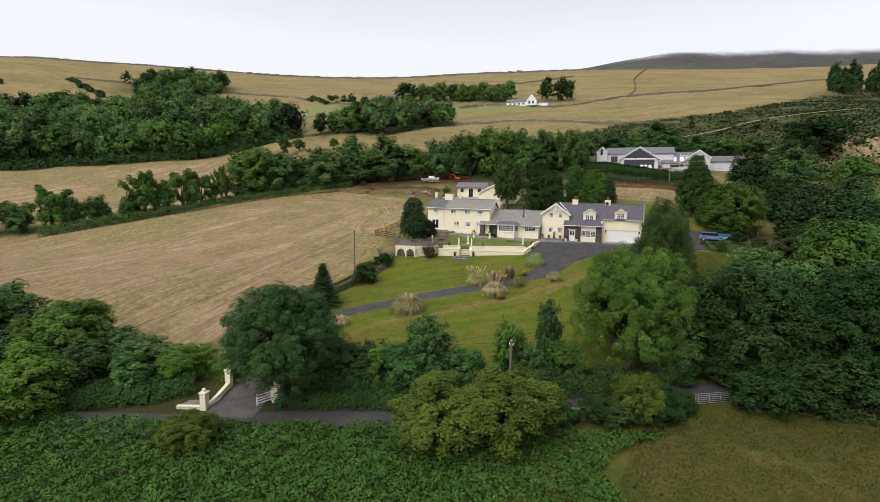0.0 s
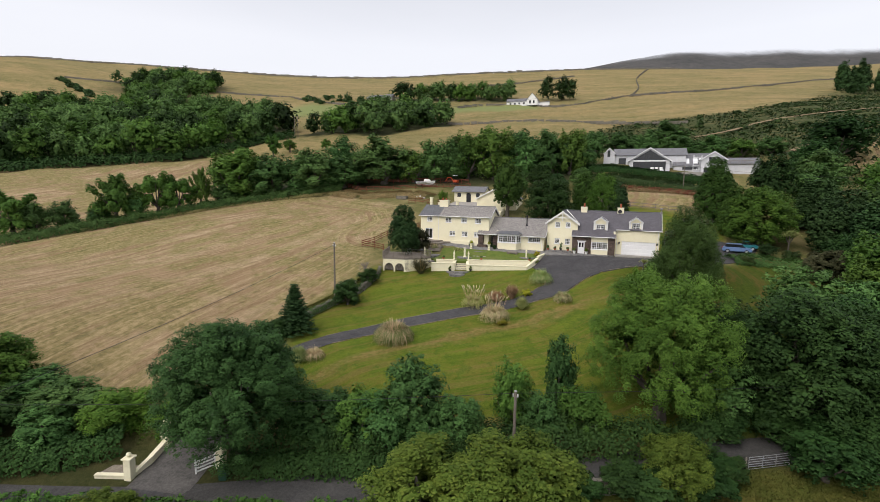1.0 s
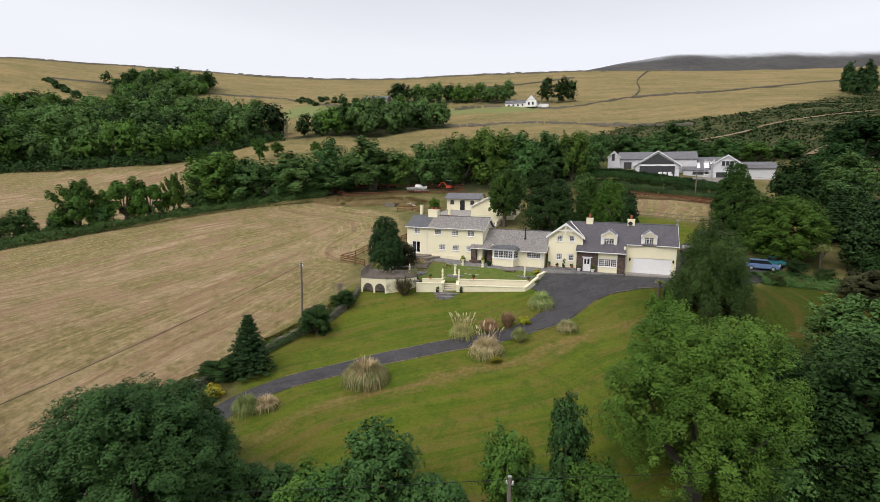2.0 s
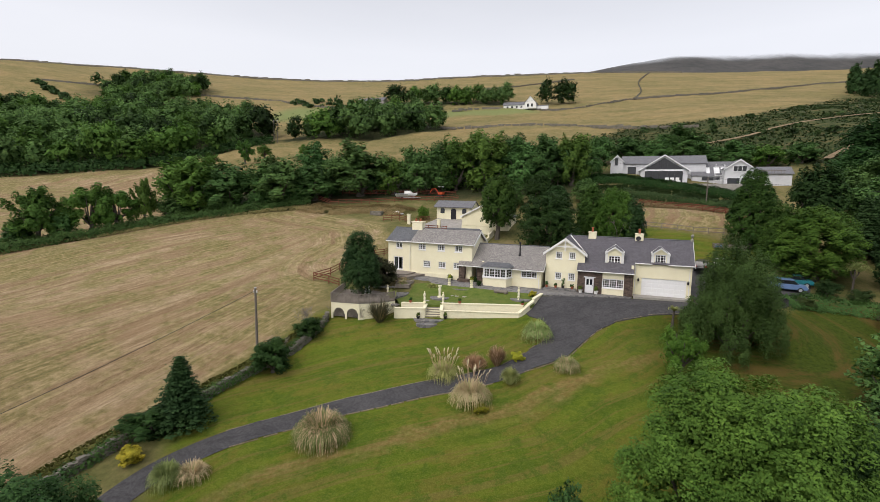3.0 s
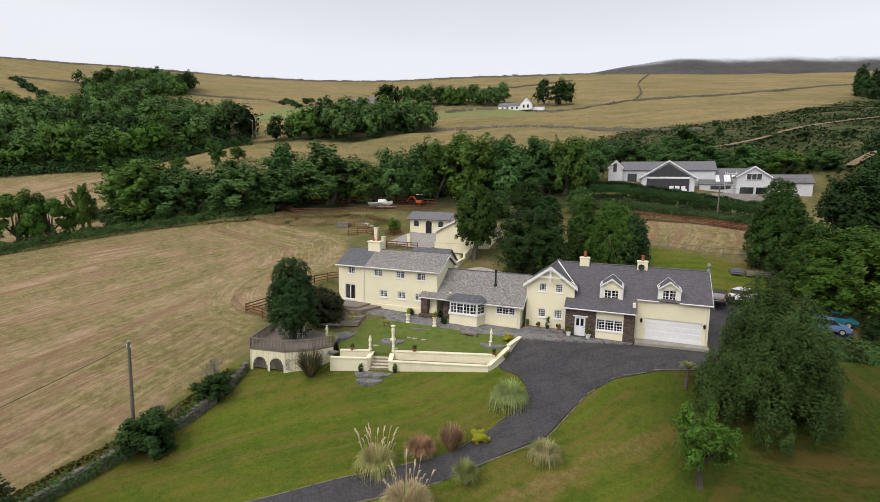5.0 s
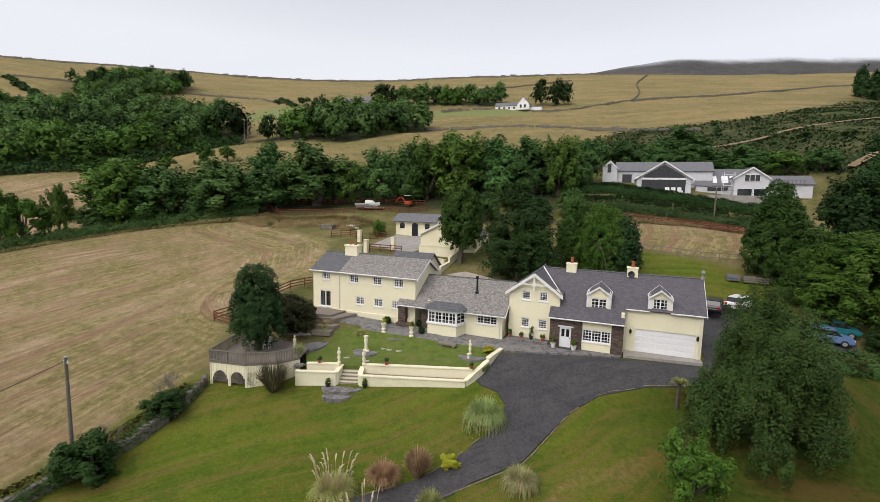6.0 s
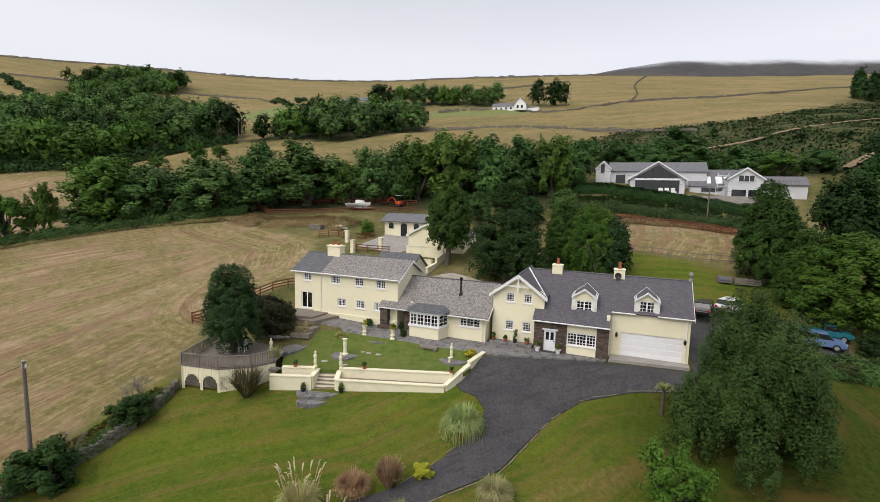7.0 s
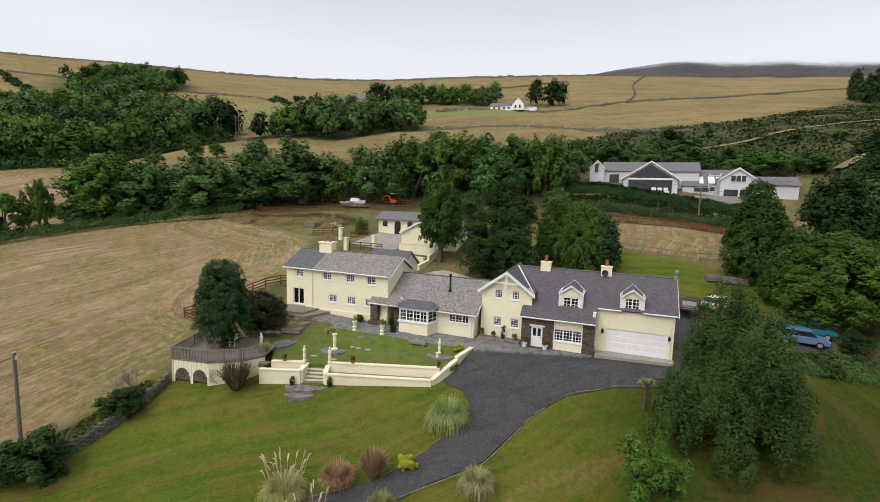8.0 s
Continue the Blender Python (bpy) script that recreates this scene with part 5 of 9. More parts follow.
CONCRETE = surface("concrete", (0.26, 0.25, 0.23), (0.38, 0.36, 0.33), 1.5, 0.9, fine=18, stain=(0.2, 0.19, 0.17), coords="World")
KERB = surface("kerb_edging", (0.13, 0.105, 0.065), (0.25, 0.205, 0.14), 4, 0.9, vary=0.12, coords="World")
DECKING = surface("weathered_decking", (0.17, 0.145, 0.12), (0.27, 0.235, 0.20), 3, 0.85, stretch=(0.4, 6, 1), coords="World")
POST_GREY = surface("weathered_timber", (0.15, 0.13, 0.11), (0.26, 0.23, 0.195), 5, 0.9, stretch=(4, 4, 0.6))
FENCE_RED = surface("red_stained_timber", (0.11, 0.035, 0.02), (0.19, 0.06, 0.035), 4, 0.85, stretch=(2, 2, 2), vary=0.2)


def crazy_paving(name, dark, light, joint, scale=1.7):
    m, n, l, b = material(name, 0.8, 0, 0.3)
    g = n.new("ShaderNodeNewGeometry")
    v, e = n.new("ShaderNodeTexVoronoi"), n.new("ShaderNodeTexVoronoi")
    e.feature = "DISTANCE_TO_EDGE"
    for t in (v, e):
        t.inputs["Scale"].default_value = scale
        l.new(g.outputs["Position"], t.inputs["Vector"])
    col = mixed(m, 0.5, ramp(m, v.outputs["Color"], [(0.2, dark), (0.8, light)]), ramp(m, noise_at(m, 6, 5, 0.7, "World"), [(0.3, dark), (0.7, light)]))
    col = mixed(m, ramp(m, e.outputs["Distance"], [(0.03, (1, 1, 1)), (0.06, (0, 0, 0))]), col, joint)
    l.new(col, b.inputs["Base Color"])
    bump(m, e.outputs["Distance"], 0.5, 0.03)
    return m


PAVING = crazy_paving("slate_crazy_paving", (0.06, 0.06, 0.066), (0.24, 0.235, 0.23), (0.22, 0.21, 0.19), 2.3)


def line_points(pts, step=0.8):
    """Points along a smooth curve through pts."""
    out = []
    k = len(pts)
    for i in range(k - 1):
        p0, p1, p2, p3 = (Vector(pts[max(0, min(k - 1, i + d))]) for d in (-1, 0, 1, 2))
        n = max(1, int((p2 - p1).length / step))
        for q in range(n):
            t = q / n
            out.append(0.5 * (2 * p1 + (p2 - p0) * t + (2 * p0 - 5 * p1 + 4 * p2 - p3) * t * t + (3 * p1 - p0 - 3 * p2 + p3) * t ** 3))
    return out + [Vector(pts[-1])]


def ribbon(name, pts, wide, mat, label, category, lift=0.07, across=4, level=None):
    """A draped strip: pts of (x, y), wide metres."""
    c = line_points(pts)
    verts, faces = [], []
    for i, p in enumerate(c):
        d = (c[min(i + 1, len(c) - 1)] - c[max(i - 1, 0)]).normalized()
        for q in range(across + 1):
            o = wide * (q / across - 0.5)
            x, y = p.x - d.y * o, p.y + d.x * o
            verts.append((x, y, float(height(x, y)) + lift + 0.03 * (1 - (2 * q / across - 1) ** 2)))
    w = across + 1
    for i in range(len(c) - 1):
        faces += [(i * w + q, i * w + q + 1, (i + 1) * w + q + 1, (i + 1) * w + q) for q in range(across)]
    me = bpy.data.meshes.new(name)
    me.from_pydata(verts, [], faces)
    me.materials.append(mat)
    return tagged(new(name, me), label, category, kind="structure")


def sheet(name, outline, mat, label, category, lift=0.07, step=0.7, level=None, kind_="structure"):
    """A draped surface with this outline, or a level one with a skirt."""
    bm = bmesh.new()
    vs = [bm.verts.new((x, y, 0)) for x, y in outline]
    f = bm.faces.new(vs)
    bmesh.ops.triangulate(bm, faces=[f])
    for _ in range(5):
        long = [e for e in bm.edges if e.calc_length() > step * 2]
        if not long:
            break
        bmesh.ops.subdivide_edges(bm, edges=long, cuts=1)
        bmesh.ops.triangulate(bm, faces=[q for q in bm.faces if len(q.verts) > 3])
    for v in bm.verts:
        v.co.z = (float(height(v.co.x, v.co.y)) + lift) if level is None else (level(v.co.x, v.co.y) if callable(level) else level)
    r = bmesh.ops.extrude_face_region(bm, geom=list(bm.faces))
    for g in r["geom"]:
        if isinstance(g, bmesh.types.BMVert):
            g.co.z -= 0.3
    bmesh.ops.recalc_face_normals(bm, faces=bm.faces)
    me = bpy.data.meshes.new(name)
    bm.to_mesh(me)
    bm.free()
    me.materials.append(mat)
    return tagged(new(name, me), label, category, kind=kind_)


DRIVE = [(-28.6, 31.5), (-29.6, 35), (-30.8, 39), (-31.6, 44), (-31.0, 49), (-28.8, 53.8), (-26.2, 56.8), (-23.2, 59.5), (-20.4, 61.5), (-17.4, 63.9), (-14.9, 65.6), (-12.3, 67.6), (-10.6, 69.4), (-8.8, 72.4)]
ribbon("driveway", DRIVE, 2.1, ASPHALT, "narrow dark asphalt drive curving over the lawn", "driveway")
ribbon("driveway_mouth", [(-28.6, 31.8), (-29.4, 35.0), (-30.3, 38), (-31.2, 42)], 4.6, MOUTH, "worn asphalt mouth of the drive", "driveway", 0.08)
sheet("yard", [(-10.7, 83.5), (-11.2, 81.6), (-11.9, 79.9), (-11.3, 79.35), (-9.8, 79.0), (-8.85, 77.8), (-8.7, 76.6), (-8.95, 74.8), (-9.7, 73.2), (-10.4, 71.6), (-11.4, 70.0), (-10.0, 68.9), (-7.7, 71.25), (-6.35, 72.8), (-5.0, 76.4), (-3.95, 79.1), (-2.2, 81.4), (-0.2, 82.3), (1.4, 82.95), (5.0, 83.7), (10.5, 85.6), (14, 90), (19.5, 96.8), (21, 102), (16, 99.8), (13.2, 97), (12.5, 103), (7.2, 103), (6.3, 96), (6.0, 89.0), (5.7, 87.0), (-0.6, 86.1), (-7, 84.7)], ASPHALT, "wide dark asphalt turning yard before the garage", "yard", 0.075)
ribbon("lane", [(-75, 12.2), (-60, 18.2), (-45, 24.4), (-30, 30.2), (-20, 35.4), (-8, 41.3), (2, 47.0), (12, 53.0), (24, 58.8), (45, 67.4)], 2.9, LANE_SHADED, "narrow asphalt country lane", "lane", 0.06)
EARTH = surface("sandy_earth", (0.17, 0.12, 0.065), (0.28, 0.205, 0.125), 0.8, 0.95, fine=9, coords="World")
for pts in ([(20, 196), (32.7, 208), (44, 226), (54.9, 238.7), (75.2, 253.8), (95, 266)], [(40, 163), (46, 172), (52, 180), (66, 192)]):
    ribbon("heath_track", pts, 1.7, EARTH, "pale sandy track worn through the heath", "track", 0.5)
# kerb edging beside the drive, in short lengths
c = line_points(DRIVE[5:-2], 1.0)
KERBS = []
for i, p in enumerate(c[:-1]):
    d = (c[i + 1] - p).normalized()
    for o in (-1.08, 1.08):
        KERBS.append((p.x - d.y * o, p.y + d.x * o, math.degrees(math.atan2(d.y, d.x))))
for run in ([(-9.9, 68.8), (-7.6, 71.15), (-6.25, 72.75), (-4.9, 76.4), (-3.85, 79.1), (-2.1, 81.5), (-0.1, 82.4), (1.5, 83.05), (5, 83.8), (10.6, 85.5)], [(-11.5, 70.1), (-10.5, 71.7), (-9.8, 73.3), (-9.05, 74.8), (-8.8, 76.6)]):
    edge = line_points(run, 1.0)
    for i, p in enumerate(edge[:-1]):
        d = (edge[i + 1] - p).normalized()
        KERBS.append((p.x, p.y, math.degrees(math.atan2(d.y, d.x))))
first = thing("kerb_edging", -10, 75, None, 0, "thin pale stone edging along the drive", "edging")
kerb_me = None
for x, y, a in KERBS:
    if kerb_me is None:
        bm = bmesh.new()
        box(bm, -0.53, -0.045, -0.1, 0.53, 0.045, 0.03, bevel=0.012)
        ob = part("kerb", bm, KERB, first)
        kerb_me = ob.data
    else:
        ob = new("kerb", kerb_me)
        ob.parent = first
    ca, sa = math.cos(radians(a)) * 0.5, math.sin(radians(a)) * 0.5
    rise = float(height(x + ca, y + sa)) - float(height(x - ca, y - sa))
    ob.matrix_basis = first.matrix_basis.inverted() @ pose(x, y, float(height(x, y)) + 0.045, 0, -math.degrees(math.atan(rise)), a)

# paving along the house, in two levels
def paved(x, y):
    return float(np.interp(x, (-30, -22, -11, -7, 0), (1.0, 0.6, 0.46, 0.42, 0.36)))


sheet("paving", [(-27.6, 77.8), (-26.8, 78.9), (-26.7, 80.6), (-26.9, 82.6), (-25.5, 83.3), (-22.5, 83.4), (-20, 83.5), (-15.1, 83.5), (-10.7, 83.9), (-7, 84.5), (-0.9, 86.2), (-0.7, 86.7), (-6.9, 86.7), (-6.9, 87.4), (-11.2, 87.4), (-11.3, 86.3), (-22, 86.5), (-29.5, 86.4), (-29.5, 84.2), (-28.2, 82.4), (-28.6, 79.4)], PAVING, "grey slate crazy paving along the house", "paving", level=lambda x, y: float(np.interp(y, (77.8, 80.5, 83.4, 84.6), (-0.42, -0.4, 0.08, paved(x, y)))) if x < -25.2 else paved(x, y) - 0.3 * max(0.0, 84.6 - y), step=0.7)
sheet("garage_apron", [(-0.6, 86.6), (5.6, 87.2), (5.6, 88.3), (-0.6, 88.3)], CONCRETE, "concrete apron before the garage door", "apron", level=0.45)
bm = bmesh.new()
prism(bm, [(-20.9 + 1.45 * math.cos(a), 83.5 + 0.85 * math.sin(a)) for a in [math.pi * (1 + q / 10) for q in range(11)]], "z", -0.3, 0.2)
tagged(part("garden_step", bm, PAVING), "half-round slate step down to the upper lawn", "step")
for r0, x, y, z in ((1.55, -21.8, 75.6, -1.92), (1.0, -21.6, 74.3, -2.1)):
    bm = bmesh.new()
    prism(bm, [(x + r0 * math.cos(a) * 1.1, y + r0 * math.sin(a) * 0.8 + 0.33 * r0 * math.cos(a)) for a in [math.pi * (1 + q / 12) for q in range(13)]], "z", z - 0.5, z)
    tagged(part("garden_step", bm, PAVING), "half-round slate step at the foot of the garden steps", "step")

# upper lawn behind the retaining wall
LAWN_UP = surface("terrace_grass", (0.06, 0.108, 0.012), (0.135, 0.165, 0.032), 1.6, 0.95, fine=9, stain=(0.155, 0.15, 0.045), relief=0.6, depth=0.05, coords="World")
sheet("terrace_lawn", [(-25.5, 75.5), (-22.9, 76.55), (-20.95, 77.25), (-12.05, 79.9), (-11.3, 80.8), (-10.9, 83.9), (-15.1, 83.7), (-20, 83.7), (-22.5, 83.6), (-25.5, 83.5), (-27.0, 82.8), (-26.8, 80.6), (-26.9, 78.9), (-27.2, 77.8)], LAWN_UP, "small terraced lawn with dry patches", "lawn", level=lambda x, y: max(-0.62 + 0.14 * max(0.0, y - 79.5), float(height(x, y)) + 0.06), step=0.8)


def wall_run(bm, pts, tops, thick=0.28, foot=None, cap=0.08):
    """Masonry along (x, y) points with its top at the given heights, and a coping."""
    for (a, b), (za, zb) in zip(zip(pts, pts[1:]), zip(tops, tops[1:])):
        d = Vector((b[0] - a[0], b[1] - a[1])).normalized()
        n = Vector((-d.y, d.x))
        for w, lo, hi in ((thick, None, 0.0), (thick + 0.12, -cap, 0.0)):
            h = n * w / 2
            vs = []
            for (px, py), z in ((a, za), (b, zb)):
                fz = (float(height(px, py)) - 0.4 if foot is None else foot) if lo is None else z + 0.002
                tz = z if lo is None else z + cap
                vs.append([bm.verts.new((px + s * h.x, py + s * h.y, q)) for s, q in ((-1, fz), (1, fz), (1, tz), (-1, tz))])
            p, q = vs
            bm.faces.new(p[::-1])
            bm.faces.new(q)
            for k in range(4):
                bm.faces.new((p[k], p[(k + 1) % 4], q[(k + 1) % 4], q[k]))


tw = thing("terrace_wall", -18, 77, -1.9, 0, "cream painted terrace retaining wall with planting troughs", "wall")
for nm, pts, tops in (
    ("lower_wall", [(-25.7, 74.4), (-22.55, 75.55), (-22.75, 76.7)], [-0.83, -0.83, -0.6]),
    ("upper_wall", [(-25.3, 75.4), (-22.8, 76.4)], [-0.42, -0.42]),
    ("lower_wall", [(-20.9, 77.0), (-20.65, 76.15), (-12.4, 78.75)], [-0.62, -1.02, -1.05]),
    ("upper_wall", [(-20.95, 77.1), (-12.1, 79.75)], [-0.42, -0.33]),
    ("end_wall", [(-12.4, 78.85), (-11.75, 80.2), (-11.35, 81.6)], [-1.05, -0.42, -0.1]),
    ("end_wall", [(-11.35, 81.6), (-10.8, 84.1)], [0.12, 0.3]),
):
    bm = bmesh.new()
    wall_run(bm, pts, tops)
    part(nm, bm, WALLCREAM, tw, world=True)
SOIL = surface("stony_soil", (0.15, 0.125, 0.095), (0.36, 0.31, 0.25), 4, 0.95, fine=25, relief=0.9, depth=0.06, coords="World")
for pts, z in (([(-25.5, 74.6), (-22.7, 75.7), (-22.9, 76.4), (-25.2, 75.4)], -0.95), ([(-20.5, 76.3), (-12.5, 78.9), (-12.3, 79.6), (-20.8, 77.0)], -1.1)):
    bm = bmesh.new()
    prism(bm, pts, "z", z - 0.5, z)
    part("soil_bed", bm, SOIL, tw, world=True)
# steps between the troughs
st = thing("garden_steps", -21.7, 76.3, -1.95, 0, "cream and timber garden steps up to the terrace", "steps")
d = Vector((0.955, 0.296))
up = Vector((-0.296, 0.955))
for k in range(6):
    o = Vector((-21.62, 75.95)) + up * (0.23 * k)
    m = Matrix.Translation((o.x, o.y, 0)) @ Matrix.Rotation(math.atan2(d.y, d.x), 4, "Z")
    bm = bmesh.new()
    box(bm, -0.85, 0, -2.2, 0.85, 0.26, -1.78 + 0.22 * k - 0.035, m=m)
    sp = part("riser", bm, WALLCREAM, st, world=True)
    bm = bmesh.new()
    box(bm, -0.86, -0.03, -1.78 + 0.22 * k - 0.035, 0.86, 0.25, -1.78 + 0.22 * k, bevel=0.008, m=m)
    part("tread", bm, POST_GREY, st, "weathered timber tread", world=True)

# ---- timber deck on a cream lattice base ----
dk = thing("deck", -29.5, 75, -1.6, 0, "weathered timber deck with balustrade on a cream boarded base", "deck")
CORNERS = [(-32.5, 72.0), (-29.2, 72.5), (-27.2, 73.9), (-26.3, 75.6), (-27.3, 78.2), (-31.0, 79.0), (-34.6, 78.2)]
bm = bmesh.new()
prism(bm, CORNERS, "z", -0.32, -0.2)
part("joists", bm, POST_GREY, dk, world=True)
lo, hi = min(p[1] for p in CORNERS), max(p[1] for p in CORNERS)
q = lo
while q < hi:
    hits = []
    for (ax, ay), (bx, by) in zip(CORNERS, CORNERS[1:] + CORNERS[:1]):
        ym = min(q + 0.07, hi - 0.01)
        if (ay > ym) != (by > ym):
            hits.append(ax + (ym - ay) * (bx - ax) / (by - ay))
    if len(hits) > 1:
        bm = bmesh.new()
        box(bm, min(hits), q, -0.2, max(hits), q + 0.135, -0.165)
        part("board", bm, DECKING, dk, world=True)
    q += 0.145
for (ax, ay), (bx, by), bal in ((CORNERS[0], CORNERS[1], True), (CORNERS[1], CORNERS[2], True), (CORNERS[2], CORNERS[3], True), (CORNERS[6], CORNERS[0], True)):
    ln = math.hypot(bx - ax, by - ay)
    m = Matrix.Translation((ax, ay, 0)) @ Matrix.Rotation(math.atan2(by - ay, bx - ax), 4, "Z")
    n = max(1, round(ln / 1.6))
    for k in range(n + 1):
        bm = bmesh.new()
        box(bm, ln * k / n - 0.045, -0.045, -0.32, ln * k / n + 0.045, 0.045, 0.82, bevel=0.01, m=m)
        part("post", bm, POST_GREY, dk, world=True)
    bm = bmesh.new()
    box(bm, 0, -0.06, 0.74, ln, 0.06, 0.78, m=m)
    part("handrail", bm, POST_GREY, dk, world=True)
    bm = bmesh.new()
    box(bm, 0, -0.03, -0.09, ln, 0.03, -0.04, m=m)
    part("bottom_rail", bm, POST_GREY, dk, world=True)
    for k in range(int(ln / 0.14)):
        bm = bmesh.new()
        box(bm, 0.1 + 0.14 * k, -0.02, -0.04, 0.145 + 0.14 * k, 0.02, 0.74, m=m)
        part("baluster", bm, POST_GREY, dk, world=True)
# base wall with arched lattice openings
LATTICE = surface("timber_lattice", (0.13, 0.115, 0.095), (0.22, 0.195, 0.16), 5, 0.9)
for (ax, ay), (bx, by), arches in ((CORNERS[0], CORNERS[1], (0.95, 2.55)), (CORNERS[1], CORNERS[2], ()), (CORNERS[2], CORNERS[3], ()), (CORNERS[6], CORNERS[0], ())):
    ln = math.hypot(bx - ax, by - ay)
    m = Matrix.Translation((ax, ay, 0)) @ Matrix.Rotation(math.atan2(by - ay, bx - ax), 4, "Z")
    k, w = 0, 0.12
    while k * w < ln:
        bm = bmesh.new()
        xm = k * w + w / 2
        z0 = -2.3
        for a in arches:
            if abs(xm - a) < 0.68:
                z0 = max(z0, -1.72 + 0.8 * math.sqrt(1 - (abs(xm - a) / 0.68) ** 2))
        box(bm, k * w + 0.008, 0.02 + 0.015 * (k % 2), z0, (k + 1) * w - 0.008, 0.07, -0.3, m=m)
        k += 1
        part("base_board", bm, WALLCREAM, dk, "cream painted vertical board", world=True)
    for a in arches:
        bm = bmesh.new()
        for t in range(-9, 10):
            for s in (1, -1):
                mm = m @ Matrix.Translation((a + t * 0.12, 0.1, -1.4)) @ Matrix.Rotation(s * radians(45), 4, "Y")
                box(bm, -0.012, -0.005, -0.75, 0.012, 0.005, 0.75, m=mm)
        part("lattice", bm, LATTICE, dk, "dark timber lattice", world=True)
        bm = bmesh.new()
        box(bm, a - 0.7, 0.5, -2.2, a + 0.7, 0.55, -0.4, m=m)
        part("backing", bm, DARK_METAL, dk, world=True)
# timber steps and platform by the old wing
pl = thing("timber_platform", -30, 85, 0.8, 0, "grey timber platform and broad steps by the patio door", "deck")
for pts, z in (([(-33.6, 83.6), (-28.9, 84.2), (-28.6, 86.55), (-33.6, 86.55)], 1.28), ([(-30.4, 83.4), (-28.2, 83.6), (-27.2, 86.5), (-28.6, 86.52), (-28.9, 84.2)], 1.1), ([(-29.4, 82.0), (-27.4, 82.4), (-27.3, 83.3), (-29.3, 83.2)], 0.72), ([(-29.0, 81.0), (-27.2, 81.4), (-27.3, 82.2), (-28.9, 81.9)], 0.45)):
    bm = bmesh.new()
    prism(bm, pts, "z", 0.0, z)
    part("step", bm, DECKING, pl, world=True)


# ---- other buildings ----
GREYWALL = surface("pale_grey_render", (0.55, 0.56, 0.58), (0.63, 0.64, 0.66), 1.2, 0.85, coords="World", relief=0.1)
FRAME_DARK = surface("anthracite_frame", (0.02, 0.021, 0.023), (0.035, 0.036, 0.04), 3, 0.5)
SLATE_GREY = slate("pale_grey_slate", (0.15, 0.152, 0.165), (0.19, 0.193, 0.205), (0.24, 0.24, 0.24), amount=0.1)


def gable_block(parent, x0, x1, y0, y1, z0, ze, zr, wall, roof, over=0.3, axis="y", trim=None):
    """A block with a pitched roof; axis: the way the ridge runs."""
    bm = bmesh.new()
    if axis == "y":
        xm = (x0 + x1) / 2
        prism(bm, [(x0, z0), (x1, z0), (x1, ze), (xm, zr), (x0, ze)], "y", y0, y1)
    else:
        ym = (y0 + y1) / 2
        prism(bm, [(y0, z0), (y1, z0), (y1, ze), (ym, zr), (y0, ze)], "x", x0, x1)
    part("wall", bm, wall, parent, world=True)
    bm = bmesh.new()
    t = 0.14
    for s in (1, -1):
        if axis == "y":
            xm, h = (x0 + x1) / 2, (x1 - x0) / 2
            k = (zr - ze) / h
            e = xm + s * (h + over)
            slab(bm, [(xm, y0 - over, zr + t), (e, y0 - over, ze - k * over + t), (e, y1 + over, ze - k * over + t), (xm, y1 + over, zr + t)], t - 0.01)
        else:
            ym, h = (y0 + y1) / 2, (y1 - y0) / 2
            k = (zr - ze) / h
            e = ym + s * (h + over)
            slab(bm, [(x0 - over, ym, zr + t), (x0 - over, e, ze - k * over + t), (x1 + over, e, ze - k * over + t), (x1 + over, ym, zr + t)], t - 0.01)
    part("roof", bm, roof, parent, world=True)
    if trim and axis == "y":
        bm = bmesh.new()
        xm, h = (x0 + x1) / 2, (x1 - x0) / 2
        k = (zr - ze) / h
        for s in (1, -1):
            e = xm + s * (h + over)
            slab(bm, [(xm, y0 - over - 0.02, zr + t), (e, y0 - over - 0.02, ze - k * over + t), (e, y0 - over - 0.02, ze - k * over - 0.12), (xm, y0 - over - 0.02, zr - 0.14)], 0.04)
        part("bargeboard", bm, trim, parent, world=True)


def dark_window(parent, x0, x1, z0, z1, y, n=2, frame_mat=None):
    """A flush window on a far wall that faces -y."""
    bm = bmesh.new()
    w = 0.07
    for a, b, c, d in ((x0, x1, z0, z0 + w), (x0, x1, z1 - w, z1), *[(x0 + (x1 - x0 - w) * k / n, x0 + (x1 - x0 - w) * k / n + w, z0, z1) for k in range(n + 1)]):
        box(bm, a, y - 0.06, c, b, y + 0.02, d)
    w_ = part("window", bm, frame_mat or UPVC, parent, world=True)
    part("pane", bmesh_box(x0 + 0.02, y - 0.03, z0 + 0.02, x1 - 0.02, y - 0.012, z1 - 0.02), GLASS_DARK, w_, world=True)


gh = thing("modern_house", 8, 147, 15.2, 0, "modern pale grey house with a fully glazed gable on the hillside", "house")
gable_block(gh, 0.3, 9.9, 144.9, 158, 14.2, 18.15, 21.3, GREYWALL, SLATE_GREY, 0.45, "y", UPVC)
gable_block(gh, -6.2, -3.4, 147.5, 156, 14.4, 20.2, 21.6, GREYWALL, SLATE_GREY, 0.2, "y", UPVC)
gable_block(gh, -3.6, 13.8, 148.5, 156, 14.4, 19.7, 21.6, GREYWALL, SLATE_GREY, 0.3, "x")
gable_block(gh, 11.0, 20.0, 147.5, 155, 13.9, 16.9, 20.1, GREYWALL, SLATE_GREY, 0.2, "x")
gable_block(gh, 16.9, 22.3, 144.7, 155, 13.6, 18.3, 20.15, GREYWALL, SLATE_GREY, 0.3, "y", UPVC)
gable_block(gh, 22.3, 30.0, 148.6, 154, 13.6, 17.4, 18.9, GREYWALL, SLATE_GREY, 0.3, "x")
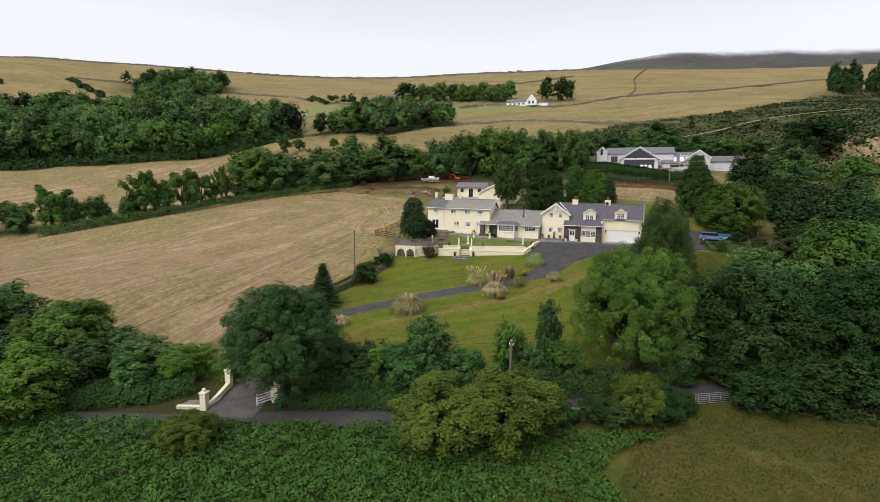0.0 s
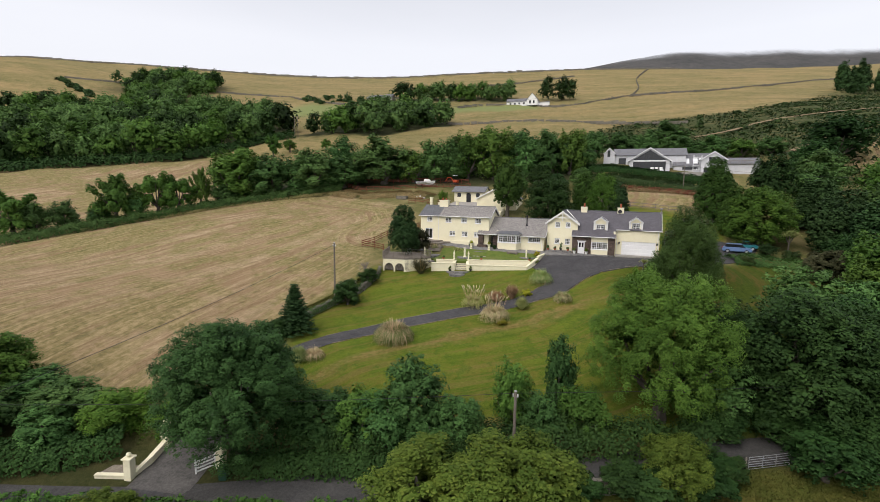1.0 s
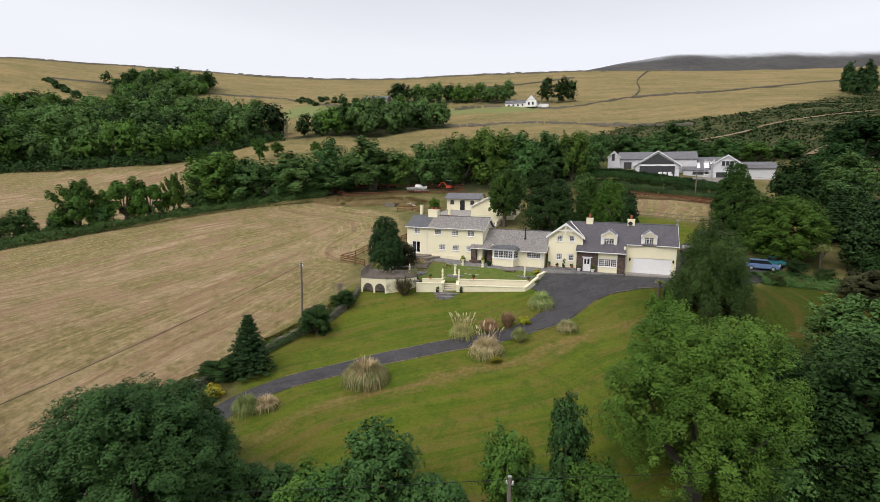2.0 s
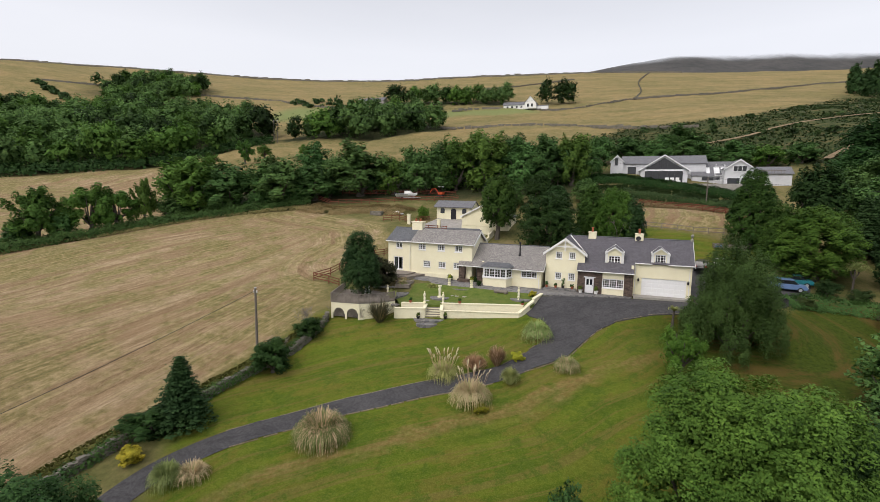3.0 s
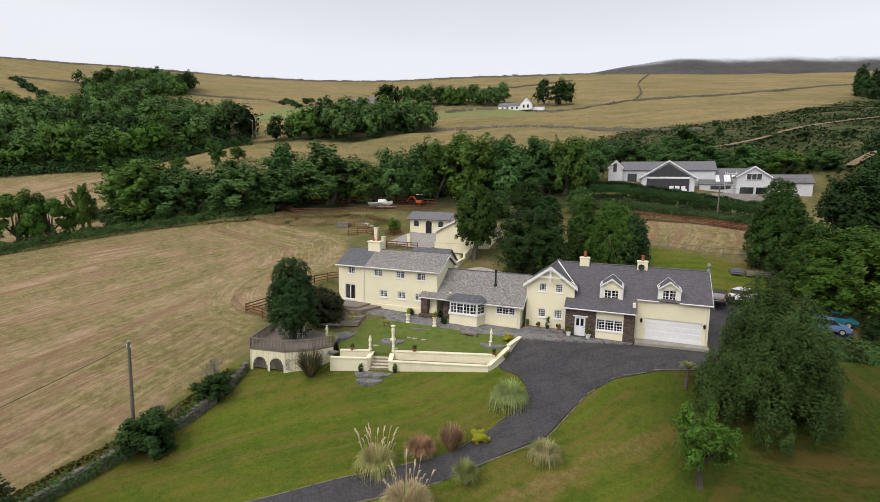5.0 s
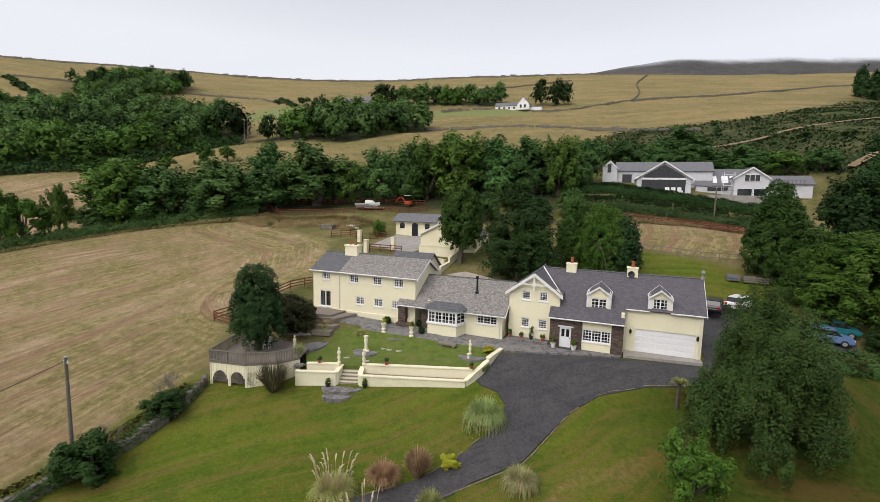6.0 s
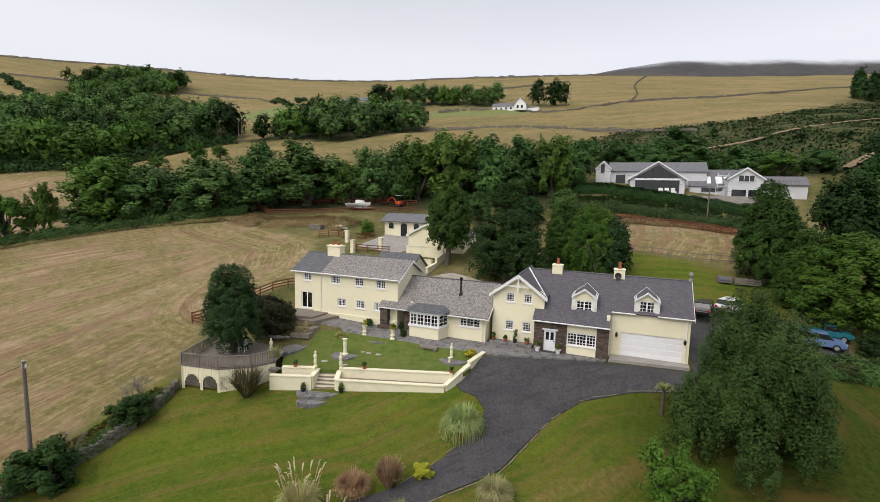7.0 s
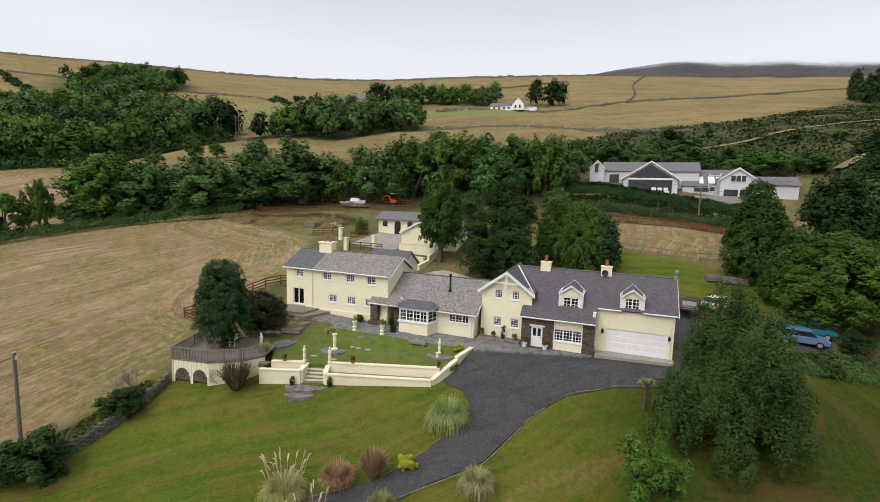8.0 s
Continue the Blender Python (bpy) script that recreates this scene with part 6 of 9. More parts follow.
part("terrace", bmesh_box(-3.0, 143.2, 12.0, 22.0, 144.9, 15.1), CONCRETE, gh, world=True)
# glazed gable: panes between dark mullions
bm = bmesh.new()
prism(bm, [(1.3, 18.2), (8.9, 18.2), (8.7, 18.5), (5.1, 20.75), (1.5, 18.5)], "y", 144.84, 144.88)
gp = part("gable_glazing", bm, GLASS_DARK, gh, "dark glazed gable", world=True)
bm = bmesh.new()
for k in range(6):
    x = 1.3 + 7.6 * k / 5
    zt = 20.75 - abs(x - 5.1) * 0.62
    box(bm, x - 0.05, 144.8, 15.5, x + 0.05, 144.86, zt)
part("mullions", bm, FRAME_DARK, gp, world=True)
part("lower_glazing", bmesh_box(1.3, 144.84, 15.45, 8.9, 144.88, 17.85), GLASS_DARK, gp, world=True)
part("beam", bmesh_box(1.2, 144.78, 17.85, 9.0, 144.88, 18.2), UPVC, gp, world=True)
dark_window(gh, -2.4, -0.6, 16.6, 19.0, 148.45, 1, FRAME_DARK)
dark_window(gh, -5.3, -4.6, 19.3, 21.0, 147.45, 1, FRAME_DARK)
dark_window(gh, 18.4, 20.9, 17.7, 18.9, 144.65, 3)
dark_window(gh, 17.4, 19.8, 14.2, 16.4, 144.65, 1)
dark_window(gh, 20.0, 22.0, 14.2, 16.4, 144.65, 1)
dark_window(gh, 13.0, 16.5, 15.9, 16.6, 147.45, 3, FRAME_DARK)
for x, wd in ((13.9, 0.7), (15.4, 1.1), (16.8, 1.1)):
    bm = bmesh.new()
    k = (20.1 - 16.9) / 3.75
    slab(bm, [(x, 147.9, 17.36 + 0.12), (x + wd, 147.9, 17.36 + 0.12), (x + wd, 149.5, 17.36 + 1.6 * k + 0.12), (x, 149.5, 17.36 + 1.6 * k + 0.12)], 0.05)
    part("rooflight", bm, UPVC, gh, "pale rooflight", world=True)
bm = bmesh.new()
for k in range(10):
    box(bm, 23 + 0.6 * k, 148.0, 17.2, 23.06 + 0.6 * k, 148.05, 18.1)
box(bm, 23, 147.98, 18.05, 28.6, 148.07, 18.15)
part("balcony_rail", bm, POST_GREY, gh, world=True)
bm = bmesh.new()
for sx in (15.3, 17.1):
    for sy in (145.4, 146.9):
        tube(bm, [(sx, sy, 14), (sx, sy, 19.4)], 0.03, 5)
for q in range(5):
    for sy in (145.4, 146.9):
        tube(bm, [(15.3, sy, 14.9 + q), (17.1, sy, 14.9 + q)], 0.025, 5)
tube(bm, [(15.3, 145.4, 14.4), (17.1, 145.4, 18.4)], 0.025, 5)
tagged(part("scaffold_tower", bm, UPVC), "light metal scaffold tower beside the grey house", "scaffold")

# outbuildings behind the farmhouse
sh = thing("outbuilding", -33.5, 115.5, 7.0, 0, "low cream outbuilding with a grey slate roof and black door", "shed")
bm = bmesh.new()
prism(bm, [(114.5, 6.3), (118.5, 6.3), (118.5, 9.6), (116.5, 10.6), (114.5, 9.55)], "x", -36.9, -29.6)
part("wall", bm, CREAM, sh, world=True)
bm = bmesh.new()
slab(bm, [(-37.4, 113.9, 9.5), (-29.4, 113.9, 9.5), (-29.4, 116.5, 10.75), (-37.4, 116.5, 10.75)], 0.12)
slab(bm, [(-37.4, 119, 9.5), (-29.4, 119, 9.5), (-29.4, 116.5, 10.75), (-37.4, 116.5, 10.75)], 0.12)
part("roof", bm, SLATE_GREY, sh, world=True)
bm = bmesh.new()
prism(bm, [(-33.9, 7.0), (-32.85, 7.0), (-32.85, 8.95), (-33.1, 9.2), (-33.65, 9.2), (-33.9, 8.95)], "y", 114.4, 114.5)
part("door", bm, DARK_METAL, sh, "arched black door", world=True)
for a in (-36.1, -31.6):
    bm = bmesh.new()
    prism(bm, [(a, 8.3), (a + 0.85, 8.3), (a + 0.85, 9.05), (a + 0.6, 9.25), (a + 0.25, 9.25), (a, 9.05)], "y", 114.42, 114.5)
    part("window", bm, GLASS_DARK, sh, world=True)
b2 = thing("barn", -25, 109, 5.0, 0, "cream rendered barn with a blue-grey slate roof", "barn")
gable_block(b2, -29.0, -20.6, 107.0, 113.0, 4.2, 8.2, 10.4, CREAM, SLATE_GREY, 0.3, "y", WHITE)
rw = thing("rear_wing", -25, 98, 1.0, 0, "small slated rear wing of the farmhouse", "annexe")
gable_block(rw, -27.6, -22.8, 94.5, 98.8, 0.8, 5.2, 6.7, CREAM, SLATE_DARK, 0.25, "x")
bw = thing("rear_garden_walls", -24, 104, 3.5, 0, "cream stepped garden walls behind the farmhouse", "wall")
for pts, tops in (([(-28.5, 105.5), (-22.8, 105.0)], [6.7, 6.7]), ([(-26.6, 103.2), (-23.4, 102.4)], [5.3, 5.3]), ([(-22.6, 104.8), (-22.8, 102.4)], [6.2, 5.6]), ([(-22.8, 102.4), (-23.2, 100.2)], [5.0, 4.6]), ([(-23.2, 100.2), (-23.8, 98.2)], [4.0, 3.6])):
    bm = bmesh.new()
    wall_run(bm, pts, tops, 0.3, 1.5)
    part("wall", bm, WALLCREAM, bw, world=True)
sheet("rear_yard", [(-37, 106.5), (-30, 105.8), (-29.2, 107), (-29.6, 114.4), (-36.6, 114.4)], CONCRETE, "pale concrete yard before the outbuilding", "yard", 0.1)
sheet("rear_drive", [(-22, 97), (-10, 96), (-6, 97.5), (-12, 99.5), (-20, 101), (-22.6, 100)], GRAVEL, "pale gravel drive behind the house", "drive", 0.1)

# far farmhouse and barn on the hill
fh = thing("far_farmhouse", -68, 334, None, 0, "distant white farmhouse with a grey roof on the hillside", "house")
z = float(height(-68, 334)) - 0.5
gable_block(fh, -80, -66, 332, 338, z, z + 3.0, z + 5.2, WHITE, SLATE_GREY, 0.4, "x")
gable_block(fh, -66, -59, 330, 339, z, z + 3.6, z + 7.6, WHITE, SLATE_GREY, 0.4, "y")
gable_block(fh, -59, -52, 333, 336, z - 0.3, z + 1.8, z + 2.4, WHITE, SLATE_GREY, 0.2, "x")
for x in (-78, -75, -72, -69):
    dark_window(fh, x, x + 1.3, z + 1.0, z + 2.3, 331.95, 1)
for x in (-64.5, -62):
    dark_window(fh, x, x + 1.3, z + 1.0, z + 3.0, 329.95, 1)
fb = thing("far_barn", -178, 332, None, 0, "distant long grey stone barn", "barn")
z = float(height(-178, 332)) - 0.5
gable_block(fb, -187, -166, 330, 337, z, z + 3.4, z + 6.0, CONCRETE, SLATE_GREY, 0.3, "x")

# ---- the moor behind, its top in the cloud ----
def mountain():
    m, n, l, b = material("heather_moor", 0.95, 0, 0.1)
    col = mixed(m, 0.5, ramp(m, noise_at(m, 0.012, 5, 0.6, "World"), [(0.35, (0.05, 0.052, 0.05)), (0.65, (0.095, 0.09, 0.085))]), ramp(m, noise_at(m, 0.08, 5, 0.7, "World"), [(0.3, (0.042, 0.044, 0.045)), (0.7, (0.10, 0.097, 0.095))]))
    l.new(col, b.inputs["Base Color"])
    g, sep, add = n.new("ShaderNodeNewGeometry"), n.new("ShaderNodeSeparateXYZ"), n.new("ShaderNodeMath")
    l.new(g.outputs["Position"], sep.inputs[0])
    # the cloud hides the top: it thins out through a ragged band of height
    mul, mr = n.new("ShaderNodeMath"), n.new("ShaderNodeMapRange")
    mul.operation, mul.inputs[1].default_value = "MULTIPLY", 46.0
    l.new(noise_at(m, 0.007, 5, 0.6, "World"), mul.inputs[0])
    add.operation = "ADD"
    l.new(sep.outputs["Z"], add.inputs[0])
    l.new(mul.outputs[0], add.inputs[1])
    mr.inputs["From Min"].default_value, mr.inputs["From Max"].default_value = 304, 340
    mr.interpolation_type = "SMOOTHERSTEP"
    l.new(add.outputs[0], mr.inputs["Value"])
    tr, mx = n.new("ShaderNodeBsdfTransparent"), n.new("ShaderNodeMixShader")
    l.new(mr.outputs[0], mx.inputs["Fac"])
    l.new(b.outputs[0], mx.inputs[1])
    l.new(tr.outputs[0], mx.inputs[2])
    l.new(mx.outputs[0], n["Material Output"].inputs["Surface"])
    C, S = np.arange(60, 2000, 25.0), np.arange(650, 1500, 25.0)
    c, s = np.meshgrid(C, S)
    x, y = place_of(s, c)
    z = 120 + (np.interp(c, (60, 150, 250, 325, 403, 486, 700, 1200), (220, 250, 279, 294, 309, 325, 345, 355)) - 120) * smooth(650, 1180, s)
    z = z + 8 * np.array([noise.noise(Vector((a * 0.008, b * 0.008, 7))) for a, b in zip(x.ravel(), y.ravel())]).reshape(x.shape)
    i = np.arange(x.size).reshape(x.shape)
    me = bpy.data.meshes.new("moor_summit")
    me.from_pydata(np.stack([x, y, z], -1).reshape(-1, 3).tolist(), [], np.stack([i[:-1, :-1], i[:-1, 1:], i[1:, 1:], i[1:, :-1]], -1).reshape(-1, 4).tolist())
    for p in me.polygons:
        p.use_smooth = True
    me.materials.append(m)
    tagged(new("backdrop_moor", me), "dark heather moor fading into low cloud", "hill", kind="structure")


mountain()


# ---- trees and shrubs ----
kind("sycamore", LEAF_SYCAMORE, 100000, 0.0052, big=1.9, lo=0.2, boughs=34, puff=0.075, size=0.33, spread=0.66, seed=1)
kind("ash", LEAF_ASH, 115000, 0.0046, big=1.9, lo=0.12, boughs=19, puff=0.078, size=0.35, spread=0.62, seed=2)
kind("broad_dark", LEAF_DARK, 31000, 0.0081, big=2.2, lo=0.05, boughs=24, puff=0.085, size=0.36, spread=0.63, variants=2, seed=1)
kind("broad_light", LEAF_MID, 30000, 0.0105, lo=0.08, boughs=15, puff=0.12, variants=1, seed=2)
kind("mid_wood", LEAF_WOOD, 5800, 0.0163, big=2.6, lo=0.06, boughs=11, puff=0.15, variants=4, seed=3)
kind("mid_light", LEAF_MID, 5800, 0.0163, big=2.6, lo=0.06, boughs=11, puff=0.15, variants=3, seed=4)
kind("hedge_tree", LEAF_WOOD, 7200, 0.0160, big=2.2, lo=0.08, aspect=0.42, boughs=12, puff=0.11, size=0.36, variants=3, seed=33)
kind("bush_bright", LEAF_BRIGHT, 11500, 0.0137, big=2.2, lo=0.0, boughs=11, puff=0.13, variants=2, seed=5)
kind("bush_olive", LEAF_OLIVE, 20000, 0.0107, big=2.0, lo=0.02, aspect=0.8, boughs=16, puff=0.11, size=0.3, variants=2, seed=6)
kind("birch", LEAF_BIRCH, 95000, 0.0050, big=2.0, lo=0.0, aspect=0.5, boughs=30, puff=0.066, size=0.29, spread=0.70, droop=0.8, belly=0.8, seed=7)
kind("conifer", LEAF_CONIFER, 420, 0.0125, seed=9, wide=0.3, limbs=0, spire=True)
kind("clipped", LEAF_CYPRESS, 30000, 0.0090, lo=0.28, aspect=0.33, boughs=20, puff=0.08, size=0.38, spread=0.56, wide=0.3, seed=16, limbs=6)
kind("gold_cypress", LEAF_GOLD, 40000, 0.0068, lo=0.0, aspect=0.55, boughs=30, puff=0.08, size=0.38, spread=0.56, wide=0.3, seed=20, limbs=3)
kind("leyland", LEAF_CYPRESS, 26000, 0.0088, lo=0.0, aspect=0.34, boughs=26, puff=0.08, size=0.38, taper=0.5, spread=0.56, wide=0.3, seed=21, limbs=3)
kind("airy", LEAF_MID, 7500, 0.0165, lo=0.20, boughs=9, puff=0.12, size=0.24, spread=0.72, variants=3, seed=22, limbs=9)
kind("yew", LEAF_CONIFER, 8500, 0.0141, lo=0.02, aspect=0.36, boughs=20, puff=0.08, size=0.38, taper=0.4, spread=0.56, wide=0.3, variants=2, seed=12, limbs=3)
kind("garden_cypress", LEAF_CONIFER, 42000, 0.0066, lo=0.10, aspect=0.35, boughs=24, puff=0.08, size=0.38, taper=0.5, spread=0.56, wide=0.3, seed=19, limbs=3)
kind("shrub", LEAF_DARK, 5500, 0.021, lo=0.0, boughs=9, puff=0.15, variants=2, seed=11)
kind("belt_dark", LEAF_DARK, 5400, 0.0169, big=2.6, lo=0.05, boughs=13, puff=0.13, variants=3, seed=26)
kind("garden_shrub", LEAF_GORSE, 4500, 0.021, lo=0.0, boughs=7, puff=0.17, variants=2, seed=24)
kind("purple_shrub", LEAF_PURPLE, 20000, 0.013, lo=0.02, aspect=0.7, boughs=14, puff=0.11, seed=14)
kind("sapling", LEAF_BRIGHT, 6500, 0.0118, lo=0.30, boughs=15, puff=0.10, size=0.2, spread=0.70, seed=13, limbs=11)
kind("gold_shrub", LEAF_YELLOW, 3600, 0.030, lo=0.02, boughs=8, puff=0.18, seed=15)

SY = "large dark green sycamore"
tree(-25.9, 36.6, 11.0, 11.9, "sycamore", "large round dark green sycamore beside the drive gate")
tree(4.5, 54.0, 12.9, 12.6, "ash", "tall spreading light green ash tree by the lane")
tree(15.8, 57.0, 12.0, 13.5, "broad_dark", SY + " in the belt along the lane")
for x, y, h, w, k in ((26, 60, 12, 12, "broad_dark"), (21, 66, 8.5, 9, "belt_dark"), (31, 68, 11, 11, "hedge_tree"), (19.5, 73, 7.6, 8.5, "hedge_tree"), (37, 74, 12, 11, "mid_light"), (27, 76, 9, 9, "mid_light"), (44, 66, 12, 12, "hedge_tree"), (34, 58, 12, 13, "belt_dark"), (32, 84, 9, 9, "mid_light"), (39, 88, 10, 10, "mid_light")):
    tree(x, y, h, w, k, "dense dark broadleaf tree in the belt", group="tree belt by the lane")
for x, y, h, w in ((13.5, 55.6, 3.4, 6), (18.5, 57.6, 3.6, 6.5), (23.5, 60.2, 4, 7), (29, 62.6, 4, 7), (9.2, 53.6, 2.6, 5), (35, 65, 4, 7), (15.6, 51.4, 4.4, 6.5), (19.6, 53.2, 5.0, 7), (24.4, 55.6, 5.2, 7.5), (30, 58, 5.5, 8), (36.5, 60.6, 6, 9)):
    tree(x, y, h, w, "belt_dark", "dark undergrowth below the tree belt", "bush", "bush", group="undergrowth by the lane")
for x, y, h, w, k in ((9.8, 57.6, 9.5, 9, "broad_dark"), (29, 80, 10.5, 11, "mid_light"), (24, 71, 8, 9, "hedge_tree")):
    tree(x, y, h, w, k, "dense broadleaf tree between the lane and the lawn", group="tree belt by the lane")
tree(26.8, 91.0, 4.4, 7.0, "purple_shrub", "dark purple-leaved tree beside the parking place")
for x, y, h, w, k in ((-24.2, 124.7, 5.2, 6.4, "hedge_tree"), (-19.4, 126.4, 6.2, 7.4, "belt_dark"), (-15.0, 124.0, 4.6, 6.0, "yew"), (-10.0, 128.0, 5.0, 6.0, "hedge_tree")):
    tree(x, y, h, w, k, "dark bushy tree behind the yard", group="yard trees")
# hedge bank under the lawn
for x, y, h, w, k in ((-21, 40.3, 4.6, 6, "hedge_tree"), (-18, 41.5, 4.6, 6, "mid_light"), (-14.2, 44.0, 6.6, 6.6, "hedge_tree"), (-16, 41.8, 4.6, 5.5, "hedge_tree"), (-10.8, 44.2, 4.2, 5, "hedge_tree"), (-7.0, 47.6, 6.1, 4.0, "mid_light"), (-3.4, 49.8, 7.8, 3.6, "hedge_tree"), (-4.6, 47.2, 4.2, 4.2, "hedge_tree"), (-1.5, 48.8, 4.6, 5, "mid_light"), (-12.6, 42.0, 3.4, 4.2, "hedge_tree"), (8.6, 54.6, 6, 6.5, "hedge_tree"), (-27.8, 43.5, 3.0, 3.2, "shrub")):
    tree(x, y, h, w, k, "bushy green tree in the hedge bank below the lawn", group="hedge bank trees")
tree(-9.8, 36.2, 5.6, 9.5, "bush_olive", "wide yellow-green willow bush beside the lane", "bush", "bush")
tree(-4.8, 38.2, 6.1, 9.5, "bush_olive", "tall yellow-green willow bush beside the lane", "bush", "bush")
tree(-28.2, 27.8, 2.8, 4.8, "bush_olive", "low olive bush rising from bracken", "bush", "bush")
tree(5.2, 45.6, 4.4, 5.4, "bush_olive", "rounded hawthorn bush by the lane wall", "bush", "bush")
for x, y, h, w, k in ((8.3, 47.6, 2.4, 3.4, "shrub"), (1.6, 44.4, 2.2, 3.6, "shrub"), (-0.6, 43.0, 1.8, 3.0, "shrub"), (3.4, 44.2, 2.6, 4.4, "shrub"), (7.2, 46.2, 2.8, 4.2, "shrub"), (-1.9, 42.0, 2.4, 4.0, "shrub"), (8.9, 48.2, 2.2, 3.0, "shrub")):
    tree(x, y, h, w, k, "scrubby bramble bush on the lane bank", "bush", "bush", group="lane bank scrub")
# left of the gate
for x, y, h, w, k in ((-37.2, 35.4, 3.3, 6.0, "bush_bright"), (-42.2, 34.4, 3.5, 7.0, "hedge_tree"), (-46.2, 34.6, 3.4, 6.0, "hedge_tree"), (-32.9, 37.4, 2.9, 3.4, "bush_bright")):
    tree(x, y, h, w, k, "leafy green bush beside the drive gate", "bush", "bush", group="bushes by the gate")
for x, y, h, w, k in ((-50.5, 32.2, 6.6, 9.5, "broad_light"), (-45.5, 25.2, 6.0, 8.5, "bush_bright"), (-53, 24, 7.5, 10, "mid_wood"), (-59, 30, 7.5, 10, "mid_wood"), (-40.5, 31.6, 3.4, 5, "mid_wood"), (-46, 30.4, 4, 6, "mid_wood"), (-49.5, 27.6, 5.2, 8, "bush_bright"), (-56, 33.6, 4.6, 7, "mid_wood"), (-63, 33, 6, 9, "mid_wood")):
    tree(x, y, h, w, k, "dense green tree at the field corner", group="field corner trees")
# lawn trees
tree(8.5, 80.4, 11.7, 10.6, "birch", "large weeping birch with fine dark foliage on the lawn", z=float(height(8.5, 80.4)) - 0.9)
tree(3.3, 72.1, 5.4, 4.4, "sapling", "young thin-crowned tree standing on the lawn")
tree(-33.6, 53.3, 5.8, 5.7, "conifer", "small dark spruce beside the drive")
tree(-35.0, 51.4, 2.0, 4.5, "shrub", "low dark shrub under the spruce", "shrub", "shrub")
tree(-32.2, 62.0, 3.3, 4.4, "shrub", "clipped laurel bush by the pole", "shrub", "shrub")
tree(-32.6, 67.8, 2.2, 3.4, "shrub", "dark bush on the garden wall", "shrub", "shrub")
tree(-31.0, 75.9, 7.7, 5.6, "garden_cypress", "rounded dark green cypress rising through the deck", z=-0.2)
tree(-31.0, 80.7, 4.0, 5.2, "purple_shrub", "spreading dark purple-green shrub by the terrace", "shrub", "shrub")
tree(-21.6, 103.4, 10.3, 6.4, "clipped", "tall clipped cypress with a bare trunk behind the house")
tree(-12.9, 100.6, 8.6, 10.6, "broad_dark", "round dark holm oak behind the house", variant=1)
tree(-3.6, 104.2, 8.8, 6.5, "gold_cypress", "cypress with yellow tips behind the house")
tree(-1.4, 105.0, 7.6, 6.0, "yew", "dark cypress with dead brown branches")
tree(-7.2, 106.5, 8.2, 5.6, "leyland", "dark cypress behind the house")
tree(15.4, 109.5, 11.5, 7.6, "leyland", "tall dark leyland cypress beside the paddock")
tree(18.2, 105.6, 8.6, 6.4, "leyland", "bright-tipped leyland cypress beside the paddock")
tree(21.6, 104.4, 9.4, 12.4, "gold_cypress", "broad rounded golden-green cypress beside the parking place")
for x, y, h, w, k in ((31, 103, 9.5, 8, "yew"), (36, 98, 11, 10, "yew"), (30, 94, 6, 7, "belt_dark"), (48, 158, 11, 17, "belt_dark"), (40, 146, 9, 12, "belt_dark"), (37, 139, 8, 10, "belt_dark"), (33, 116, 8, 8, "yew"), (41, 104, 9.5, 10, "mid_wood"), (35, 110, 9, 9, "yew"), (45, 95, 10, 11, "mid_light"), (30, 113, 9, 7, "conifer"), (26, 121, 10, 9, "belt_dark"), (34, 122, 8.5, 10, "mid_wood"), (42, 116, 9, 10, "mid_wood"), (38, 132, 9, 11, "mid_wood"), (46, 126, 9, 11, "mid_light"), (52, 112, 9.5, 11, "mid_light"), (52, 100, 13, 11, "mid_light")):
    tree(x, y, h, w, k, "dark evergreen and broadleaf tree of the shelter belt", group="shelter belt")
hedge("border_scrub", [(15.8, 93.6), (19, 94.6), (23, 95.2), (27, 94.6), (31, 92)], 1.0, 3.6, LEAF_WOOD, "rough green scrub and ferns beside the parking place", 420, 0.085, 31, "scrub", 0.6)
for x, y, h, w in ((21.6, 98.6, 2.0, 3.4), (24.6, 97.6, 1.7, 3.2), (28.6, 96.4, 2.2, 3.6), (18.0, 93.4, 1.3, 2.4)):
    tree(x, y, h, w, "garden_shrub", "low garden shrub beside the parking place", "shrub", "shrub", group="parking shrubs")
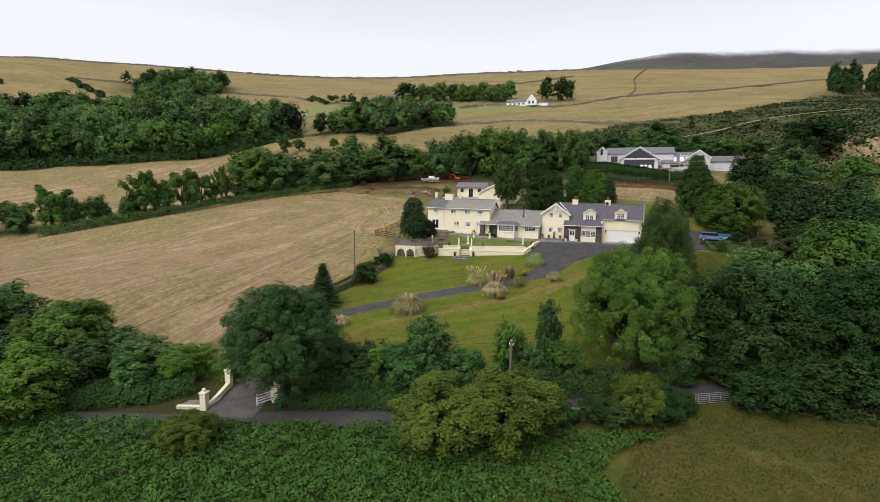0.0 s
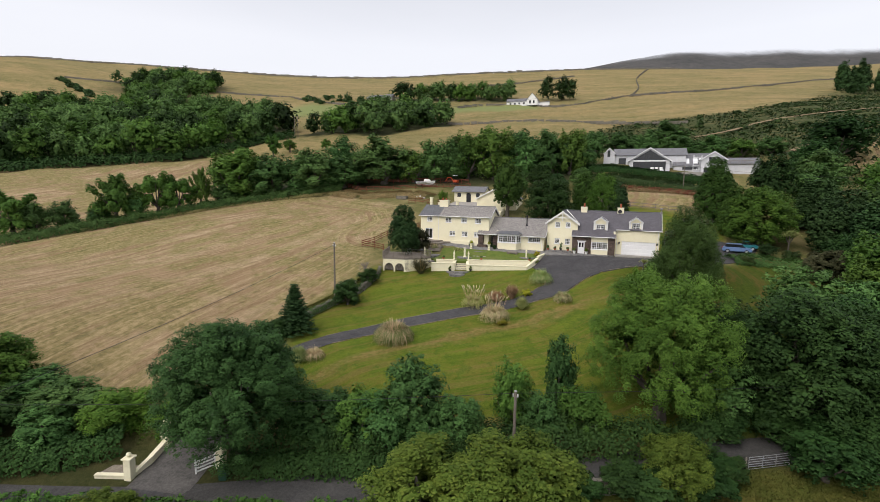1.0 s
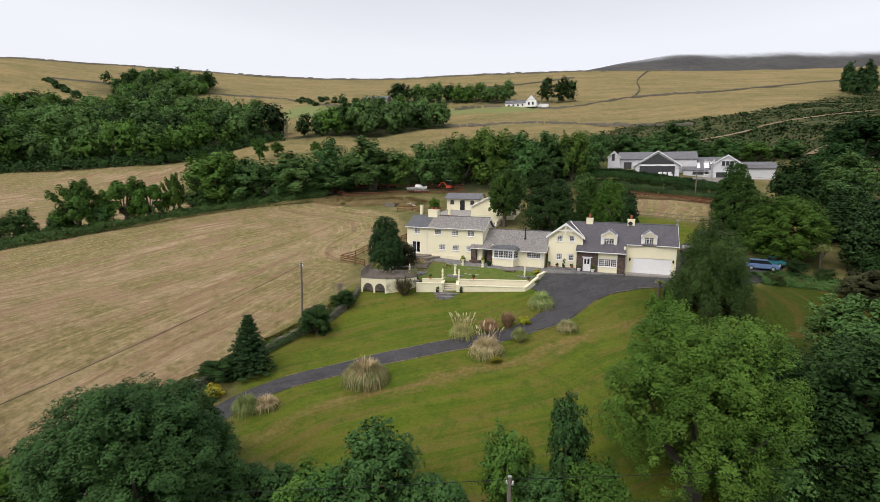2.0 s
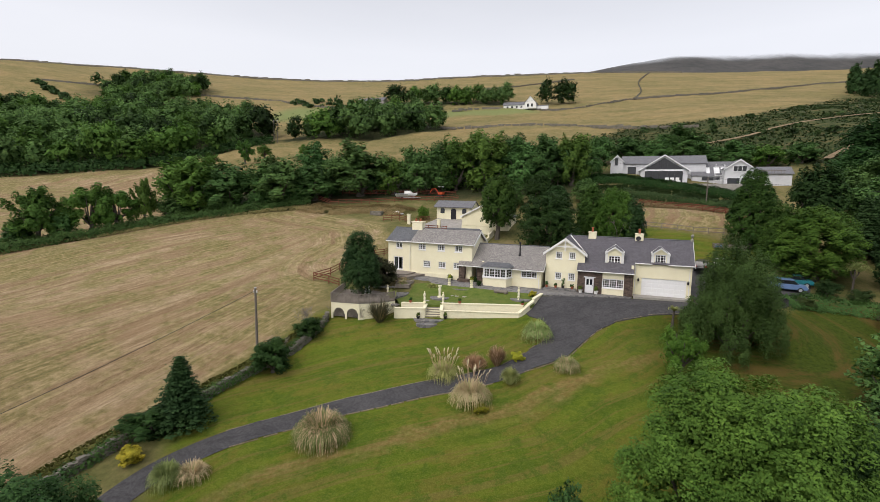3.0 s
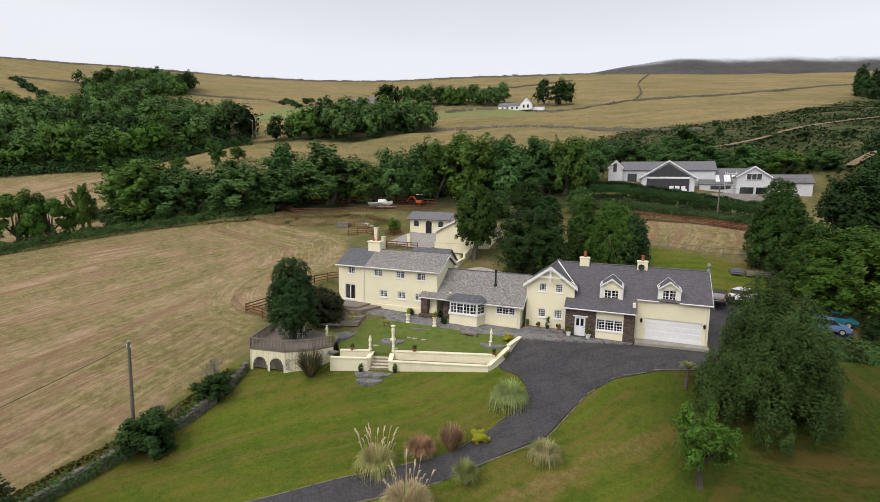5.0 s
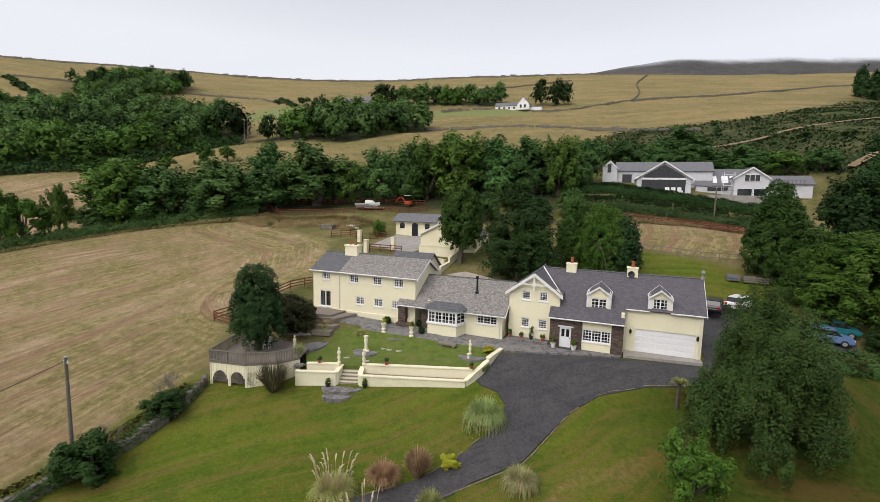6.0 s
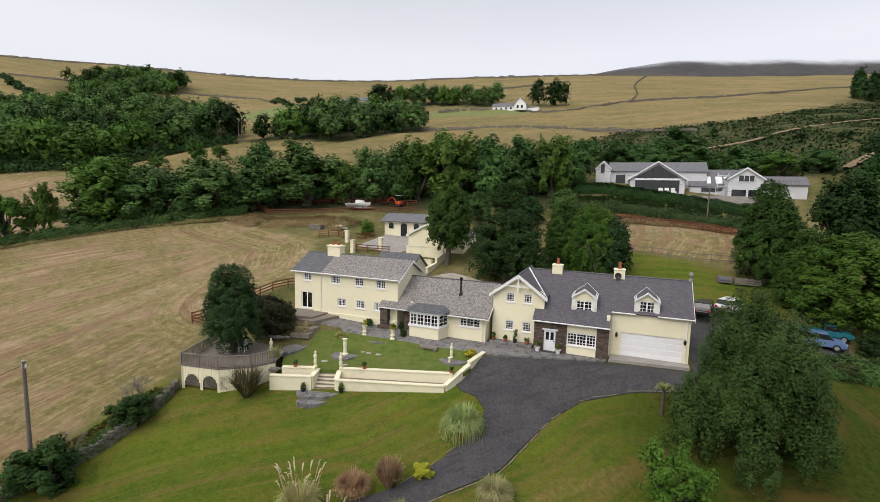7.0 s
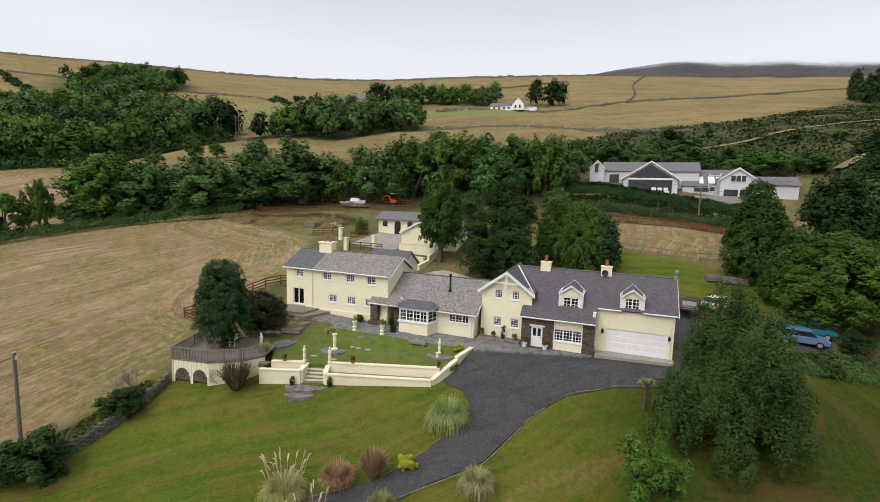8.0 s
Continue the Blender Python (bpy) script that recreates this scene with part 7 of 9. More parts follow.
# belt at the back of the hay field and behind the yard, with low scrub between
for x, y, h, w in ((-97, 106, 4, 7), (-89, 110.5, 5, 7), (-82, 115, 4, 7), (-75.5, 121, 5, 8), (-70, 126, 4, 7), (-60, 131.5, 5, 7), (-52, 134.5, 4, 7), (-44, 137, 5, 8), (-34, 138.5, 4, 7), (-26, 139, 5, 8), (-18, 139.5, 4, 7), (-30, 143, 6, 8), (-48, 141, 6, 8)):
    tree(x, y, h, w, "mid_wood", "low scrubby bush between the belt trees", "bush", "bush", group="belt scrub")
BELT = [(-96.9, 109.2, 13.9, 17), (-103, 113, 11, 13), (-89.3, 113.7, 11.5, 12.5), (-84, 118, 10, 11), (-79.5, 119.5, 11.2, 13.5), (-73, 124, 9.5, 11), (-78.6, 132.0, 12.3, 10.5), (-63.2, 129.2, 13.6, 15.8), (-68, 134, 10.5, 11), (-55.2, 131.3, 9.2, 9),
        (-49.9, 133.1, 12, 9), (-45.8, 136.2, 13.4, 9.5), (-41.5, 138.1, 12.6, 9.5), (-33.6, 137.2, 14.3, 13.6), (-37, 142, 12, 11), (-25.2, 138.2, 12.4, 10.5), (-28.5, 144, 12, 10), (-18.8, 138.0, 12.3, 9.5), (-14.0, 139.0, 11.7, 9), (-21, 146, 11, 10), (-10.5, 143.5, 9, 9),
        (-46, 146, 11, 12), (-10, 160, 7.5, 9), (-2, 163, 7.5, 9), (4, 161, 7, 9), (10, 172, 9, 12), (15, 163, 7, 9), (22, 163, 6, 9), (28, 160, 5.5, 8), (35, 162, 5, 8)]
rng = random.Random(4)
for x, y, h, w in BELT:
    tree(x, y, h * rng.uniform(0.9, 1.06), w * rng.uniform(1.08, 1.3), rng.choice(("mid_wood", "mid_wood", "mid_wood", "mid_light")), "full-crowned broadleaf tree in the field belt", group="field belt trees")
for x, y, h, w in ((-125.0, 156, 8.6, 6.5), (-125.0, 165.4, 4.8, 6), (-134, 150, 5, 6), (-112, 171, 4, 5)):
    tree(x, y, h, w, "airy", "small light green tree standing alone on the pasture", group="pasture trees")
for q, (x, y, h, w, k) in enumerate(((-104, 91, 10.5, 10, "airy"), (-106, 87, 6, 7, "mid_wood"), (-101.5, 95, 9, 9, "airy"), (-99.5, 99.5, 10, 5.5, "airy"), (-108.5, 84, 11, 11, "airy"), (-115, 77, 6.5, 8, "mid_wood"), (-121, 70.5, 10, 11, "airy"), (-118, 72.5, 7, 8, "mid_wood"), (-96, 103.5, 5, 7, "mid_wood"), (-129, 63, 9, 10, "airy"), (-111, 82, 5, 7, "mid_wood"), (-125, 66, 6, 8, "mid_wood"))):
    tree(x, y, h, w, k, "wind-shaped tree in the field hedge", group="field hedge trees")

# woodland on the left slope, far copses
def scatter(outline, count, lo, hi, seed, squat=1.12, taken=None, apart=0.6):
    """Tree spots (x, y, height, width) within an outline, each crown clear of most of the others."""
    r = random.Random(seed)
    xs, ys = [p[0] for p in outline], [p[1] for p in outline]
    out = [] if taken is None else taken
    first = len(out)
    for _ in range(count * 30):
        if len(out) - first >= count:
            break
        x, y = r.uniform(min(xs), max(xs)), r.uniform(min(ys), max(ys))
        h = r.uniform(lo, hi)
        w = h * squat * r.uniform(0.8, 1.15)
        if inside(outline, x, y, 0.01) > 0.5 and all(math.hypot(x - a, y - b) > apart * (w + d) / 2 for a, b, _, d in out):
            out.append((x, y, h, w))
    return out


STANDS = []
for outline, count, lo, hi in ((WOOD, 190, 10, 17), (STRIP, 60, 9, 15), (MIDWOOD, 50, 10, 16), (UPWOOD, 40, 11, 16)):
    STANDS += scatter(outline, count, lo, hi, len(STANDS) + 1)
w1, w2, w3 = STANDS[0::2], STANDS[1::4], STANDS[3::4] + [(-60, 367, 19, 15), (-49, 364, 18, 16), (-43, 366, 17, 14)]
woods("woodland_dark", w1, LEAF_WOOD, "dense dark green woodland on the far slope", 0.35, 600, 21)
woods("woodland_light", w2, LEAF_MID, "lighter green crowns within the far woodland", 0.35, 600, 22)
woods("woodland_deep", w3, LEAF_DARK, "very dark tall crowns within the far woodland", 0.35, 600, 23)
# small bushes along the moor walls
r = random.Random(12)
bushes = [(-395 + 2.2 * q + r.uniform(-3, 3), 243 - 0.55 * q + r.uniform(-2, 2), r.uniform(1.5, 4), r.uniform(4, 8)) for q in range(26)]
bushes += [(r.uniform(-250, -165), r.uniform(300, 345), r.uniform(1.5, 4.5), r.uniform(4, 8)) for _ in range(34)]
bushes += [(-369, 267, 11, 11), (-345, 318, 8, 9), (-196, 318, 9, 8), (-183, 316, 7, 7), (-172, 322, 8, 8), (-410, 205, 4, 9), (-405, 180, 4, 12), (-360, 175, 3, 8)]
woods("moor_bushes", bushes, LEAF_GORSE, "scattered hawthorn and gorse bushes on the moor", 0.34, 260, 24, "bushes")
# gorse and bracken heath over the grey house
r = random.Random(8)
hx = scatter(HEATH, 460, 0.6, 1.8, 8, 2.6, None, 0.5)
hx += [(x, y, h, h * 1.25) for x, y, h, _ in scatter(HEATH, 30, 2.4, 4.4, 9, 1.2, None, 1.0)]
woods("gorse_heath", hx, LEAF_GORSE, "dark gorse and hawthorn bushes covering the heath", 0.26, 300, 25, "gorse", 0.0, 6)
rng2 = np.random.default_rng(16)
hs, hc = rng2.uniform(120, 470, 150000), rng2.uniform(10, 330, 150000)
bx, by = place_of(hs, hc)
keep = (inside(HEATH, bx, by, 6) > rng2.random(len(bx))) & (rng2.random(len(bx)) < np.clip(1.25 - hs / 420, 0.2, 1))
low_growth("heath_cover", bx[keep], by[keep], LEAF_GORSE, "low heather and bracken over the heath", 0.42, 0.9, "heather", 17)
pines = [(138 + r.uniform(-4, 50), 402 + r.uniform(-4, 70), r.uniform(15, 24), r.uniform(8, 11)) for _ in range(16)]
woods("pine_clump", pines, LEAF_CONIFER, "dark clump of tall pines on the hill edge", 0.45, 1300, 26, "trees", 0.04, 16, 0.75, 0.16)
# hedges
hedge("dead_bracken", [(-9, 127.6), (0, 128), (8, 126.6), (15, 124)], 0.7, 2.2, BLADE_RUST, "rust-brown dead bracken above the paddock fence", 240, 0.1, 12, "bracken")
hedge("garden_hedge", [(-11, 140.6), (-4, 141.2), (6, 141), (14, 140), (21, 138.5)], 1.5, 2.8, LEAF_DARK, "long dark clipped hedge below the grey house", 420, 0.13, 3)
hedge("field_hedge", [(-118, 66), (-107, 79), (-103, 86), (-98, 97), (-90, 106), (-80, 114), (-72, 121)], 2.0, 3.2, LEAF_WOOD, "overgrown hedge along the hay field", 220, 0.16, 4)
hedge("bank_hedge", [(-10, 133.5), (-2, 134.2), (6, 133.6), (14, 131.6), (19, 128)], 1.5, 6.5, LEAF_GORSE, "rough bank of fern and bramble above the paddock fence", 420, 0.14, 5)
hedge("lane_hedge", [(-24, 38.5), (-16, 41.2), (-8, 44.6), (0, 48.2), (8, 51.3)], 2.4, 3.0, LEAF_DARK, "dense dark hedge bank along the lane", 460, 0.11, 6)
hedge("verge_growth", [(-62, 20.4), (-52, 24.6), (-43, 28.2), (-37.5, 31.6), (-35.0, 34.2)], 1.6, 3.2, LEAF_DARK, "dark ferns and brambles on the lane verge", 420, 0.11, 9)
hedge("gate_verge", [(-25.2, 35.3), (-19, 37.7), (-12, 40.5)], 1.5, 1.8, LEAF_DARK, "dark hedge foot along the lane beside the drive gate", 420, 0.1, 21)
hedge("wood_edge", [(-215, 99), (-183, 127), (-160, 146), (-154, 163), (-150, 180), (-145, 192)], 3.4, 6, LEAF_DARK, "undergrowth at the edge of the woodland", 50, 0.42, 7)
hedge("gate_hedge", [(-33, 34.6), (-33.5, 38.6)], 1.9, 2.2, LEAF_BRIGHT, "clipped bright green hedge inside the gate wall", 700, 0.06, 8)
# bracken and meadow grass below the lane
rng2 = np.random.default_rng(6)
s, c = rng2.uniform(25, 38.9, 110000), rng2.uniform(-60, 24, 110000)
edge = 5 + 2.5 * np.sin(s * 0.5) + 0.6 * (s - 12)
keep = (c < edge)
bx, by = place_of(s[keep], c[keep])
low_growth("bracken", bx, by, LEAF_FERN, "thick green bracken below the lane", 0.115, 1.15, "bracken", 3)
s, c = rng2.uniform(28, 44.6, 20000), rng2.uniform(33, 65, 20000)
keep = c > 47 + 2 * np.sin(s * 0.5) - 13 * np.clip((s - 39) / 3, 0, 1)
bx, by = place_of(s[keep], c[keep])
low_growth("bracken_patch", bx, by, LEAF_GORSE, "dark bracken under the tree belt", 0.16, 1.3, "bracken", 4)
s, c = rng2.uniform(27, 43.4, 120000), rng2.uniform(10, 48, 120000)
keep = c > 4 + 0.6 * (s - 12)
bx, by = place_of(s[keep], c[keep])
low_growth("meadow_grass", bx, by, GRASS_TALL, "rough seeding meadow grass below the lane", 0.06, 0.3, "grass", 5, 0.3, 2.0, 0.26)


# ---- garden plants with blades ----
def tussock(x, y, tall, wide, layers, label, name="ornamental_grass", plumes=0, group="", z=None, arch=1.0, broad=1.0):
    """A grass clump: layers of (material, blade count, share of height, share of width)."""
    rng = np.random.default_rng(int(abs(x * 31 + y * 17)))
    ob = thing(name, x, y, z, 0, label, "grass", group)
    for k, (mat, count, fh, fw) in enumerate(layers):
        o = new("blade_tuft", blade_mesh("blade_tuft", mat, rng, count, tall * fh * 1.42, wide / 2 * fw, (0.012 + 0.004 * wide) * broad, arch * 1.45, wide * 0.14))
        o.parent = ob
    for q in range(plumes):
        a, r = rng.random() * 6.28, wide * (0.1 + 0.35 * rng.random())
        h = tall * (1.05 + 0.35 * rng.random())
        bm = bmesh.new()
        top = Vector((r * math.cos(a) * 1.25, r * math.sin(a) * 1.25, h))
        tube(bm, [(r * 0.2 * math.cos(a), r * 0.2 * math.sin(a), 0), (r * math.cos(a), r * math.sin(a), h * 0.6), top], 0.012, 4)
        o = part("stem", bm, BLADE_TAN, ob)
        bm = bmesh.new()
        d = Vector((math.cos(a) * 0.12, math.sin(a) * 0.12, 0.3))
        tube(bm, [top - d * 0.3, top + d * 0.3, top + d * 0.9, top + d * 1.3 + Vector((math.cos(a) * 0.08, math.sin(a) * 0.08, -0.1))], [0.015, 0.05, 0.042, 0.012], 5)
        part("plume", bm, PLUME, ob)
    return ob


G, T, R = BLADE_GREEN, BLADE_TAN, BLADE_RUST
tussock(-22.5, 56.2, 2.25, 3.8, [(G, 2300, 1, 1), (T, 1500, 1.0, 0.92)], "large rounded pampas grass, green outside and dry within")
tussock(-16.5, 66.2, 1.7, 2.6, [(G, 900, 1, 1), (T, 240, 0.9, 0.8)], "pampas grass with tall cream plumes beside the drive", plumes=30)
tussock(-14.1, 68.1, 1.45, 2.0, [(R, 1200, 1, 1)], "rust-brown feather grass clump", arch=0.8)
tussock(-12.3, 69.3, 1.55, 1.8, [(R, 1050, 1, 0.9), (T, 180, 1.05, 1)], "upright rust-brown grass clump", arch=0.6)
tussock(-13.1, 63.9, 2.0, 3.0, [(T, 1200, 1, 1), (G, 390, 0.9, 1)], "drooping dry pampas grass with cream plumes", plumes=26)
tussock(-10.5, 67.0, 1.5, 1.7, [(G, 1050, 1, 0.9)], "dense green ornamental grass clump", arch=0.8)
tussock(-9.7, 75.3, 2.1, 2.8, [(G, 1350, 1, 1), (T, 210, 0.9, 0.9)], "large green pampas grass at the yard edge")
tussock(-6.1, 70.8, 1.4, 2.2, [(G, 630, 1, 1), (T, 630, 0.95, 0.9)], "wispy grey-green grass clump on the lawn edge")
tussock(-29.6, 48.6, 1.7, 2.2, [(G, 1350, 1, 0.9)], "round green grass clump beside the drive")
tussock(-28.4, 49.6, 1.3, 2.0, [(T, 630, 1, 1), (G, 180, 0.9, 1)], "dry tan grass clump beside the drive")
tussock(-26.8, 73.0, 2.0, 2.3, [(BLADE_DARK, 300, 1, 1.1), (R, 70, 0.8, 1.2)], "dark bronze flax clump against the deck", "flax_plant", arch=0.55, broad=2.4)
tussock(-24.6, 83.0, 0.6, 1.5, [(G, 450, 1, 1)], "arching green day lily on the terrace edge", "day_lily", z=0.1)
tussock(-27.0, 76.4, 1.0, 1.1, [(G, 300, 1, 1)], "spiky green iris beside the deck", "iris", z=-0.5, arch=0.4)
for x, y, h, w in ((-28.7, 83.0, 0.9, 1.6), (-29.6, 83.2, 0.9, 1.6), (-28.4, 81.9, 0.7, 1.3)):
    tussock(x, y, h, w, [(G, 240, 1, 1), (T, 240, 1, 1)], "straw-coloured border grass by the timber steps", "border_grass", group="border grasses", z=0.35)
tree(-10.7, 70.7, 0.85, 1.5, "gold_shrub", "small golden-flowered shrub beside the drive", "shrub", "shrub")
tree(-12.0, 62.8, 0.7, 1.6, "gold_shrub", "low yellow-green shrub beside the drive", "shrub", "shrub")
tree(-33.4, 48.8, 1.3, 2.0, "gold_shrub", "yellow-leaved shrub against the field wall", "shrub", "shrub")
tree(-23.3, 85.9, 0.8, 1.0, "shrub", "leafy shrub beside the porch pillar", "shrub", "shrub", z=0.6)
tree(-20.0, 86.6, 0.8, 0.8, "shrub", "leafy green shrub in the porch", "shrub", "shrub", z=0.5)
tree(-18.9, 84.7, 0.8, 0.8, "shrub", "dark clipped shrub beside the bay window", "shrub", "shrub", z=0.4)
tree(-39.0, 112.4, 2.7, 2.6, "bush_bright", "round clipped bush by the outbuilding", "bush", "bush")
tree(-11.7, 83.2, 0.8, 1.1, "gold_shrub", "golden shrub at the end of the terrace wall", "shrub", "shrub", z=0.0)


def palm(x, y, tall, label, z=None):
    """A cabbage palm: bare stem with a ball of sword leaves."""
    rng = np.random.default_rng(int(abs(x * 5 + y)))
    ob = thing("cabbage_palm", x, y, z, 0, label, "palm")
    bm = bmesh.new()
    tube(bm, [(0, 0, -0.1), (0.04, 0, tall * 0.35), (0.08, 0.03, tall * 0.7)], [0.16, 0.11, 0.1], 8)
    part("trunk", bm, BARK, ob)
    for k, (dx, dz) in enumerate(((0.08, 0.7), (-0.5, 0.62), (0.6, 0.6)) if tall > 3.5 else ((0.08, 0.7),)):
        if k:
            bm = bmesh.new()
            tube(bm, [(0.04, 0, tall * 0.35), (dx * tall * 0.14, 0, tall * (dz - 0.1)), (dx * tall * 0.18, 0, tall * dz)], 0.07, 6)
            part("limb", bm, BARK, ob)
        o = new("leaf_head", blade_mesh("leaf_head", BLADE_GREEN, rng, 130, tall * 0.34, tall * 0.27, 0.035, 1.3, 0.05))
        o.parent = ob
        o.matrix_basis = pose(dx if not k else dx * tall * 0.18, 0, tall * (dz - 0.04))
    return ob


palm(3.3, 81.9, 2.7, "small cabbage palm on the lawn edge by the yard")
palm(25.0, 101.0, 4.8, "branched cabbage palm beside the parking place")


def bare_shrub(x, y, tall, seed):
    rng = random.Random(seed)
    ob = thing("bare_shrub", x, y, None, 0, "leafless twiggy grey shrub on the field wall", "shrub", "bare shrubs")
    bm = bmesh.new()

    def grow(p, d, ln, r, depth):
        q = p + d * ln
        tube(bm, [p, q], [r, r * 0.65], 4, False)
        if depth:
            for _ in range(3):
                e = (d + Vector((rng.uniform(-0.7, 0.7), rng.uniform(-0.7, 0.7), rng.uniform(-0.1, 0.5)))).normalized()
                grow(q, e, ln * rng.uniform(0.6, 0.85), r * 0.62, depth - 1)
    for _ in range(4):
        grow(Vector((rng.uniform(-0.2, 0.2), rng.uniform(-0.2, 0.2), 0)), Vector((rng.uniform(-0.5, 0.5), rng.uniform(-0.5, 0.5), 1)).normalized(), tall * 0.36, 0.03, 3)
    part("twiggy_crown", bm, POST_GREY, ob)


bare_shrub(-33.0, 63.6, 2.6, 1)
bare_shrub(-33.4, 68.6, 2.8, 2)
bare_shrub(-34.0, 69.8, 2.2, 3)
bare_shrub(-2.6, 102.2, 5.6, 5)

# ---- garden ornaments ----
def ornament(x, y, z, profile, name, label, category, mat=None, sides=14):
    bm = bmesh.new()
    lathe(bm, profile, sides)
    ob = tagged(part(name, bm, mat or WALLCREAM, None, smooth_faces=False), label, category)
    ob.matrix_basis = pose(x, y, z)
    return ob


FIGURE = [(0.16, 0), (0.16, 0.12), (0.10, 0.16), (0.11, 0.3), (0.14, 0.5), (0.10, 0.72), (0.15, 0.9), (0.13, 1.05), (0.05, 1.12), (0.09, 1.2), (0.08, 1.3), (0.02, 1.36)]
for x, y, z in ((-22.85, 76.45, -0.36), (-20.8, 77.05, -0.38)):
    ornament(x, y, z, FIGURE, "garden_statue", "cream stone garden statue at the head of the steps", "statue")
bm = bmesh.new()
prism(bm, [(1.2 * math.cos(q * 0.4488), 1.2 * math.sin(q * 0.4488)) for q in range(14)], "z", -0.3, 0.06)
ob = tagged(part("paved_circle", bm, PAVING), "round slate base under the stone column", "paving")
ob.matrix_basis = pose(-22.5, 80.3, -0.52)
ornament(-22.5, 80.3, -0.46, [(0.3, 0), (0.3, 0.1), (0.16, 0.16), (0.14, 0.6), (0.18, 1.0), (0.14, 1.25), (0.22, 1.35), (0.22, 1.45)], "stone_column", "cream fluted stone column on a round base", "column")
bm = bmesh.new()
prism(bm, [(1.3 * math.cos(q * 0.4488), 1.0 * math.sin(q * 0.4488)) for q in range(14)], "z", -0.3, 0.06)
ob = tagged(part("paved_circle", bm, PAVING), "round slate base under a small statue", "paving")
ob.matrix_basis = pose(-13.0, 82.4, -0.22)
ornament(-13.3, 82.7, -0.16, FIGURE, "garden_statue", "cream stone statue near the end of the terrace", "statue")
ornament(-13.1, 81.7, -0.3, [(0.14, 0), (0.1, 0.1), (0.08, 0.4), (0.16, 0.5), (0.16, 0.55)], "stone_pedestal", "low cream stone pedestal on the terrace lawn", "pedestal")
ornament(-28.0, 77.2, -0.2, FIGURE, "garden_statue", "small cream statue beside the deck", "statue")
STONE_PALE = surface("pale_flagstone", (0.30, 0.29, 0.26), (0.46, 0.44, 0.40), 4, 0.9)
rng = random.Random(3)
for q in range(14):
    a = rng.uniform(0, 6.28)
    x, y = (-22.5 + rng.uniform(-2.6, 3.4), 80.3 + rng.uniform(-2.2, 2.6)) if q < 9 else (-21.5 + 0.35 * (q - 9) + 0.2, 81.4 + 0.42 * (q - 9))
    if math.hypot(x + 22.5, y - 80.3) < 1.35:
        continue
    bm = bmesh.new()
    k = 6
    prism(bm, [(0.3 * math.cos(t * 6.283 / k + a) * rng.uniform(0.8, 1.2), 0.22 * math.sin(t * 6.283 / k + a) * rng.uniform(0.8, 1.2)) for t in range(k)], "z", -0.1, 0.03)
    ob = tagged(part("stepping_stone", bm, STONE_PALE), "pale flat stepping stone set in the terrace lawn", "stone", group="stepping stones")
    ob.matrix_basis = pose(x, y, -0.62 + 0.14 * max(0.0, y - 79.5) + 0.005, 0, 0, math.degrees(a))


def pot(x, y, z, size, mat, label, plant=LEAF_BRIGHT, tall=0.5, name="plant_pot", column=False):
    ob = thing(name, x, y, z, 0, label, "planter", "garden pots")
    h0 = 0.0
    if column:
        bm = bmesh.new()
        lathe(bm, [(0.24, 0), (0.24, 0.12), (0.15, 0.2), (0.15, 0.3), (0.22, 0.36), (0.22, 0.44), (0.13, 0.52), (0.16, 0.62)], 12)
        part("pedestal", bm, WALLCREAM, ob)
        h0 = 0.6
    bm = bmesh.new()
    lathe(bm, [(size * 0.6, h0), (size * 0.85, h0 + size * 1.2), (size, h0 + size * 1.25), (size, h0 + size * 1.45), (size * 0.8, h0 + size * 1.4)], 12)
    part("pot", bm, mat, ob)
    rg = np.random.default_rng(int(abs(x * 9)))
    p, nn, gg, _ = puff_points(rg, 420, 5, 0.05, size * 1.2 / tall, 0.25)
    me = leaf_mesh("plant", p * np.array([size * 1.2, size * 1.2, tall]) + np.array([0, 0, h0 + size * 1.3]), nn, np.full(len(p), 0.05), plant, rg, shade=gg)
    o = new("plant", me)
    o.parent = ob
    return ob


BLACKPOT = surface("black_plastic", (0.015, 0.015, 0.016), (0.03, 0.03, 0.032), 5, 0.5)
for x in (-22.6, -19.6):
    pot(x, 83.85, 0.3 if x < -21 else 0.33, 0.27, WALLCREAM, "cream stone urn on a pedestal with a leafy plant", LEAF_YELLOW, 0.6, "stone_urn", True)
for x, y, z in ((-24.3, 75.75, -0.34), (-19.0, 77.7, -0.37), (-12.2, 79.7, -0.34)):
    pot(x, y, z, 0.2, BRICK_RED, "terracotta flower pot standing on the wall coping", LEAF_WOOD, 0.35)
for x, y in ((-23.0, 75.05), (-20.1, 76.0)):
    pot(x, y, float(height(x, y)), 0.22, BLACKPOT, "black pot with a spiky plant at the foot of the steps", LEAF_OLIVE, 0.55)

ledge = bmesh_box(-11.0, 86.5, 0.3, -7.1, 87.44, 0.66, bevel=0.02)
tagged(part("slate_ledge", ledge, PAVING), "raised slate ledge along the gable wall", "step")
for x, s, mt, t in ((-10.7, 0.2, BRICK_RED, 0.5), (-9.6, 0.2, BRICK_RED, 0.35), (-8.7, 0.22, BLACKPOT, 1.0), (-7.6, 0.24, BRICK_RED, 0.3)):
    pot(x, 86.95, 0.66, s, mt, "potted plant on the slate ledge by the gable", LEAF_WOOD, t)
for x in (-6.55, -4.75):
    pot(x, 86.25, 0.42, 0.27, WHITE, "white tub with a spiky plant by the front door", LEAF_OLIVE, 0.6)
bm = bmesh.new()
tube(bm, [(-0.85, 0, 0.25), (0.85, 0, 0.25)], 0.2, 9)
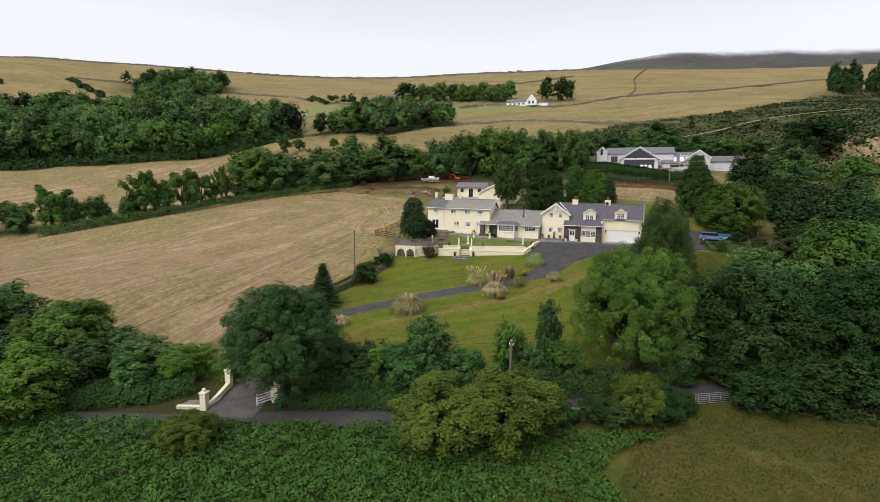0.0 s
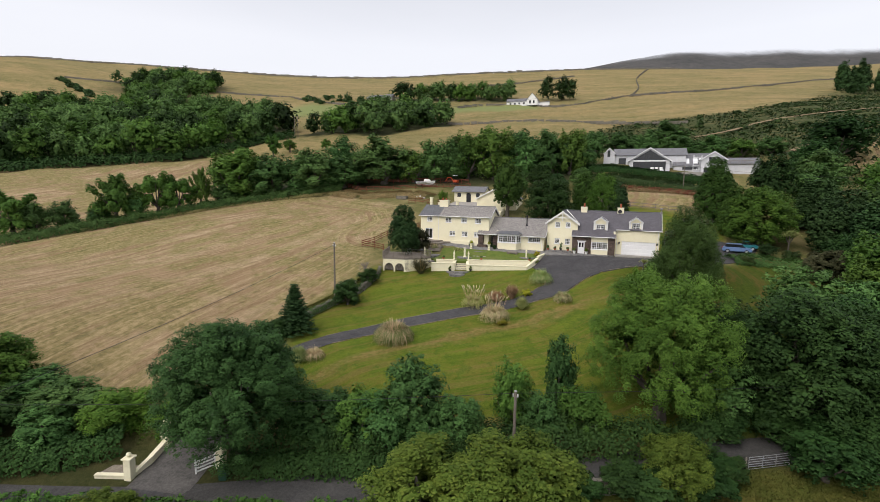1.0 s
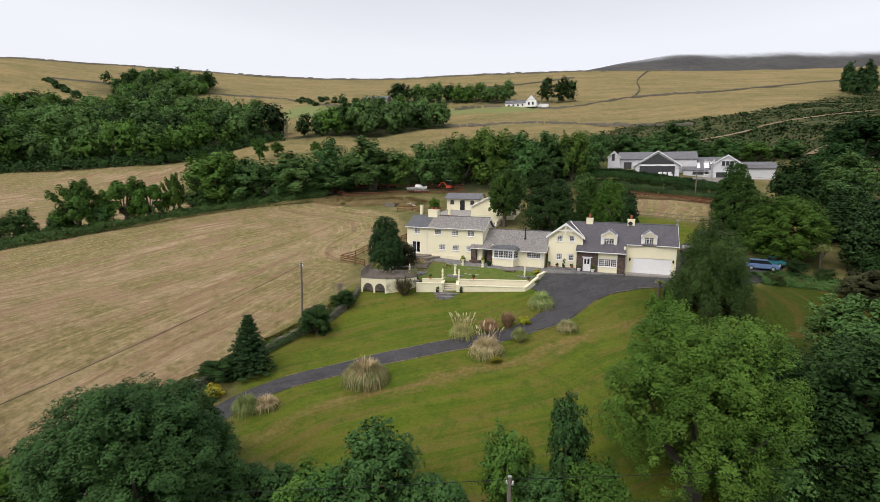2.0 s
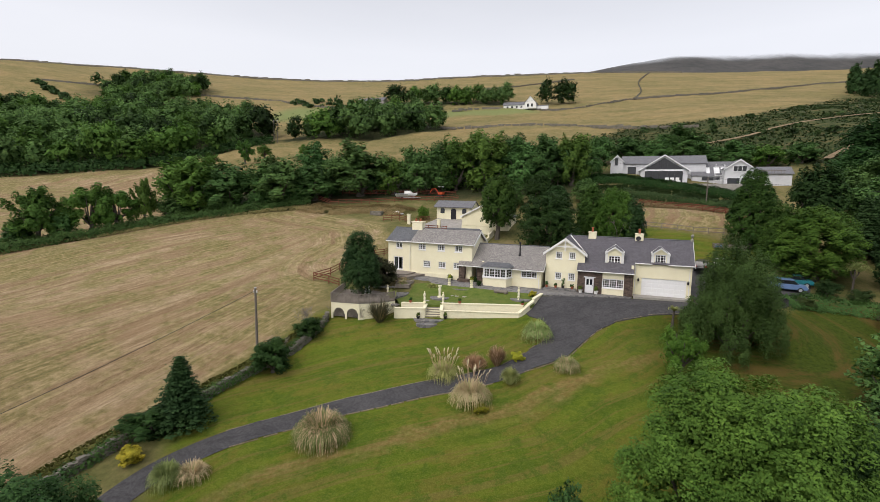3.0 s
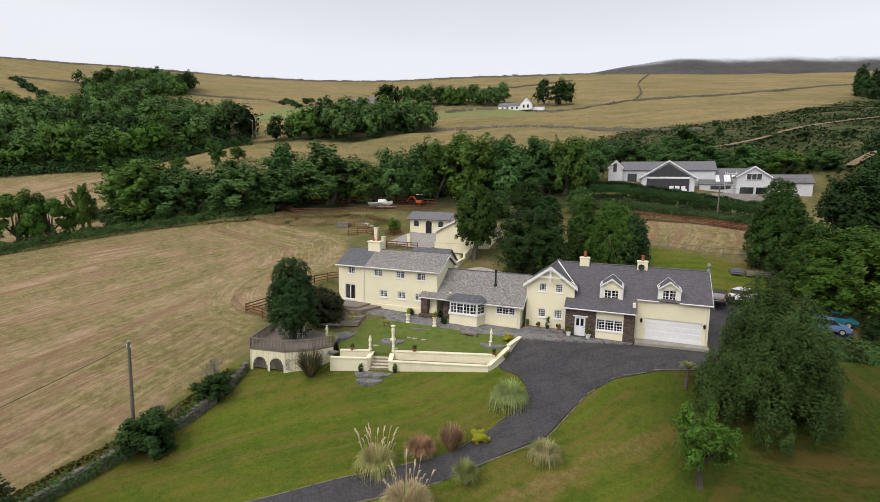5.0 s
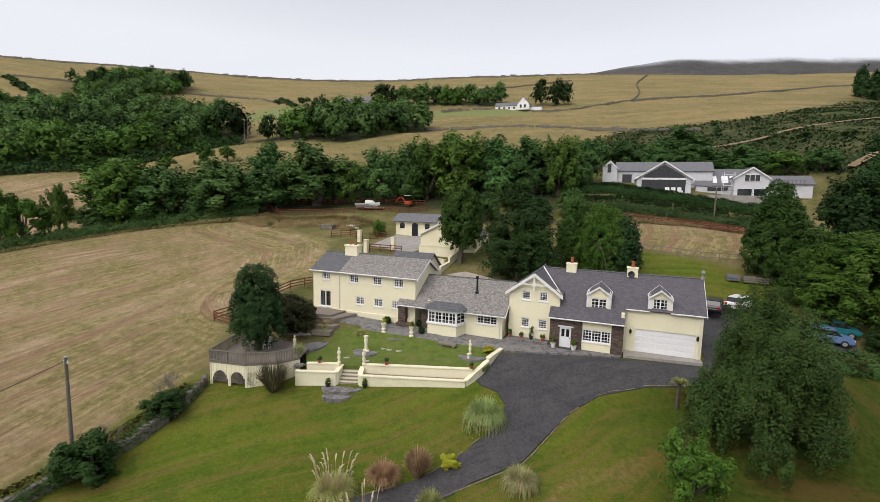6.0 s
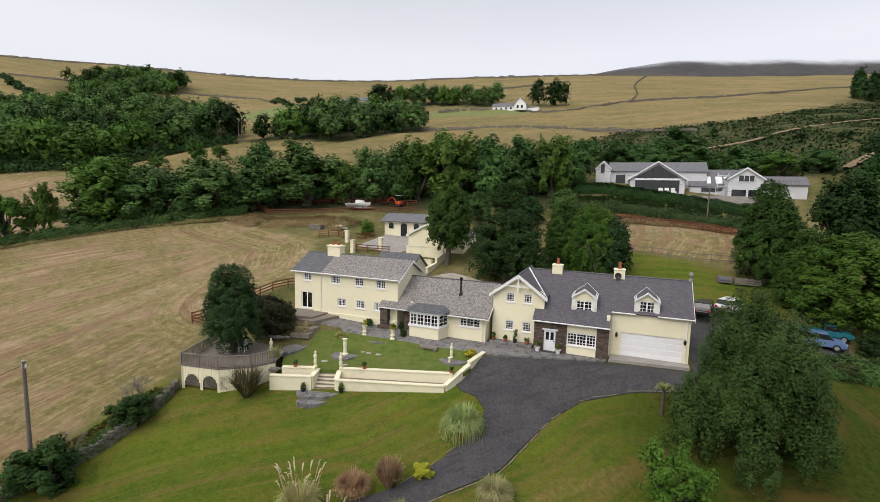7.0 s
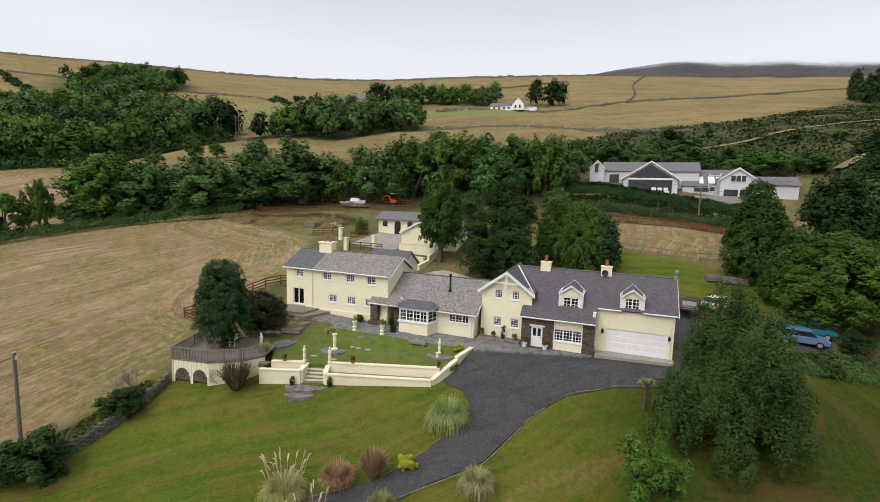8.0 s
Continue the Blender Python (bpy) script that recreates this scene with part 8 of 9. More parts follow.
for a in (-0.6, 0.6):
    box(bm, a - 0.12, -0.18, 0, a + 0.12, 0.18, 0.16)
ob = tagged(part("log_bench", bm, POST_GREY), "rough log bench at the edge of the paving", "bench")
ob.matrix_basis = pose(-15.6, 83.1, 0.1)
# chair shape added in place of an unclear white object on the deck
ch = thing("chair_stand_in", -30.4, 76.4, -0.16, 20, "white chair shape standing in for an unclear white object on the deck", "chair")
part("seat", bmesh_box(-0.28, -0.28, 0.38, 0.28, 0.28, 0.44, bevel=0.02), WHITE, ch)
part("backrest", bmesh_box(-0.28, 0.24, 0.44, 0.28, 0.3, 1.05, bevel=0.02), WHITE, ch)
for a in (-0.24, 0.24):
    for b in (-0.24, 0.24):
        part("leg", bmesh_box(a - 0.03, b - 0.03, 0, a + 0.03, b + 0.03, 0.38), WHITE, ch)
    part("armrest", bmesh_box(a - 0.04, -0.28, 0.62, a + 0.04, 0.28, 0.66), WHITE, ch)
# rocks of the border
ROCK = surface("grey_rock", (0.12, 0.115, 0.105), (0.28, 0.265, 0.24), 3, 0.9, relief=0.8, depth=0.06)


def rock_mesh(seed, size):
    r = random.Random(seed)
    bm = bmesh.new()
    bmesh.ops.create_icosphere(bm, subdivisions=1, radius=size)
    for v in bm.verts:
        v.co = Vector((v.co.x * r.uniform(0.8, 1.3), v.co.y * r.uniform(0.7, 1.1), v.co.z * r.uniform(0.5, 0.8)))
    return bm


rng = random.Random(9)
for q in range(16):
    t = q / 15
    x, y = (-31.2 + 3.6 * t, 79.6 + 1.3 * t + rng.uniform(-0.15, 0.15)) if q < 11 else (-26.4 + 0.3 * (q - 11), 75.4 + 0.15 * (q - 11))
    ob = tagged(part("rock", rock_mesh(q, rng.uniform(0.16, 0.34)), ROCK), "grey border rock edging the planting", "rock", group="border rocks")
    ob.matrix_basis = pose(x, y, (0.2 if q < 11 else -0.75), 0, 0, rng.uniform(0, 360))

# ---- drystone wall between hay field and garden ----
def drystone(name, pts, tall, label, stone=(0.42, 0.25), seed=1, thick=0.45):
    """A dry wall of many uneven stones along (x, y) points."""
    r = random.Random(seed)
    ob = thing(name, pts[0][0], pts[0][1], None, 0, label, "wall")
    verts, faces = [], []
    c = line_points(pts, stone[0] * 0.94)
    inv = ob.matrix_basis.inverted()
    for i, p in enumerate(c[:-1]):
        d = (c[i + 1] - p).normalized()
        base = float(height(p.x, p.y)) - 0.1
        z = 0.0
        while z < tall * r.uniform(0.9, 1.1):
            h = stone[1] * r.uniform(0.7, 1.3)
            w, t, o = stone[0] * r.uniform(0.9, 1.25), thick * r.uniform(0.85, 1.15), r.uniform(-0.05, 0.05)
            k = len(verts)
            tilt = r.uniform(-0.04, 0.04)
            for sx in (-0.5, 0.5):
                for sy in (-0.5, 0.5):
                    for sz in (0, 1):
                        j = r.uniform(0.8, 1.0)
                        verts.append(inv @ Vector((p.x + d.x * (sx * w + o) * j - d.y * (sy * t * j + o), p.y + d.y * (sx * w + o) * j + d.x * (sy * t * j + o), base + z + sz * h * 0.97 + sx * tilt)))
            faces += [tuple(k + q for q in f) for f in ((0, 1, 3, 2), (4, 6, 7, 5), (0, 4, 5, 1), (2, 3, 7, 6), (1, 5, 7, 3), (0, 2, 6, 4))]
            z += h
    me = bpy.data.meshes.new("stones")
    me.from_pydata(verts, [], faces)
    me.materials.append(WALLSTONE)
    o = new("stones", me)
    o.parent = ob
    tagged(o, "uneven grey field stones with lichen", kind="stuff")
    return ob


WALLSTONE = surface("lichen_fieldstone", (0.09, 0.082, 0.068), (0.24, 0.22, 0.185), 2.5, 0.92, stain=(0.07, 0.085, 0.035), relief=0.8, depth=0.05, coords="World")
drystone("field_wall", [(-36.6, 40), (-36.4, 45), (-35.6, 50), (-34.9, 55), (-34.1, 59.4), (-33.2, 62.6), (-32.3, 66), (-32.3, 70), (-32.9, 71.9)], 0.85, "low lichen-grey drystone wall between hay field and lawn", (0.27, 0.13), 2)
hedge("wall_ivy", [(-36.4, 46), (-35.4, 52), (-34.7, 57), (-33.6, 61), (-32.7, 65), (-32.5, 70.5)], 0.95, 1.2, LEAF_WOOD, "ivy and weeds growing along the field wall", 170, 0.075, 12, "ivy")
hedge("field_verge", [(-37.6, 45), (-36.2, 54), (-34.9, 60.5), (-33.6, 66), (-33.4, 71)], 0.5, 1.9, GRASS_TALL, "strip of long grass along the field wall", 260, 0.1, 13, "grass")
hedge("mound_grass", [(-70, 117.5), (-62, 115), (-56, 117), (-50, 118.5), (-44, 116)], 0.9, 6.0, GRASS_DRY, "long straw-coloured grass on the bank above the field", 480, 0.09, 14, "grass")
hedge("belt_verge", [(-108, 78), (-101, 89), (-95.5, 99), (-87, 108), (-77, 114.5), (-70, 117.5)], 0.6, 2.2, GRASS_DRY, "strip of long pale grass under the field hedge", 110, 0.14, 15, "grass")
drystone("lane_wall", [(-0.5, 43.4), (3, 45.2), (7, 47.6), (9.8, 49.6)], 1.1, "broken stone wall below the lane with bramble", (0.3, 0.15), 4)
# walls over the moor
MOORWALL = [
    [(-88, 246.5), (-72, 248), (-56, 249), (-38, 249.5), (-20, 248), (2, 241), (22, 236)],
    [(-110, 322), (-93, 333), (-43, 334), (-20, 362), (-2, 386), (28, 404), (59, 425), (96, 470), (133, 517), (205, 596)],
    [(-2, 386), (2, 430), (0, 500), (4, 560), (12, 650)],
    [(-176, 345), (-168, 380), (-150, 420), (-110, 470), (-60, 540)],
    [(-400, 250), (-330, 300), (-270, 330), (-235, 322), (-190, 312), (-165, 318)],
]
for k, pts in enumerate(MOORWALL):
    drystone("moor_wall", pts, 1.0, "long grey drystone wall crossing the moor", (3.2, 0.6), 20 + k, 0.6)
pts = [place_of(612, c) for c in range(-640, 320, 40)]
drystone("moor_wall", pts, 1.5, "dark wall and hedge along the skyline", (6.0, 0.9), 31, 0.9)

# ---- timber fences ----
def fence(pts, label, rails=3, tall=1.15, mat=None, gap=1.9, name="timber_fence", z_of=None):
    mat = mat or FENCE_RED
    ob = thing(name, pts[0][0], pts[0][1], None, 0, label, "fence")
    inv = ob.matrix_basis.inverted()
    bm = bmesh.new()
    box(bm, -0.05, -0.05, -0.3, 0.05, 0.05, tall, bevel=0.012)
    first = part("post", bm, mat, ob)
    spots = []
    for (ax, ay), (bx, by) in zip(pts, pts[1:]):
        n = max(1, round(math.hypot(bx - ax, by - ay) / gap))
        spots += [(ax + (bx - ax) * q / n, ay + (by - ay) * q / n) for q in range(n)]
    spots.append(pts[-1])
    for q, (x, y) in enumerate(spots):
        o = first if q == 0 else new("post", first.data)
        o.parent = ob
        o.matrix_basis = inv @ pose(x, y, float(height(x, y)))
    for (ax, ay), (bx, by) in zip(spots, spots[1:]):
        a, b = Vector((ax, ay, float(height(ax, ay)))), Vector((bx, by, float(height(bx, by))))
        for r in range(rails):
            bm = bmesh.new()
            up = Vector((0, 0, tall * (0.32 + 0.6 * r / max(1, rails - 1))))
            d = (b - a).normalized()
            n = Vector((-d.y, d.x, 0)) * 0.07
            h = Vector((0, 0, 0.055))
            vs = [bm.verts.new(inv @ (p + up + s * n * 0.3 - n + t * h)) for p in (a, b) for s in (-1, 1) for t in (-1, 1)]
            for f in ((0, 1, 3, 2), (4, 6, 7, 5), (0, 4, 5, 1), (2, 3, 7, 6), (1, 5, 7, 3), (0, 2, 6, 4)):
                bm.faces.new([vs[k] for k in f])
            part("rail", bm, mat, ob)
    return ob


RF = "red-brown timber post and rail fence"
fence([(-75, 125.5), (-66, 120.7), (-57, 122.8), (-48, 126.1), (-38, 130)], RF + " on the bank above the field")
fence([(-75, 127), (-58.8, 130), (-40, 134)], RF + " at the back of the yard")
fence([(-46.1, 109.3), (-43.0, 110.2), (-39.6, 108.2)], RF + " beside the outbuilding track")
fence([(-36.0, 104.2), (-31.2, 105.2)], RF + " behind the farmhouse")
fence([(-41.3, 80.7), (-40.0, 82.8)], RF + " at the garden corner")
fence([(-41.3, 80.7), (-38.5, 80.2), (-36.5, 79.6)], RF + " stepping down to the deck")
fence([(-40.0, 82.8), (-39.0, 90.2), (-37.6, 94), (-37.4, 98)], RF + " along the hay field")
fence([(-3.5, 128.6), (3, 127.5), (9, 125.5), (14, 122.5), (17, 119)], "close-boarded rust-red paddock fence under the hedge", 4, 1.2)
fence([(-4, 112.4), (1.2, 112.0), (8, 111.6), (14.6, 113.2)], "weathered post and wire paddock fence behind the house", 2, 1.0, POST_GREY, 2.6)
fence([(9.2, 49.0), (10.3, 50.0)], "weathered timber posts beside the field gate", 1, 1.2, POST_GREY, 1.2)
bars = thing("bar_gate", -38.9, 109.0, None, 62, "red-brown timber field gate standing closed", "gate")
for q in range(5):
    part("bar", bmesh_box(0, -0.03, 0.2 + 0.22 * q, 3.4, 0.03, 0.29 + 0.22 * q), FENCE_RED, bars)
part("brace", bmesh_box(1.6, -0.05, 0.15, 1.72, 0.05, 1.25), FENCE_RED, bars)
for x, y in ((-39.7, 107.6), (-36.2, 103.6), (-33.2, 106.4)):
    g = thing("gate_pillar", x, y, None, 0, "square cream gate pillar with a flat cap", "pillar", "rear yard pillars")
    part("shaft", bmesh_box(-0.27, -0.27, -0.3, 0.27, 0.27, 1.75, bevel=0.015), WALLCREAM, g)
    part("cap", bmesh_box(-0.34, -0.34, 1.75, 0.34, 0.34, 1.87, bevel=0.02), WALLCREAM, g)

# ---- drive gateway on the lane ----
def gate_pillar(x, y, tall, turn):
    g = thing("gate_pillar", x, y, None, turn, "cream painted gate pillar with a ball finial", "pillar", "drive gate pillars")
    part("shaft", bmesh_box(-0.28, -0.28, -0.4, 0.28, 0.28, tall, bevel=0.02), WALLCREAM, g)
    part("cap", bmesh_box(-0.36, -0.36, tall, 0.36, 0.36, tall + 0.12, bevel=0.025), WALLCREAM, g)
    bm = bmesh.new()
    lathe(bm, [(0.1, tall + 0.12), (0.08, tall + 0.17), (0.16, tall + 0.25), (0.18, tall + 0.33), (0.13, tall + 0.43), (0.03, tall + 0.48)], 12)
    part("ball_finial", bm, WALLCREAM, g)


gate_pillar(-31.5, 32.1, 1.55, 15)
gate_pillar(-31.9, 35.4, 1.8, 15)
gate_pillar(-26.2, 35.4, 1.5, 15)
gw = thing("gateway_wall", -32.5, 32.5, None, 0, "low curved cream wall beside the drive gate", "wall")
for pts in ([(-33.9, 31.2), (-31.8, 32.0)], [(-31.45, 32.4), (-31.3, 33.6), (-31.75, 35.1)]):
    bm = bmesh.new()
    wall_run(bm, pts, [float(height(*p)) + (0.22 if q == 0 or p[1] < 32.2 else 0.6) for q, p in enumerate(pts)], 0.24)
    part("wall", bm, WALLCREAM, gw, world=True)
bm = bmesh.new()
prism(bm, [(-33.8, 31.4), (-31.8, 32.2), (-31.6, 33.6), (-33.8, 33.5)], "z", -11.6, -10.9)
part("flower_bed", bm, SOIL, gw, world=True)
ig = thing("iron_gate", -31.7, 35.6, None, 100, "black wrought-iron drive gate standing open", "gate")
bm = bmesh.new()
for q in range(14):
    h = 1.5 + 0.25 * math.sin(math.pi * q / 13)
    tube(bm, [(0.2 * q, 0, 0.1), (0.2 * q, 0, h)], 0.014, 5)
part("bars", bm, DARK_METAL, ig)
for z in (0.15, 0.8, 1.45):
    part("rail", bmesh_box(0, -0.02, z, 2.6, 0.02, z + 0.04), DARK_METAL, ig)
wg = thing("white_gate", -26.5, 35.2, None, 250, "white timber gate standing open by the drive", "gate")
for q in range(4):
    part("bar", bmesh_box(0, -0.03, 0.3 + 0.25 * q, 1.5, 0.03, 0.4 + 0.25 * q), WHITE, wg)
part("stile", bmesh_box(0, -0.05, 0.2, 0.1, 0.05, 1.3), WHITE, wg)
part("stile", bmesh_box(1.4, -0.05, 0.2, 1.5, 0.05, 1.3), WHITE, wg)
BINGREEN = surface("dark_green_plastic", (0.012, 0.04, 0.025), (0.02, 0.06, 0.038), 4, 0.5)
bn = thing("wheelie_bin", -25.2, 34.6, None, 30, "dark green wheeled refuse bin beside the gate", "bin")
bm = bmesh.new()
vs = box(bm, -0.24, -0.26, 0.05, 0.24, 0.26, 0.95)
for v in vs:
    if v.co.z > 0.5:
        v.co.x *= 1.18
        v.co.y *= 1.18
part("body", bm, BINGREEN, bn)
part("lid", bmesh_box(-0.31, -0.34, 0.95, 0.31, 0.33, 1.03, bevel=0.02), BINGREEN, bn)
for a in (-0.24, 0.24):
    bm = bmesh.new()
    tube(bm, [(a - 0.03, 0.25, 0.1), (a + 0.03, 0.25, 0.1)], 0.1, 10)
    part("wheel", bm, BLACKPOT, bn)
GALV = surface("galvanised_steel", (0.36, 0.38, 0.40), (0.5, 0.52, 0.54), 5, 0.45, metal=0.6)
fg = thing("field_gate", 10.5, 50.1, None, 33, "galvanised tubular field gate standing closed", "gate")
for q in range(6):
    bm = bmesh.new()
    tube(bm, [(0, 0, 0.22 + 0.19 * q), (3.7, 0, 0.22 + 0.19 * q)], 0.022, 6)
    part("bar", bm, GALV, fg)
for x in (0.0, 1.25, 2.45, 3.7):
    bm = bmesh.new()
    tube(bm, [(x, 0, 0.2), (x, 0, 1.2)], 0.025, 6)
    part("upright", bm, GALV, fg)

# ---- poles and wires ----
POLEWOOD = surface("creosoted_pole", (0.10, 0.085, 0.07), (0.2, 0.175, 0.145), 5, 0.9, stretch=(4, 4, 0.4))


def pole(x, y, tall, label, arms=True):
    ob = thing("utility_pole", x, y, None, 0, label, "pole")
    bm = bmesh.new()
    tube(bm, [(0, 0, -0.5), (0, 0, tall)], [0.14, 0.1], 10)
    part("shaft", bm, POLEWOOD, ob)
    bm = bmesh.new()
    lathe(bm, [(0.12, tall - 0.02), (0.12, tall + 0.04), (0.02, tall + 0.08)], 8)
    part("cap", bm, GALV, ob)
    if arms:
        part("bracket", bmesh_box(-0.22, -0.05, tall - 0.45, 0.22, 0.05, tall - 0.37), GALV, ob)
        for a in (-0.18, 0.18):
            bm = bmesh.new()
            lathe(bm, [(0.02, tall - 0.37), (0.05, tall - 0.33), (0.03, tall - 0.28), (0.05, tall - 0.24), (0.02, tall - 0.2)], 8, (a, 0, 0))
            part("insulator", bm, WHITE, ob)
    return ob


def wire(a, b, sag, r=0.018, label="thin dark overhead cable between poles"):
    bm = bmesh.new()
    a, b = Vector(a), Vector(b)
    pts = [a.lerp(b, q / 16) - Vector((0, 0, sag * 4 * (q / 16) * (1 - q / 16))) for q in range(17)]
    tube(bm, [p - a for p in pts], r, 4)
    ob = tagged(part("overhead_wire", bm, DARK_METAL), label, "wire", "overhead wires")
    ob.matrix_basis = pose(*a)


pole(-34.5, 62.5, 2.85 - float(height(-34.5, 62.5)), "tall weathered telegraph pole beside the field wall")
pole(-6.0, 43.9, -4.75 - float(height(-6.0, 43.9)), "weathered telegraph pole standing in the lane hedge")
pole(12.0, 130.6, 16.1 - float(height(12.0, 130.6)), "thin telegraph pole below the grey house", False)
pole(-17.0, 138.5, 8.0, "telegraph pole among the belt trees", False)
pole(-143.5, 194.0, 9.5, "distant electricity pole on the pasture")
pole(-146.5, 195.5, 9.0, "distant electricity pole on the pasture")
wire((-34.5, 62.5, 2.6), (-39.0, 28.0, -4.5), 0.5, 0.022)
wire((-6.0, 43.9, -4.9), (34, 64, -4.0), 0.4)
wire((-6.0, 43.9, -4.9), (-48, 25, -5.5), 0.4)
wire((12.0, 130.6, 16.0), (-17.0, 138.5, float(height(-17, 138.5)) + 7.9), 0.4, 0.022)
wire((12.0, 130.6, 16.0), (38, 118, 13.2), 0.4, 0.022)
wire((-143.5, 194.0, float(height(-143.5, 194)) + 9.3), (-20, 214, 49), 1.2, 0.035, "pale distant power line over the pasture")

# ---- vehicles and yard clutter ----
TYRE = surface("tyre_rubber", (0.012, 0.012, 0.012), (0.025, 0.025, 0.025), 8, 0.9)
LAMP_RED = surface("red_lamp", (0.25, 0.01, 0.01), (0.35, 0.02, 0.02), 5, 0.3)
LAMP_CLEAR = surface("clear_lamp", (0.6, 0.6, 0.6), (0.75, 0.75, 0.75), 5, 0.2)


def car(x, y, turn, tint, label, side, z=None, open_bed=False):
    """A car whose nose points along +x; side is its outline of (x, z), the cabin comes after."""
    paint = surface(tint[0], tint[1], tint[2], 2, 0.28, spec=0.5, relief=0.0)
    ob = thing("pickup" if open_bed else "car", x, y, z, turn, label, "car")
    bm = bmesh.new()
    prism(bm, side, "y", -0.84, 0.84)
    bmesh.ops.bevel(bm, geom=[e for e in bm.edges if e.calc_length() > 0.3], offset=0.09, segments=2, affect="EDGES")
    part("body", bm, paint, ob)
    c0, c1 = (-0.35, 0.75) if open_bed else (-1.75, 0.6)
    bm = bmesh.new()
    prism(bm, [(c0, 0.92), (c1 + 0.55, 0.92), (c1, 1.42), (c0 + 0.25, 1.44)], "y", -0.72, 0.72)
    bmesh.ops.bevel(bm, geom=list(bm.edges), offset=0.05, segments=1, affect="EDGES")
    part("cabin_glass", bm, GLASS_DARK, ob)
    bm = bmesh.new()
    box(bm, c0 + 0.2, -0.68, 1.42, c1 + 0.02, 0.68, 1.49, bevel=0.03)
    part("roof", bm, paint, ob)
    for wx in (-1.3, 1.3):
        for wy in (-0.78, 0.78):
            bm = bmesh.new()
            tube(bm, [(wx, wy - 0.1, 0.31), (wx, wy + 0.1, 0.31)], 0.31, 16)
            w = part("wheel", bm, TYRE, ob)
            bm = bmesh.new()
            s = 1 if wy > 0 else -1
            tube(bm, [(wx, wy + s * 0.1, 0.31), (wx, wy + s * 0.115, 0.31)], 0.19, 12)
            part("rim", bm, GALV, w)
    for wy in (-0.62, 0.62):
        part("headlight", bmesh_box(1.98, wy - 0.16, 0.6, 2.07, wy + 0.16, 0.74, bevel=0.02), LAMP_CLEAR, ob)
        part("tail_lamp", bmesh_box(-2.1, wy - 0.12, 0.65, -2.02, wy + 0.12, 0.9, bevel=0.02), LAMP_RED, ob)
    return ob


HATCH = [(-2.05, 0.28), (2.05, 0.28), (2.08, 0.62), (1.95, 0.8), (0.95, 0.95), (-1.95, 0.98), (-2.08, 0.7)]
dark_car = car(8.3, 100.9, 75, ("black_paint", (0.008, 0.008, 0.01), (0.012, 0.012, 0.015)), "black hatchback parked behind the garage with a door open", HATCH)
bm = bmesh.new()
box(bm, 0, -0.03, 0.35, 0.95, 0.03, 0.95, bevel=0.02, m=Matrix.Translation((-0.3, -0.86, 0)) @ Matrix.Rotation(radians(-60), 4, "Z"))
part("open_door", bm, BLACKPOT, dark_car)
car(10.9, 102.3, 60, ("white_paint", (0.72, 0.73, 0.74), (0.8, 0.8, 0.81)), "white hatchback parked behind the garage", HATCH)
car(17.6, 98.8, -10, ("blue_paint", (0.10, 0.17, 0.32), (0.14, 0.22, 0.4)), "pale blue car parked beside the shrubs", HATCH)
car(18.9, 101.2, -8, ("teal_paint", (0.012, 0.13, 0.16), (0.02, 0.18, 0.21)), "teal pickup truck parked beside the shrubs", [(-2.3, 0.35), (2.1, 0.35), (2.12, 0.7), (1.9, 0.88), (1.2, 0.95), (-2.3, 0.95)], open_bed=True)
# boat on its trailer
bt = thing("motor_boat", -50.0, 127.6, None, 8, "small white motor boat on a trailer", "boat")
bm = bmesh.new()
rings = []
for x, w, k, t in ((-2.4, 0.85, 0.55, 1.25), (-1, 0.98, 0.5, 1.28), (0.6, 0.95, 0.5, 1.34), (1.8, 0.6, 0.62, 1.45), (2.7, 0.06, 1.05, 1.6)):
    rings.append([bm.verts.new(p) for p in ((x, -w, t), (x, -w * 0.85, (t + k) / 2), (x, 0, k), (x, w * 0.85, (t + k) / 2), (x, w, t))])
for a, b in zip(rings, rings[1:]):
    for q in range(4):
        bm.faces.new((a[q], a[q + 1], b[q + 1], b[q]))
    bm.faces.new((a[4], a[0], b[0], b[4]))
bm.faces.new(rings[0])
part("hull", bm, WHITE, bt, "white hull")
bm = bmesh.new()
prism(bm, [(-0.3, 1.3), (1.5, 1.4), (1.2, 1.75), (0.9, 1.95), (-0.2, 1.95)], "y", -0.62, 0.62)
bmesh.ops.bevel(bm, geom=list(bm.edges), offset=0.06, segments=1, affect="EDGES")
part("cuddy", bm, WHITE, bt)
part("rubbing_strake", bmesh_box(-2.4, -1.0, 1.1, 0.7, 1.0, 1.16), BLACKPOT, bt)
part("outboard_motor", bmesh_box(-2.85, -0.18, 0.7, -2.45, 0.18, 1.5, bevel=0.05), BLACKPOT, bt)
part("trailer", bmesh_box(-2.3, -0.5, 0.35, 3.4, 0.5, 0.47), GALV, bt)
for wy in (-0.8, 0.8):
    bm = bmesh.new()
    tube(bm, [(-0.8, wy - 0.08, 0.28), (-0.8, wy + 0.08, 0.28)], 0.28, 14)
    part("wheel", bm, TYRE, bt)
